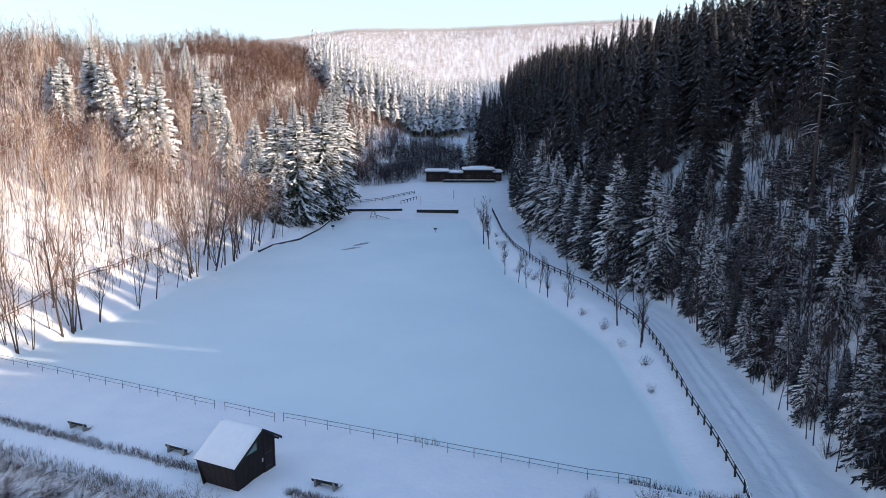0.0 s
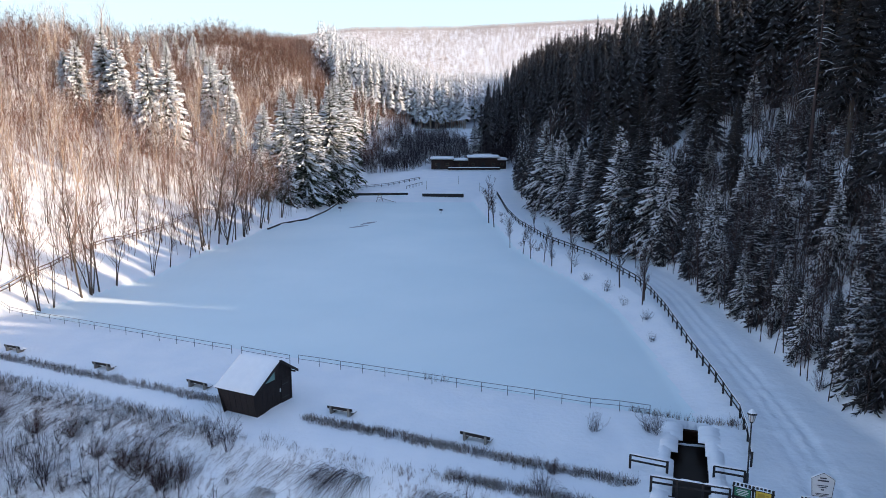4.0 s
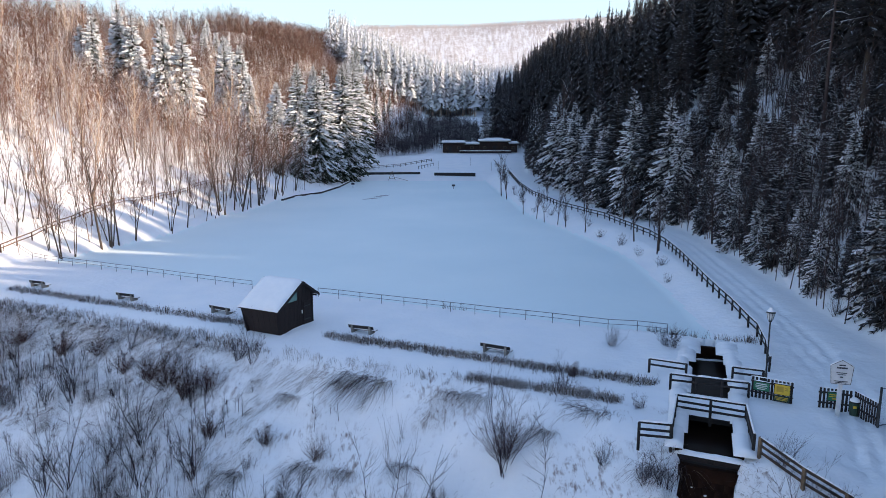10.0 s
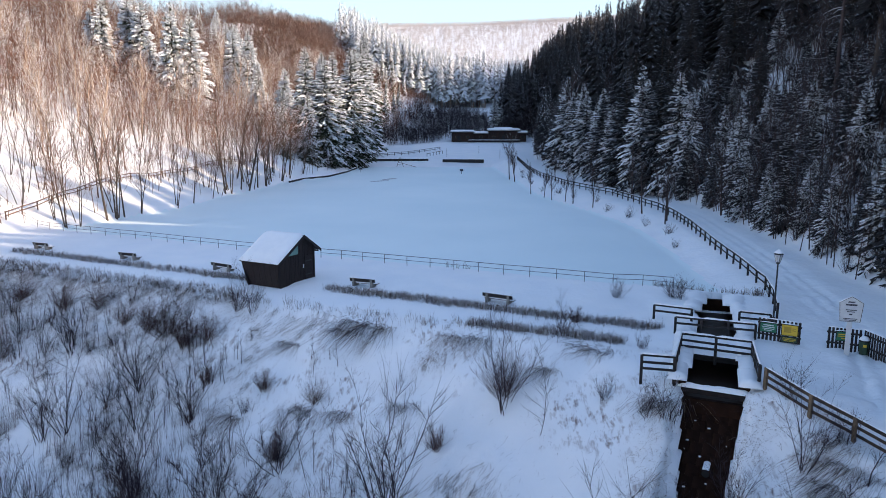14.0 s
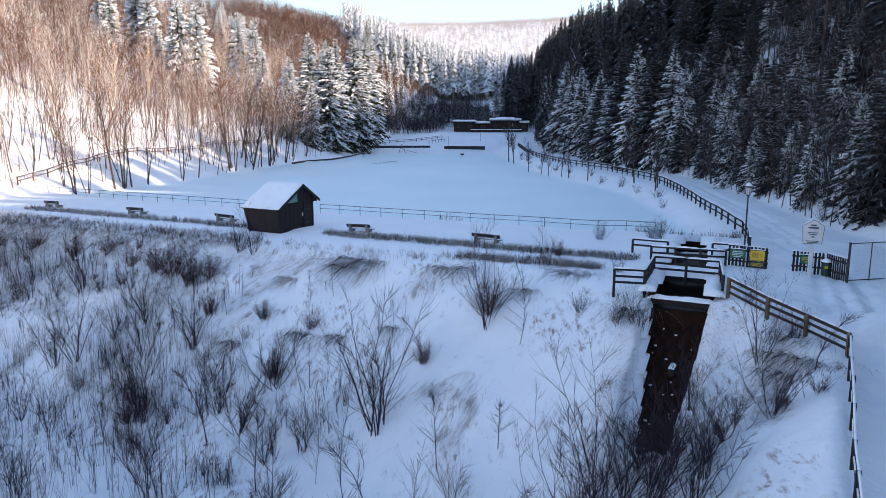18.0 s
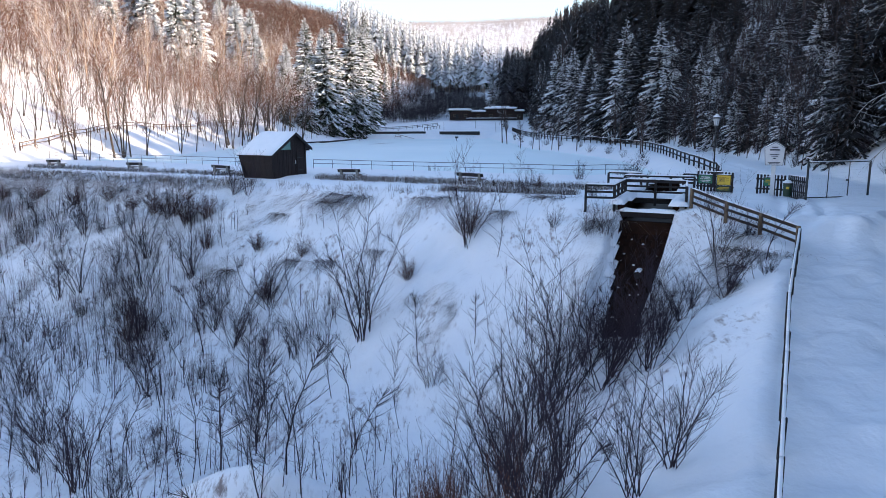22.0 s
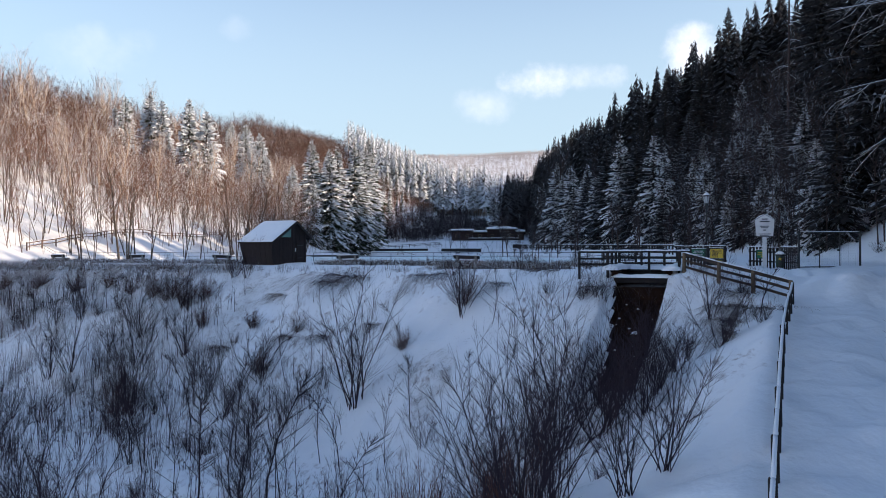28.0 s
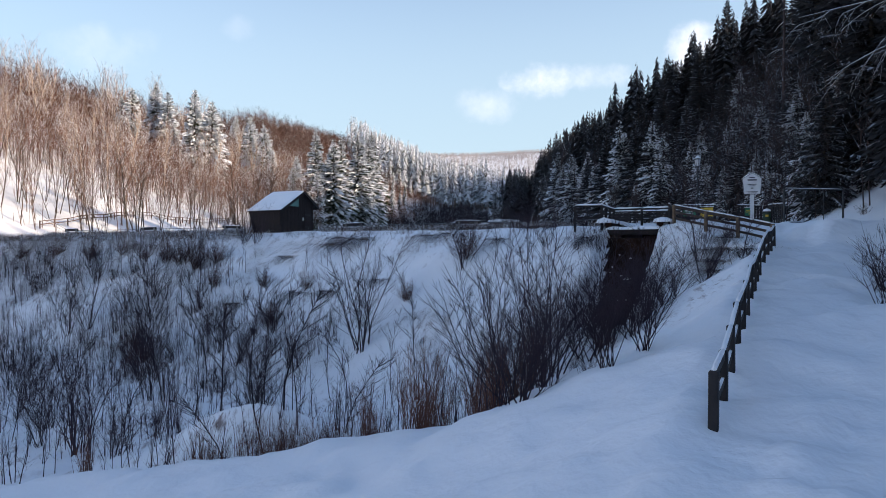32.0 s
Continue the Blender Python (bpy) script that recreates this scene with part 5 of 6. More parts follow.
# ---- spillway ----
def spill():
    A, B = Vector((*CH_A, 0)), Vector((*CH_B, 0))
    d = (B - A).normalized()
    s = Vector((-d.y, d.x, 0))
    n2, a2 = Vector((NX, NY, 0)), Vector((AX, AY, 0))
    ch = thing("spillway_channel", "dark walled spillway channel with open water", "channel", kind="structure")
    water = bm_box(((A.x + B.x) / 2, (A.y + B.y) / 2, -1.01), ((B - A).length + 0.3, 2.9, 0.1), Matrix.Rotation(math.atan2(d.y, d.x), 3, "Z"))
    part("water", water, WATER, ch)
    L = (B - A).length
    rr = random.Random(8)
    for sg in (-1, 1):
        for i in range(9):
            p, q = A + d * (L * i / 9), A + d * (L * (i + 0.985) / 9)
            o = s * sg * 1.36
            part("wall_block", bm_beam(p + o + Vector((0, 0, -1.0)), q + o + Vector((0, 0, -1.0)), 0.34, 1.96 + 0.03 * (i % 2), 0.02), WET_STONE, ch)
            bulge = 0.10 + 0.16 * math.sin(2.1 * i + sg) ** 2 + (0.42 if i == 0 else 0.2 if i == 1 else 0.0)
            wide = rr.uniform(0.75, 0.95) + bulge
            side = o * (1.22 - 0.55 * bulge)
            part("wall_snow", snow_strip(p + side - d * 0.35 + Vector((0, 0, -0.10)), q + side + d * 0.35 + Vector((0, 0, -0.10)), wide, 0.30 + rr.uniform(-0.05, 0.06), i + 50), None, ch)
    part("weir", bm_beam(A - s * 1.5 + Vector((0, 0, -1.0)), A + s * 1.5 + Vector((0, 0, -1.0)), 0.3, 1.5, 0.02), WET_STONE, ch, "dark inlet beam")
    part("weir_snow", snow_strip(A - s * 1.2 + d * 0.9 + Vector((0, 0, -0.96)), A + s * 1.2 + d * 0.7 + Vector((0, 0, -0.96)), 0.2, 0.12, 77), None, ch)
    # chute down the dam face
    ct = thing("spillway_chute", "steep stone chute stained dark reddish brown running down the dam", "chute", kind="structure")
    rr = random.Random(8)
    for sg in (-1, 1):
        for i in range(10):
            s0, s1 = CH_LEN * i / 10, CH_LEN * (i + 0.98) / 10
            p, q = B + n2 * s0 + a2 * sg * 1.42, B + n2 * s1 + a2 * sg * 1.42
            p.z, q.z = chute_z(s0) + 0.2, chute_z(s1) + 0.2
            part("wall_block", bm_beam(p, q + (q - p) * 0.015, 0.36, 0.95, 0.015), WET_STONE, ct)
            w = 0.95 + 0.06 * s0 + rr.uniform(-0.07, 0.09)
            off = a2 * sg * (0.30 - 0.075 * s0)
            lift = Vector((0, 0, 0.56 - 0.05 * s0))
            part("wall_snow", snow_strip(p + off + lift - n2 * 0.3, q + off + lift + n2 * 0.3, w, 0.34 + rr.uniform(-0.04, 0.05), 2 * i + 90 + sg), None, ct)
    # floor of laid stones
    stones = []
    for v in range(3):
        bm = bmesh.new()
        box(bm, (0, 0, 0), (0.6, 0.57, 0.22), None, 0.04)
        for q in bm.verts:
            q.co += Vector((rr.uniform(-0.03, 0.03), rr.uniform(-0.03, 0.03), rr.uniform(-0.015, 0.015)))
        me = bpy.data.meshes.new("stone")
        bm.to_mesh(me)
        bm.free()
        me.materials.append(WET_STONE)
        stones.append(me)
    rows = 18
    for i in range(rows):
        for j in range(5):
            sd = CH_LEN * (i + 0.5) / rows
            p = B + n2 * sd + a2 * (-1.1 + 0.55 * j + (0.2 if i % 2 else 0) - 0.1)
            ob = part("stone", stones[(i * 2 + j) % 3], None, ct)
            tilt = math.atan2(float(chute_z(sd + 0.3) - chute_z(sd - 0.3)), 0.6)
            ob.matrix_local = Matrix.Translation((p.x, p.y, float(chute_z(sd)) + rr.uniform(-0.02, 0.02))) @ Matrix.Rotation(math.atan2(NY, NX), 4, "Z") @ Matrix.Rotation(-tilt, 4, "Y") @ Matrix.Diagonal((1.02, 1.02, 1, 1))
    bed = mesh_from("bed", [tuple(B + n2 * sd + a2 * o + Vector((0, 0, float(chute_z(sd)) - 0.06))) for sd in np.linspace(0, CH_LEN, 12) for o in (-1.4, 1.4)], [(2 * i, 2 * i + 1, 2 * i + 3, 2 * i + 2) for i in range(11)], [WET_STONE])
    part("bed", bed, None, ct)
    # dark block added to close the light gap under the lip
    part("gap_block", bm_beam(B - a2 * 1.35 + n2 * 0.1 + Vector((0, 0, -1.5)), B + a2 * 1.35 + n2 * 0.1 + Vector((0, 0, -1.5)), 0.3, 1.1, 0.02), WET_STONE, ct)
    # little lumps of snow and a round pipe mouth
    lump = bmesh.new()
    bmesh.ops.create_icosphere(lump, subdivisions=1, radius=0.06)
    bmesh.ops.scale(lump, vec=(1.2, 1, 0.6), verts=lump.verts)
    me = bpy.data.meshes.new("snow_lump")
    lump.to_mesh(me)
    lump.free()
    me.materials.append(SNOW_CAP)
    for i in range(34):
        sd, o = rr.uniform(0.3, CH_LEN - 0.5), rr.uniform(-1.2, 1.2)
        p = B + n2 * sd + a2 * o
        ob = part("snow_lump", me, None, ct)
        ob.matrix_local = Matrix.Translation((p.x, p.y, float(chute_z(sd)) + 0.14)) @ Matrix.Diagonal((*(Vector((1, 1, 1)) * rr.uniform(0.5, 1.4)), 1))
    pm = B + n2 * 1.7 + a2 * 0.1
    pz = float(chute_z(2.2))
    pipe = thing("drain_pipe", "round concrete drain pipe mouth with snow on its rim", "pipe")
    q = pm + n2 * 0.9
    part("barrel", bm_pole((pm.x, pm.y, pz + 0.15), (q.x, q.y, pz + 0.12), 0.2, 0.2, 16), WET_STONE, pipe)
    e = q + n2 * 0.01
    # barrel is solid; this black disc stands for the shade inside it
    part("opening", bm_pole((q.x, q.y, pz + 0.12), (e.x, e.y, pz + 0.12), 0.16, 0.16, 16), BLACK, pipe, "black disc painting the dark inside of the pipe")
    part("snow", snow_strip((pm.x, pm.y, pz + 0.33), (q.x, q.y, pz + 0.30), 0.28, 0.10, 3), None, pipe)
    # snow-covered lip at the head of the chute
    lip = thing("chute_lip", "squared beam with a thick bolster of snow at the chute head", "beam")
    p, q = B - a2 * 1.55, B + a2 * 1.55
    part("beam", bm_beam(p + Vector((0, 0, -0.62)), q + Vector((0, 0, -0.62)), 0.3, 0.28, 0.02), WOOD_DARK, lip)
    part("snow", snow_strip(p + Vector((0, 0, -0.48)), q + Vector((0, 0, -0.48)), 0.42, 0.2, 12), None, lip)
    # footbridge deck over the channel
    deck = thing("footbridge", "snow-covered plank footbridge across the spillway", "footbridge")
    c0, c1 = Vector((10.95, 33.9, 0)), Vector((10.4, 30.9, 0))
    w0, w1 = Vector((14.6, 32.5, 0)), Vector((13.4, 29.5, 0))
    for i in range(8):
        k = (i + 0.5) / 8
        p, q = c0.lerp(c1, k), w0.lerp(w1, k)
        part("plank", bm_beam(p + Vector((0, 0, -0.2)), q + Vector((0, 0, -0.2)), 0.36, 0.08, 0.01), WOOD_RAIL, deck)
    for k in (0.06, 0.94):
        p, q = c0.lerp(c1, k), w0.lerp(w1, k)
        part("girder", bm_beam(p + Vector((0, 0, -0.36)), q + Vector((0, 0, -0.36)), 0.18, 0.22, 0.01), WOOD_RAIL, deck)
    vs, fs = [], []
    for i in range(9):
        for j in range(9):
            p = c0.lerp(c1, i / 8).lerp(w0.lerp(w1, i / 8), j / 8)
            e = i in (0, 8)
            vs.append((p.x, p.y, -0.155 if e else 0.0 + 0.03 * rr.random()))
    for i in range(8):
        for j in range(8):
            fs.append((i * 9 + j, i * 9 + j + 1, i * 9 + j + 10, i * 9 + j + 9))
    part("deck_snow", mesh_from("deck_snow", vs, fs, [SNOW_CAP], smooth=True), None, deck, "trodden snow on the deck")


spill()
flat = lambda x, y: -0.08
LOW = ((0.92, 0.10, 0.10), (0.58, 0.06, 0.11), (0.28, 0.06, 0.11))
for nm, lab, pts, rails in (
        ("bridge_rail", "dark wooden bridge railing with snow on its top bar", ((10.9, 34.0), (14.7, 32.6)), LOW[:2]),
        ("bridge_rail", "dark wooden bridge railing with snow on its top bar", ((10.3, 30.9), (13.35, 29.5)), LOW),
        ("spillway_rail", "dark wooden railing beside the open spillway", ((10.3, 30.9), (8.95, 27.2)), LOW),
        ("spillway_rail", "dark wooden railing beside the open spillway", ((13.35, 29.5), (12.35, 26.1)), LOW),
        ("short_rail", "short dark wooden railing on the dam shoulder", ((7.5, 27.4), (8.95, 27.1)), LOW),
        ("short_rail", "short dark wooden railing beside the channel", ((10.4, 36.6), (12.3, 35.7)), LOW[:2]),
        ("short_rail", "short dark wooden railing beside the channel", ((14.8, 35.2), (16.3, 34.6)), LOW[:2])):
    fence(nm, lab, pts, 1.45, (0.13, 0.92), rails, DARK_M, 0.09, "railing", zf=flat)


# ---- picket panels, boards, bin, sign, lamp, gate ----
def pickets(a, b, n, h, label):
    t = thing("picket_panel", label, "picket fence")
    a, b = Vector(a), Vector(b)
    z0, z1 = hz(a.x, a.y), hz(b.x, b.y)
    d = (b - a).normalized()
    me = None
    for i in range(n):
        p = a.lerp(b, (i + 0.5) / n)
        z = z0 + (z1 - z0) * (i + 0.5) / n
        if me is None:
            bm = bmesh.new()
            w = (b - a).length / n * 0.62
            pr = [(-w / 2, -0.2), (w / 2, -0.2), (w / 2, h - 0.05), (0, h), (-w / 2, h - 0.05)]
            f = [bm.verts.new((x, -0.013, q)) for x, q in pr]
            g = [bm.verts.new((x, 0.013, q)) for x, q in pr]
            bm.faces.new(f)
            bm.faces.new(g[::-1])
            for k in range(5):
                bm.faces.new((f[k], g[k], g[(k + 1) % 5], f[(k + 1) % 5]))
            bmesh.ops.recalc_face_normals(bm, faces=bm.faces)
            ob = part("picket", bm, WOOD_RAIL, t)
            me = ob.data
        else:
            ob = part("picket", me, None, t)
        ob.matrix_local = Matrix.Translation((p.x, p.y, z)) @ Matrix.Rotation(math.atan2(d.y, d.x), 4, "Z")
    back = Vector((-d.y, d.x, 0)) * 0.045
    for z in (0.3, h - 0.3):
        part("rail", bm_beam(a.to_3d() + back + Vector((0, 0, z0 + z)), b.to_3d() + back + Vector((0, 0, z1 + z)), 0.05, 0.09), WOOD_RAIL, t)
    part("snow", snow_strip(a.to_3d() + Vector((0, 0, z0 + h - 0.03)), b.to_3d() + Vector((0, 0, z1 + h - 0.03)), 0.06, 0.05, 6), None, t)
    return t


def board(name, label, cx, cy, zc, w, h, yaw, face, bars, bar_mat, pic=None):
    t = thing(name, label, "notice board", pose(cx, cy, zc, 0, 0, yaw))
    part("panel", bm_box((0, 0, 0), (w, 0.03, h), None, 0.006), face, t)
    for x in (-w / 2 + 0.02, w / 2 - 0.02):
        part("frame_bar", bm_box((x, -0.005, 0), (0.035, 0.045, h + 0.03), None, 0.004), WOOD_RAIL, t)
    for z in (-h / 2 + 0.01, h / 2 - 0.01):
        part("frame_bar", bm_box((0, -0.006, z), (w + 0.03, 0.046, 0.035), None, 0.004), WOOD_RAIL, t)
    for x, z, bw, bh in bars:
        part("text_bar", bm_box((x, -0.018, z), (bw, 0.008, bh)), bar_mat, t)
    part("snow", snow_strip((-w / 2, 0, h / 2 + 0.02), (w / 2, 0, h / 2 + 0.02), 0.06, 0.05, 9), None, t)
    return t


YAWP = math.degrees(math.atan2(-1.1, 1.9))
pickets((14.85, 32.75), (16.7, 31.75), 11, 1.2, "dark picket panel carrying two notice boards")
pickets((17.8, 31.35), (19.35, 30.95), 9, 1.15, "dark picket panel beside the sign post")
pickets((19.4, 30.9), (19.7, 29.2), 10, 1.2, "dark picket panel leading to the gate")
dx, dy = 0.03, 0.05
board("green_notice_board", "green notice board with pale writing on the picket fence", 15.3 - dx, 32.45 - dy, hz(15.3, 32.4) + 0.72, 0.85, 0.52, YAWP, GREEN_PAINT, [(0, 0.13, 0.5, 0.05), (0, 0.03, 0.62, 0.035), (0, -0.06, 0.56, 0.035), (0, -0.15, 0.4, 0.035)], WHITE_PAINT)
board("yellow_notice_board", "yellow notice board above a dark band on the picket fence", 16.2 - dx, 31.97 - dy, hz(16.2, 31.9) + 0.72, 0.82, 0.6, YAWP, YELLOW_PAINT, [(-0.1, 0.02, 0.34, 0.3), (0.2, 0.1, 0.16, 0.05), (0.2, 0.0, 0.16, 0.05)], mat("ochre_print", (0.35, 0.22, 0.02), (0.42, 0.28, 0.03), 4.0, 0.6, 0.0))
board("dark_notice_board", "dark green board under the yellow notice", 16.2 - dx, 31.97 - dy, hz(16.2, 31.9) + 0.22, 0.84, 0.34, YAWP, DARK_GREEN, [(0, 0.07, 0.6, 0.03), (0, 0.0, 0.66, 0.03), (0, -0.07, 0.5, 0.03)], YELLOW_PAINT)
board("small_green_board", "small green notice with yellow mark on the picket panel", 18.45, 31.13, hz(18.4, 31.1) + 0.66, 0.6, 0.5, -14, GREEN_PAINT, [(0, 0.1, 0.4, 0.05), (0, 0.0, 0.44, 0.04), (0.05, -0.12, 0.2, 0.06)], YELLOW_PAINT)


def waste_bin():
    t = thing("litter_bin", "dark green litter bin with a yellow label and snow cap", "bin", pose(19.25, 30.55, hz(19.2, 30.5), 0, 0, -20) @ Matrix.Scale(0.82, 4))
    bm = bm_pole((0, 0, 0), (0, 0, 0.85), 0.24, 0.29, 14)
    part("body", bm, DARK_GREEN, t)
    part("rim", bm_pole((0, 0, 0.82), (0, 0, 0.9), 0.31, 0.31, 14), BLACK, t)
    part("label_plate", bm_box((0, -0.285, 0.58), (0.2, 0.02, 0.16), None, 0.004), YELLOW_PAINT, t, "yellow label")
    bm = bmesh.new()
    bmesh.ops.create_uvsphere(bm, u_segments=12, v_segments=6, radius=0.3)
    bmesh.ops.scale(bm, vec=(1, 1, 0.75), verts=bm.verts)
    bmesh.ops.translate(bm, vec=(0, 0, 0.9), verts=bm.verts)
    for f in bm.faces:
        f.smooth = True
    part("snow", bm, SNOW_CAP, t, "rounded cap of snow")


waste_bin()


def house_sign():
    t = thing("information_sign", "white house-shaped information sign on a white post", "sign", pose(18.3, 30.3, hz(18.3, 30.3), 0, 0, -16))
    bm = bmesh.new()
    pr = [(-0.46, 1.72), (0.46, 1.72), (0.54, 2.66), (0.0, 2.97), (-0.54, 2.66)]
    f = [bm.verts.new((x, -0.03, z)) for x, z in pr]
    g = [bm.verts.new((x, 0.03, z)) for x, z in pr]
    bm.faces.new(f)
    bm.faces.new(g[::-1])
    for k in range(5):
        bm.faces.new((f[k], g[k], g[(k + 1) % 5], f[(k + 1) % 5]))
    bmesh.ops.recalc_face_normals(bm, faces=bm.faces)
    part("panel", bm, WHITE_PAINT, t)
    for k in range(5):
        (x0, z0), (x1, z1) = pr[k], pr[(k + 1) % 5]
        part("border", bm_beam((x0 * 0.97, -0.033, z0), (x1 * 0.97, -0.033, z1), 0.012, 0.025, 0.0), INK, t)
    part("post", bm_box((0, 0.06, 0.6), (0.22, 0.07, 2.6), None, 0.01), WHITE_PAINT, t)
    for x, z, w, h in ((0, 2.56, 0.5, 0.08), (0, 2.3, 0.48, 0.04), (0, 2.21, 0.36, 0.035), (0, 2.08, 0.14, 0.06), (0, 1.86, 0.62, 0.035), (0, 1.79, 0.5, 0.035)):
        part("text_bar", bm_box((x, -0.036, z), (w, 0.012, h)), INK if z > 1.7 else DARK_METAL, t)
    part("emblem", bm_box((0, -0.036, 2.7), (0.3, 0.012, 0.06)), INK, t)
    part("snow", snow_strip((-0.54, 0, 2.66), (0, 0, 2.99), 0.1, 0.06, 2), None, t)
    part("snow", snow_strip((0, 0, 2.99), (0.54, 0, 2.66), 0.1, 0.06, 3), None, t)


house_sign()


def lamp():
    x, y = 16.4, 34.5
    t = thing("street_lamp", "dark lamp post with a snow-capped glass lantern", "street lamp", pose(x, y, hz(x, y) - 0.02))
    part("base", bm_pole((0, 0, -0.3), (0, 0, 0.7), 0.085, 0.075, 12), DARK_METAL, t)
    part("pole", bm_pole((0, 0, 0.7), (0, 0, 3.75), 0.05, 0.04, 12), DARK_METAL, t)
    part("collar", bm_pole((0, 0, 3.7), (0, 0, 3.8), 0.09, 0.11, 12), DARK_METAL, t)
    lan = part("lantern", bm_pole((0, 0, 3.8), (0, 0, 4.22), 0.13, 0.22, 8), GLASS_LAMP, t, "pale tapered lantern glass")
    for i in range(8):
        a = math.pi / 4 * i
        part("glazing_bar", bm_pole((0.135 * math.cos(a), 0.135 * math.sin(a), 3.8), (0.225 * math.cos(a), 0.225 * math.sin(a), 4.22), 0.012, 0.012, 5), DARK_METAL, lan)
    part("cap", bm_pole((0, 0, 4.22), (0, 0, 4.38), 0.27, 0.08, 12), DARK_METAL, t)
    part("snow", bm_pole((0, 0, 4.30), (0, 0, 4.5), 0.24, 0.05, 12), SNOW_CAP, t, "cone of snow")


lamp()


def gate():
    t = thing("mesh_gate", "tall double gate of dark steel tube and wire mesh", "gate")
    a, b = Vector((19.65, 29.1, 0)), Vector((23.45, 30.1, 0))
    z = hz(21.5, 29.6) - 0.05
    H = 2.0
    for p in (a, b):
        part("post", bm_pole((p.x, p.y, z - 0.4), (p.x, p.y, z + H + 0.05), 0.06, 0.06, 8), DARK_METAL, t)
    for k in (0.333, 0.666):
        p = a.lerp(b, k)
        part("upright", bm_pole((p.x, p.y, z + 0.02), (p.x, p.y, z + H), 0.025, 0.025, 6), DARK_METAL, t)
    for hh in (0.08, H):
        part("crossbar", bm_pole((a.x, a.y, z + hh), (b.x, b.y, z + hh), 0.028, 0.028, 6), DARK_METAL, t)
    w = Tubes()
    for i in range(1, 26):
        p = a.lerp(b, i / 26)
        w.tube([Vector((p.x, p.y, z + 0.08)), Vector((p.x, p.y, z + H))], [0.0014, 0.0014], 0, 3)
    for i in range(1, 13):
        hh = z + 0.08 + (H - 0.08) * i / 13
        w.tube([Vector((a.x, a.y, hh)), Vector((b.x, b.y, hh))], [0.0014, 0.0014], 0, 3)
    part("wire_mesh", w.mesh("wire_mesh", [METAL_GREY]), None, t)
    p = a.lerp(b, 0.64)
    part("latch", bm_box((p.x, p.y - 0.04, z + 1.0), (0.14, 0.06, 0.1), None, 0.01), DARK_METAL, t)
    part("snow", snow_strip((a.x, a.y, z + H + 0.02), (b.x, b.y, z + H + 0.02), 0.06, 0.04, 3), None, t)


gate()


# ---- far bathing shore ----
def pool_wall(pts, label):
    t = thing("pool_wall", label, "wall", kind="structure")
    for i in range(len(pts) - 1):
        a, b = Vector((*pts[i], 0)), Vector((*pts[i + 1], 0))
        n = max(1, round((b - a).length / 2.4))
        for k in range(n):
            p, q = a.lerp(b, k / n), a.lerp(b, (k + 0.99) / n)
            part("wall_block", bm_beam(p + Vector((0, 0, 0.38)), q + Vector((0, 0, 0.38)), 0.4, 1.9, 0.02), BLACK, t)
        part("wall_snow", snow_strip(a + Vector((0, 0.1, 1.32)), b + Vector((0, 0.1, 1.32)), 0.6, 0.12, i), None, t)


pool_wall(((-29.5, 180.5), (-27.2, 186.2), (-10.6, 187.6)), "dark wall of the bathing area capped with snow")
pool_wall(((-6.8, 185.6), (4.0, 184.8)), "lower dark wall of the bathing area")
kerb = thing("shore_kerb", "low timber kerb along the frozen shore", "kerb", kind="structure")
kp = [(float(left_shore(y)) + 1.0, y) for y in (134, 141, 148, 155, 162, 170, 177)]
for (x0, y0), (x1, y1) in zip(kp, kp[1:]):
    part("kerb_beam", bm_beam((x0, y0, -0.32), (x1, y1, -0.32), 0.3, 0.4, 0.02), WOOD_RAIL, kerb)
    part("snow", snow_strip((x0, y0, -0.13), (x1, y1, -0.13), 0.36, 0.1, int(y0)), None, kerb)


def pond_sign(x, y):
    t = thing("pond_sign", "small dark sign on a post in the frozen pond", "sign", pose(x, y, -0.5), "signs in the pond")
    part("post", bm_pole((0, 0, -0.3), (0, 0, 0.95), 0.05, 0.05, 6), WOOD_RAIL, t)
    part("plate", bm_box((0, -0.06, 0.85), (0.75, 0.04, 0.42), None, 0.01), INK, t)
    part("snow", snow_strip((-0.37, -0.05, 1.06), (0.37, -0.05, 1.06), 0.1, 0.07, 1), None, t)


pond_sign(-1.7, 158.5)
pond_sign(-25.0, 162.5)


def jetty_ladder():
    t = thing("lifeguard_chair", "weathered timber lookout frame by the pool wall", "lookout", pose(-17.6, 181.4, -0.5))
    for x0, x1 in ((-0.9, -0.12), (0.9, 0.12)):
        part("leg", bm_beam((x0, 0, 0), (x1, 0.2, 2.4), 0.1, 0.1), WOOD_TAN, t)
    for z in (0.6, 1.2, 1.8):
        k = 0.9 - 0.78 * z / 2.4
        part("rung", bm_beam((-k, 0.05, z), (k, 0.05, z), 0.07, 0.07), WOOD_TAN, t)
    part("slide", bm_beam((0.2, -0.1, 1.1), (4.2, -1.0, 0.1), 0.3, 0.07), WOOD_TAN, t)
    part("snow", snow_strip((0.2, -0.1, 1.16), (4.2, -1.0, 0.16), 0.3, 0.1, 8), None, t)


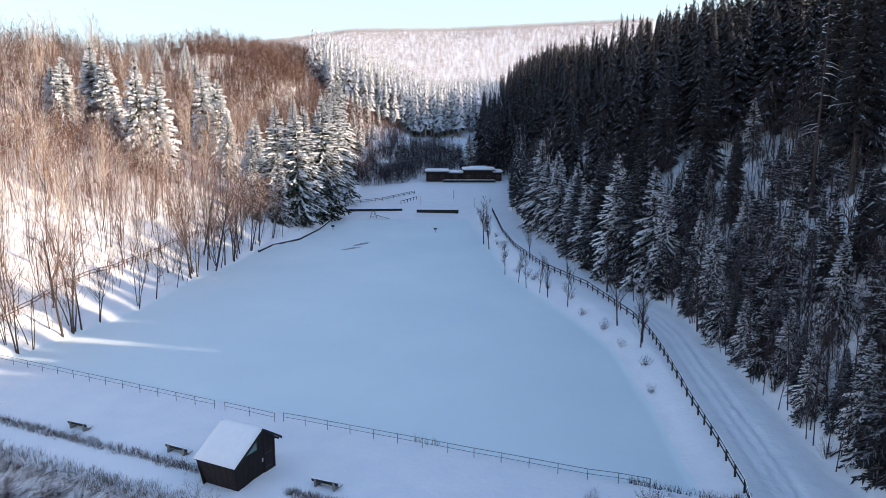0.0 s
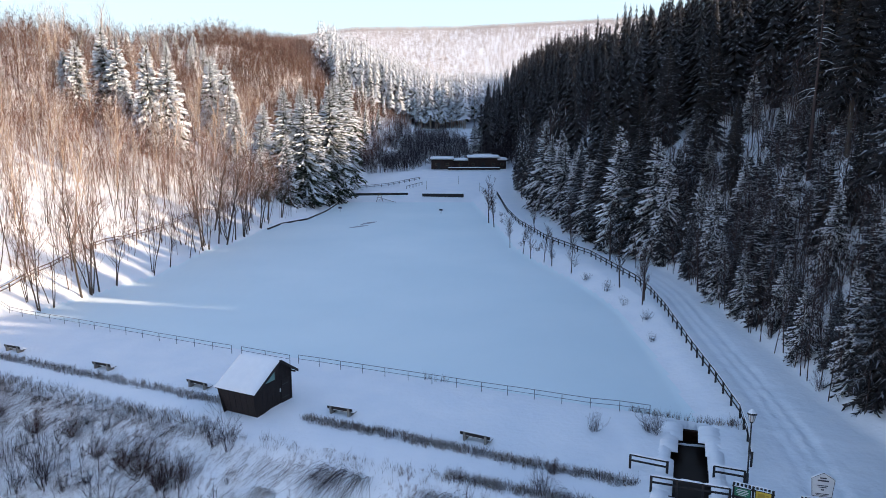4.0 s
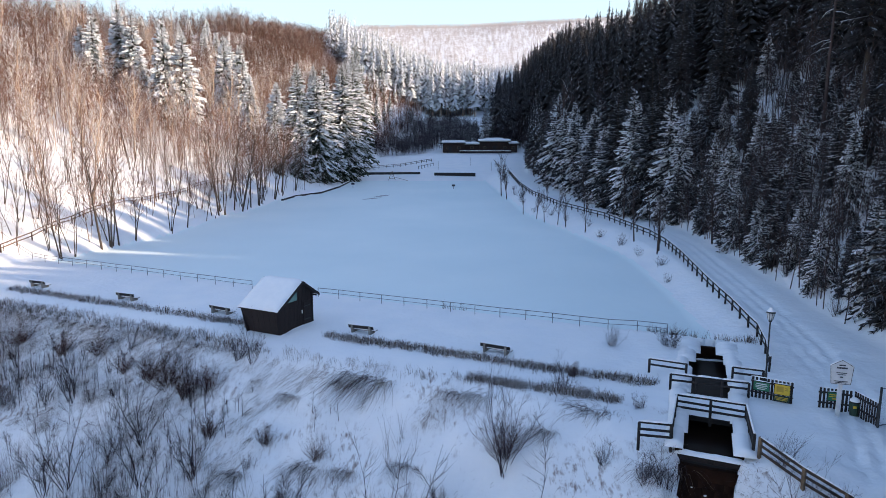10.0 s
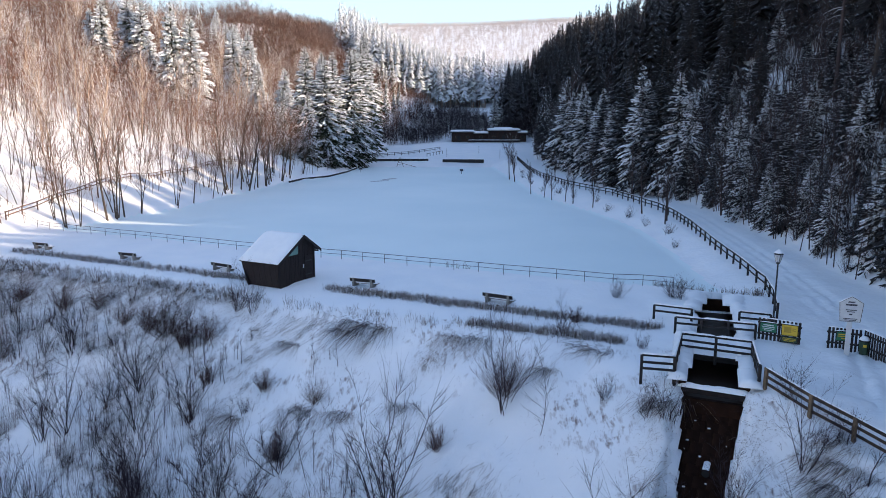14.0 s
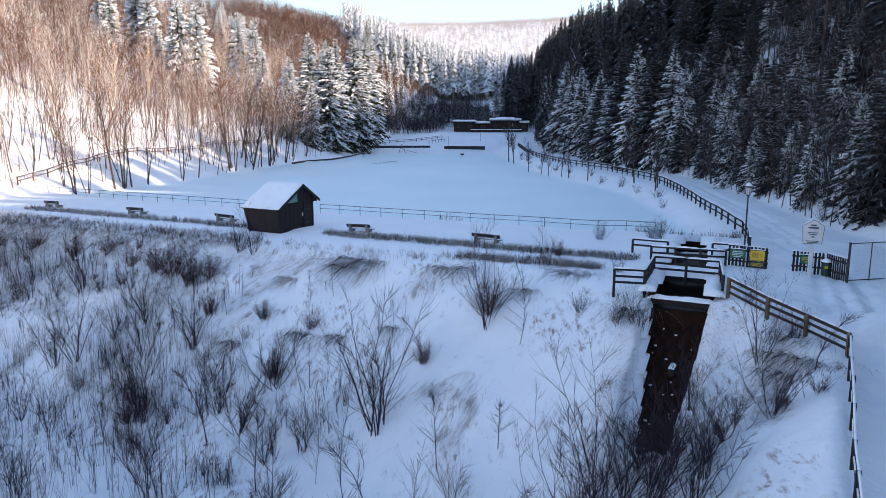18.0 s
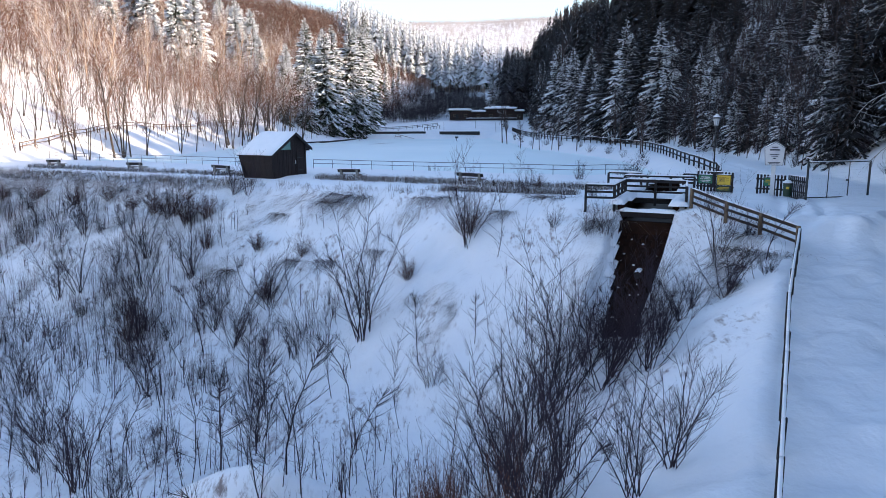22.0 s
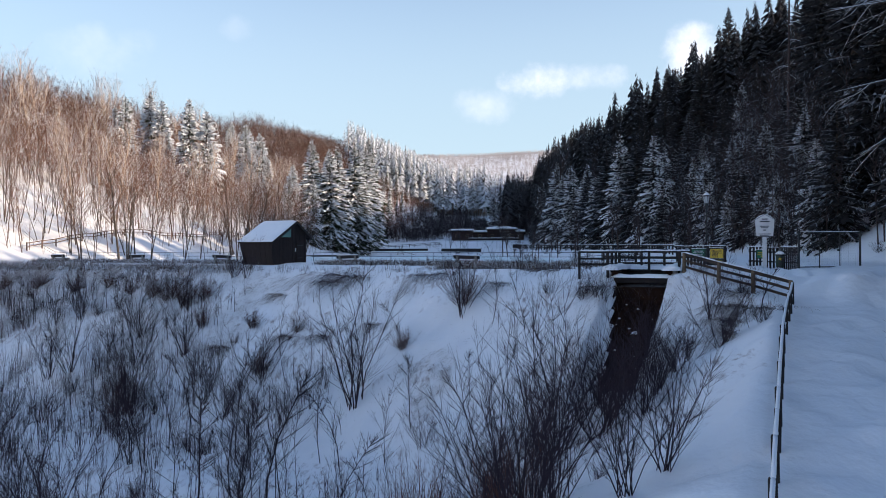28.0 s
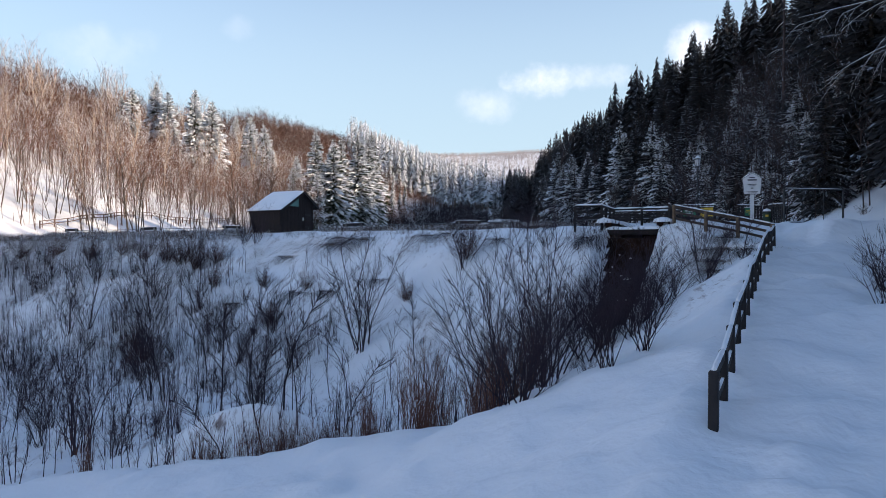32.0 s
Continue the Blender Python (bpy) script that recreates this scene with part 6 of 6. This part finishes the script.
jetty_ladder()
for i, (x, y) in enumerate(((-6, 196), (8.5, 193), (3, 205), (11.5, 190))):
    pl = thing("marker_pole", "slim pale pole standing on the snowy beach", "pole", pose(x, y, hz(x, y)), "poles on the beach")
    part("pole", bm_pole((0, 0, -0.3), (0, 0, 2.4), 0.05, 0.04, 6), CONCRETE, pl)
GREY_ICE = mat("grey_ice", (0.09, 0.12, 0.16), (0.36, 0.44, 0.52), 0.9, 0.4, 0.2)
for cx, cy, dx_, dy_, hw in ((-16.3, 143.0, 1.4, 2.35, 0.75), (-17.8, 138.0, 1.8, 1.9, 0.65)):
    hl, ri = math.hypot(dx_, dy_), random.Random(int(cy))
    ring = []
    for k in range(28):
        a_ = k * math.tau / 28
        along, side_ = math.cos(a_) * ri.uniform(0.85, 1.1), math.sin(a_) * hw / hl * ri.uniform(0.7, 1.2)
        ring.append((cx + dx_ * along - dy_ * side_, cy + dy_ * along + dx_ * side_, -0.47))
    patch = part("open_ice", mesh_from("open_ice", ring, [tuple(range(28))], [GREY_ICE]), None)
    tagged(patch, "bare grey patch of ice in the snow-covered pond", "ice", kind="structure")


WOOD_RED = mat("reddish_brown_cladding", (0.016, 0.007, 0.005), (0.042, 0.018, 0.012), 1.0, 0.8, 0.5, 12, stretch=(4, 4, 0.5))


def bath_house():
    t = thing("bath_house", "long dark wooden bathing pavilion with thick snow on its flat roofs", "pavilion")
    y = 236.5
    for x0, x1, h, yo, dep in ((-5.5, 1.6, 3.0, 0, 6), (1.62, 6.7, 2.5, 1.2, 5), (6.72, 16.6, 3.5, 0.4, 7), (16.62, 19.2, 2.7, 1.0, 6)):
        z = 4.3
        cx, w = (x0 + x1) / 2, x1 - x0
        part("wall", bm_box((cx, y + yo + dep / 2, z + h / 2), (w, dep, h), None, 0.02), WOOD_RED, t)
        n = int(w / 0.6)
        for i in range(n):
            part("batten", bm_box((x0 + w * (i + 0.5) / n, y + yo - 0.02, z + h * 0.45), (0.07, 0.05, h * 0.86)), WOOD_RAIL, t)
        roof = part("roof", bm_box((cx, y + yo + dep / 2 - 0.3, z + h + 0.08), (w + (0.9 if h > 2.6 else 0.1), dep + 1.2, 0.16), None, 0.02), WOOD_RAIL, t)
        bm = bm_box((cx, y + yo + dep / 2 - 0.3, z + h + 0.52), (w + (0.9 if h > 2.6 else 0.1), dep + 1.2, 0.72), None, 0.3)
        part("roof_snow", bm, SNOW_CAP, t, "thick snow on the roof")
        for i in range(max(1, int(w / 3.2))):
            wx = x0 + w * (i + 0.5) / max(1, int(w / 3.2))
            win = part("window", bm_box((wx, y + yo - 0.03, z + 1.55), (1.1, 0.08, 0.8), None, 0.01), WOOD_TAN, t, "window in a pale frame")
            part("pane", bm_box((wx, y + yo - 0.075, z + 1.55), (0.92, 0.02, 0.62)), BLACK, win)
    part("ridge_block", bm_box((11.6, y + 4.5, 8.75), (6.2, 3.4, 0.6), None, 0.2), SNOW_CAP, t, "raised snow-covered roof part")
    part("chimney", bm_pole((10.2, y + 4, 8.2), (10.2, y + 4, 9.9), 0.16, 0.16, 8), DARK_METAL, t)
    part("door", bm_box((11.6, y + 0.36, 5.35), (1.1, 0.08, 2.05), None, 0.01), BLACK, t)
    part("door", bm_box((-3.0, y - 0.04, 5.3), (1.0, 0.08, 2.0), None, 0.01), BLACK, t)
    part("terrace_wall", bm_box((8.5, y - 2.2, 4.55), (17, 0.3, 0.7), None, 0.03), WOOD_DARK, t)
    part("terrace_snow", snow_strip((0, y - 2.2, 4.9), (17, y - 2.2, 4.9), 0.5, 0.2, 4), None, t)


bath_house()


# ---- hedges, tufts and shrubs on the dam ----
def tufts(name, label, places, seed, hmin, hmax, mats, per=10, spread_=0.35, wind=(0, 0), wid=0.012, rise=1.0):
    """Many thin stalks at the places, joined."""
    r = np.random.default_rng(seed)
    xy = np.repeat(np.array(places), per, 0)
    n = len(xy)
    xy = xy + r.normal(0, spread_ * 0.4, (n, 2))
    z0 = height(xy[:, 0], xy[:, 1]) - 0.08
    h = r.uniform(hmin, hmax, n)
    a = r.uniform(0, 6.28, n)
    b = np.stack([xy[:, 0], xy[:, 1], z0], 1)
    d = np.stack([r.normal(0, spread_, n) + wind[0], r.normal(0, spread_, n) + wind[1], np.full(n, rise) + 0.25 * r.random(n)], 1)
    mid = b + d * (h * 0.55)[:, None]
    tip = mid + (d + np.stack([wind[0] + r.normal(0, 0.15, n), wind[1] + r.normal(0, 0.15, n), np.full(n, -0.25)], 1)) * (h * 0.45)[:, None]
    w = np.stack([np.cos(a), np.sin(a), np.zeros(n)], 1) * wid
    tris = np.concatenate([np.stack([b - w, b + w, mid + w * 0.7], 1), np.stack([b - w, mid + w * 0.7, mid - w * 0.7], 1), np.stack([mid - w * 0.7, mid + w * 0.7, tip], 1)])
    ob = part(name, tri_mesh(name, tris, np.tile(r.integers(0, len(mats), n), 3), mats), None)
    return tagged(ob, label, "dry plants", kind="stuff")


rp = np.random.default_rng(77)


def row(u0, u1, v, dv, n):
    u = rp.uniform(u0, u1, n)
    vv = v + rp.normal(0, dv, n)
    return np.stack(on_crest(u, vv), 1)


tufts("upper_hedge", "clipped dry hedge along the benches on the dam crest", np.concatenate([row(-46, -15.5, 1.6, 0.22, 800), row(-12.2, 10.4, 1.6, 0.2, 1000)]), 1, 0.24, 0.52, [SHRUB, STRAW, SHRUB, BOUGH_SNOW], 12, 0.25, wid=0.008)
tufts("lower_hedge", "ragged dry hedge along the lower edge of the dam path", np.concatenate([row(-50, -17, 5.0, 0.4, 900), row(-17, 0, 5.1, 0.35, 90), row(0, 9, 4.75, 0.22, 420)]), 2, 0.22, 0.6, [SHRUB, STRAW, SHRUB, BOUGH_SNOW], 12, 0.32, wid=0.008)
tufts("pond_reeds", "dry reeds along the pond edge", np.concatenate([row(8, 15.5, -9.2, 0.3, 120), row(-8, -6, -9, 0.3, 14)]), 3, 0.3, 0.8, [STRAW, SHRUB], 4, 0.2)
face = [on_crest(u, v) for u, v in zip(-15 - 46 * rp.random(2900) ** 0.75, 5 + 8 * rp.random(2900) ** 2.0)]
tufts("brown_dam_growth", "matted brown growth on the upper dam face", face, 4, 0.3, 0.8, [RUST, SHRUB_RED, RUST, SHRUB], 12, 0.5, (-0.35, -0.75), wid=0.011, rise=-0.15)

streak = [(11.6 + 3.6 * q + 0.35 * math.sin(9 * q + k), 17.6 + 6.2 * q + 0.8 * k) for k in range(3) for q in rp.random(26)]
tufts("combed_grass", "combed brown grass on the bank between chute and fence", streak, 8, 0.4, 1.0, [SHRUB, SHRUB_RED, STRAW], 9, 0.25, (-0.8, -0.3), 0.008, -0.1)

sides = [on_crest(u_, v_) for u_, v_ in zip(np.where(rp.random(260) < 0.62, rp.normal(12.05, 0.45, 260), rp.normal(16.0, 0.4, 260)), 8.8 + 8 * rp.random(260))]
tufts("chute_edge_grass", "dry grass and twigs hanging over the edges of the chute", sides, 10, 0.3, 0.9, [SHRUB, STRAW, SHRUB_RED], 9, 0.5, (-0.2, -0.4), 0.007, 0.1)
pu, pv = rp.uniform(-42, 6, 5200), rp.uniform(5.6, 19, 5200)
px_, py_ = on_crest(pu, pv)
keep = (vnoise(px_ * 0.38, py_ * 0.38, 41) * 0.7 + vnoise(px_ * 1.1, py_ * 1.1, 43) * 0.3) > np.interp(pu, [-42, -14, -6, 6], [0.52, 0.54, 0.60, 0.70])
tufts("matted_patches", "dark matted patches of dry grass showing through the snow", np.stack([px_, py_], 1)[keep], 6, 0.3, 0.85, [SHRUB, STRAW, SHRUB, SHRUB_RED], 11, 0.3, (-0.35, -0.8), 0.009, -0.25)
gu, gv2 = rp.uniform(-12, 10, 420), 5.5 + 12 * rp.random(420) ** 1.3
gx2, gy2 = on_crest(gu, gv2)
far_off = np.abs((gx2 - CH_B[0]) * AX + (gy2 - CH_B[1]) * AY) > 1.9
tufts("snow_sprigs", "small dark sprigs of dry grass poking out of the snow", np.stack([gx2, gy2], 1)[far_off], 9, 0.12, 0.42, [SHRUB, SHRUB_RED], 5, 0.45, (-0.4, -0.7), 0.008, -0.1)
wu, wv_ = rp.uniform(-44, -1, 2600), rp.uniform(9, 30, 2600)
wx, wy = on_crest(wu, wv_)
keep = (vnoise(wx * 0.3, wy * 0.3, 51) > 0.54) & (wy > 8)
tufts("whip_thicket", "thin upright leafless whips standing in the snow of the dam face", np.stack([wx, wy], 1)[keep], 7, 0.7, 2.9, [SHRUB, SHRUB, SHRUB_RED], 5, 0.16, wid=0.007)
su, sv = -46 * rp.random(1300) ** 0.75, 8 + 23 * rp.random(1300)
sx, sy = on_crest(su, sv)
keep = (vnoise(sx * 0.25, sy * 0.25, 53) > np.interp(su, [-40, -12, 0], [0.38, 0.46, 0.62])) & (sy > 8)
brushwood("dam_scrub", "fine dark leafless scrub scattered over the snowy dam face", np.stack([sx, sy], 1)[keep], 54, 0.7, 2.8, [SHRUB, SHRUB, SHRUB_RED], twigs=18, wide=0.9, frost=0.3, stem=0.022, thin=0.011)
nx2, ny2 = rp.uniform(-15, 4.5, 330), rp.uniform(5.5, 17, 330)
keep = vnoise(nx2 * 0.35, ny2 * 0.35, 57) > 0.36
brushwood("foot_scrub", "dense dark whips and scrub at the foot of the dam", np.stack([nx2, ny2], 1)[keep], 58, 1.2, 3.8, [SHRUB, SHRUB, SHRUB_RED], twigs=15, wide=0.6, frost=0.25, stem=0.02, thin=0.008)
sr = random.Random(31)


def grass_clump(seed, size):
    """A flattened, combed fan of long dark grass hanging down the slope."""
    t, r = Tubes(), random.Random(seed)
    for i in range(150):
        o = Vector((r.gauss(0, 0.62) * size, r.gauss(0, 0.34) * size, -0.05))
        reach, h = r.uniform(0.35, 1.7) * size, r.uniform(0.05, 0.34) * size
        fan = 0.75 * o.x / size + r.uniform(-0.8, 0.35)
        d = Vector((fan - 0.55, -0.8, 0)).normalized()
        pts = []
        for k in range(6):
            q = k / 5
            pts.append(o + d * reach * q ** 1.15 + Vector((0.07 * math.sin(3 * q + i), 0, h * math.sin(min(1, q * 1.35) * math.pi) * 1.1 - 0.58 * reach * q ** 1.2)))
        t.tube(pts, [0.007, 0.007, 0.006, 0.005, 0.004, 0.002], 0 if r.random() < 0.8 else 1, 3)
    return t.mesh("stalks", [SHRUB, STRAW])


def shrub_mesh(seed, h, stems, spread_=0.4, twigs=5, r0=0.018, mats=None, wide=0.0):
    t, r = Tubes(), random.Random(seed)
    for s in range(stems):
        a, k = r.uniform(0, 6.283), min(abs(r.gauss(0, spread_)), spread_ * 1.6)
        d = Vector((math.cos(a) * k, math.sin(a) * k, 1)).normalized()
        o = Vector((r.gauss(0, 0.16), r.gauss(0, 0.16), -0.25))
        ln = h * r.uniform(0.55, 1.05)
        pts = [o]
        for i in range(4):
            bend = 0.17 + 0.16 * wide
            d = (d + Vector((r.uniform(-bend, bend), r.uniform(-bend, bend), 0.07 + 0.12 * wide * (i > 0)))).normalized()
            pts.append(pts[-1] + d * ln / 4)
        rr = r0 * r.uniform(0.7, 1.3)
        t.tube(pts, [rr, rr * 0.85, rr * 0.65, rr * 0.42, rr * 0.15], 0, 4)
        for i in range(twigs):
            q = r.uniform(0.18, 0.92)
            j = min(3, int(q * 4))
            p = pts[j].lerp(pts[j + 1], q * 4 - j)
            b = r.uniform(0, 6.283)
            td = (d * (1.0 - 0.45 * wide) + Vector((math.cos(b), math.sin(b), 0.15)) * r.uniform(0.3, 0.75 + 0.3 * wide)).normalized()
            tl = ln * r.uniform(0.18 - 0.08 * wide, 0.46) * (1.15 - q * 0.7)
            m = p + td * tl * 0.5
            e = m + (td + Vector((r.uniform(-0.2, 0.2), r.uniform(-0.2, 0.2), 0.25))).normalized() * tl * 0.5
            t.tube([p, m, e], [rr * 0.4, rr * 0.27, 0.0015], 0, 3)
            for k2 in range(3):
                b2 = r.uniform(0, 6.283)
                o2 = p.lerp(m, r.uniform(0.4, 1.0))
                e2 = o2 + (td + Vector((math.cos(b2), math.sin(b2), 0.3)) * 0.5).normalized() * tl * r.uniform(0.3, 0.5)
                t.tube([o2, e2], [rr * 0.22, 0.0015], 0, 3)
    return t.mesh("stems", mats or [SHRUB])


def shrub_kind(label, seed, h, stems, group, mats=None, **kw):
    s = thing("shrub", label, "shrub", group=group)
    part("branchwork", shrub_mesh(seed, h, stems, mats=mats, **kw), None, s)
    return s


TALL = [shrub_kind("tall leafless willow shrub with dark stems in the snow", 200 + i, h, n, "shrubs on the dam face", spread_=sp * 0.9, twigs=15, r0=0.025, wide=0.7) for i, (h, n, sp) in enumerate(((7.4, 14, 0.36), (6.0, 14, 0.48), (7.8, 10, 0.30), (5.4, 14, 0.60)))]
LOWS = [shrub_kind("low twiggy leafless shrub half buried in snow", 220 + i, h, n, "low shrubs on the dam face", spread_=sp * 1.3, r0=0.012, twigs=8, wide=1.0) for i, (h, n, sp) in enumerate(((2.2, 20, 0.6), (1.7, 20, 0.8), (2.8, 18, 0.5)))]
REDS = [shrub_kind("upright reddish-brown shoots along the bank", 240 + i, h, n, "reddish shoots on the bank", [RUST], spread_=0.14, r0=0.010, twigs=3) for i, (h, n) in enumerate(((2.4, 28), (3.0, 24)))]
DENSE = [shrub_kind("dense twiggy reddish-brown shrub on the upper dam face", 250 + i, h, 46, "twiggy shrubs on the dam face", [SHRUB_RED], spread_=0.75, r0=0.012, twigs=12, wide=1.0) for i, h in enumerate((3.8, 3.1))]
STAKES = [shrub_kind("single slender leafless sapling in the snow", 260 + i, h, 1, "saplings on the dam face", spread_=0.08, r0=0.028, twigs=28, wide=0.8) for i, h in enumerate((5.5, 6.5))]
ps = random.Random(5)
plant(TALL, [(-4.0, 25.3, 1.15), (7.9, 20.5, 0.6), (8.9, 19.8, 0.6), (7.0, 19.2, 0.65), (9.6, 20.9, 0.5), (6.4, 18.2, 0.7), (1.2, 29.0, 0.75), (-10.3, 29.9, 0.8), (-18.2, 30.2, 0.95), (-13.2, 28.8, 0.7), (5.2, 17.2, 0.95), (6.6, 16.0, 0.9), (4.2, 15.4, 0.95), (7.4, 18.4, 0.8), (3.4, 13.2, 0.9), (8.0, 15.0, 0.75), (2.4, 10.6, 0.85), (2.8, 7.2, 0.85), (4.0, 8.2, 0.8), (3.1, 5.0, 0.7), (5.3, 5.2, 0.62), (6.4, 6.0, 0.6), (12.6, 22.0, 0.62), (11.9, 18.5, 0.6), (-16.5, 34.0, 0.8), (-20.5, 36.5, 0.8), (-14.7, 40.9, 0.5), (-15.8, 41.4, 0.42), (-26, 35, 0.8)], ps, 1, 1, 0.05)
plant(STAKES, [(-9.25, 23, 0.9), (0.8, 11.9, 0.9), (-2.2, 28.6, 0.7), (4.1, 32.5, 0.6), (-13, 21, 0.9), (-4.5, 9.5, 1.1), (-7, 16.5, 1.0), (9.9, 22.5, 0.8), (14.1, 20.2, 0.7), (-5.4, 9.9, 1.05), (-4.1, 10.3, 1.1), (-3.6, 9.7, 0.9), (-6.9, 10.8, 1.0), (-8.4, 12.0, 1.1)], ps, 1, 1, 0.05)
plant(DENSE, [(-20.3, 40.6, 1.05), (-18.8, 39.6, 0.9), (-17.2, 39.6, 0.7), (-21.9, 41.3, 0.8), (-27.0, 45.0, 0.6), (-30.5, 46.4, 0.75), (-34.5, 48.0, 0.7), (-16.2, 36.2, 0.6), (-18.6, 29.4, 0.8), (-10.8, 30.6, 0.6), (1.3, 29.7, 0.85), (5.8, 36.2, 0.4), (-24, 42.5, 0.6), (-12.4, 35.0, 0.5), (-9.0, 33.2, 0.45), (-2.0, 28.4, 0.5), (-38.5, 49.5, 0.7)], ps, 1, 1, 0.05)
tk = []
plant(TALL, scatter(ps, 50, (-48, -7), (6, 45), lambda x, y: 10.5 < crest_uv(x, y)[1] < 32 and y > 8, 1.5, tk), ps, 0.4, 0.85, 0.05)
plant(STAKES, scatter(ps, 32, (-34, 5), (6, 32), lambda x, y: 12 < crest_uv(x, y)[1] < 33 and y > 7.5, 1.2, tk), ps, 0.5, 1.0, 0.05)
plant(LOWS, scatter(ps, 40, (-48, 9), (8, 50), lambda x, y: 6.5 < crest_uv(x, y)[1] < 30 and (x < -7 or ps.random() < 0.25), 1.1, tk), ps, 0.5, 1.0, 0.05)
plant(LOWS, [(9.3, 41.8, 0.8), (12.9, 41.5, 1.0), (13.2, 41.0, 0.8), (4.9, 34.0, 0.9), (8.6, 31.5, 0.7), (8.2, 25.5, 0.9), (8.0, 23.6, 0.9), (7.6, 21.6, 1.0), (13.2, 25.0, 0.7), (14.3, 22.4, 0.8), (13.5, 18.5, 0.8), (14.3, 8.8, 1.2), (15.3, 10.6, 1.3), (16.4, 12.2, 1.1), (13.9, 6.6, 0.7)], ps, 1, 1, 0.05)
plant(REDS, scatter(ps, 30, (-6.8, 1.8), (6.0, 9.4), lambda x, y: True, 0.38) + scatter(ps, 12, (-9, 4), (5, 11), lambda x, y: abs(y - 7.4 - 0.15 * x) < 1.8, 0.5), ps, 0.6, 1.1, 0.05)
plant(TALL, [(8.4, 18.6, 0.55), (9.2, 17.6, 0.5), (7.7, 17.4, 0.5), (10.1, 18.4, 0.45), (8.9, 16.6, 0.55), (10.8, 19.3, 0.4)], ps, 1, 1, 0.05)
CLUMPS = []
for i, sz in enumerate((1.3, 1.0)):
    c = thing("grass_clump", "drooping clump of long dark dry grass on the snow slope", "grass clump", group="grass clumps on the dam face")
    part("tuft", grass_clump(300 + i, sz), None, c)
    CLUMPS.append(c)
for i, (x, y, s) in enumerate(((-6.8, 38.0, 1.3), (-5.6, 37.2, 1.1), (-7.6, 37.6, 1.0), (-1.0, 34.8, 0.8), (0.6, 34.2, 0.9), (5.4, 34.6, 1.0), (6.2, 34.0, 0.8), (-11.2, 37.8, 0.8), (-9.2, 33.0, 0.8), (-7.0, 32.2, 0.7), (-3.8, 31.5, 0.6), (3.6, 30.4, 0.7), (14.2, 22.6, 0.8), (13.4, 20.8, 0.9), (12.8, 19.2, 0.7), (-13.5, 33.6, 0.9), (8.4, 26.4, 0.7), (5.9, 31.7, 1.2), (6.6, 31.2, 0.9), (13.9, 21.6, 1.0), (15.0, 20.4, 0.7))):
    m = Matrix.Translation((x, y, hz(x, y))) @ Matrix.Rotation(radians(-24) + ps.uniform(-0.7, 0.5), 4, "Z") @ Matrix.Diagonal((s, s, s * 0.85, 1))
    if i < 2:
        CLUMPS[i].matrix_world = m
    else:
        copy_thing(CLUMPS[i % 2], m).matrix_world = m
shore = [(float(right_shore(y)) + sr.uniform(0.6, 3.0), float(y), sr.uniform(0.5, 1.0)) for y in np.arange(62, 150, 6.4)]
plant(LOWS, shore, ps, 1, 1, 0.05)
foot = [(float(hill_foot(y)) + sr.uniform(0.3, 3.0), float(y), sr.uniform(0.5, 1.1)) for y in np.arange(31, 120, 5.6)]
plant(LOWS, foot, ps, 1, 1, 0.05)
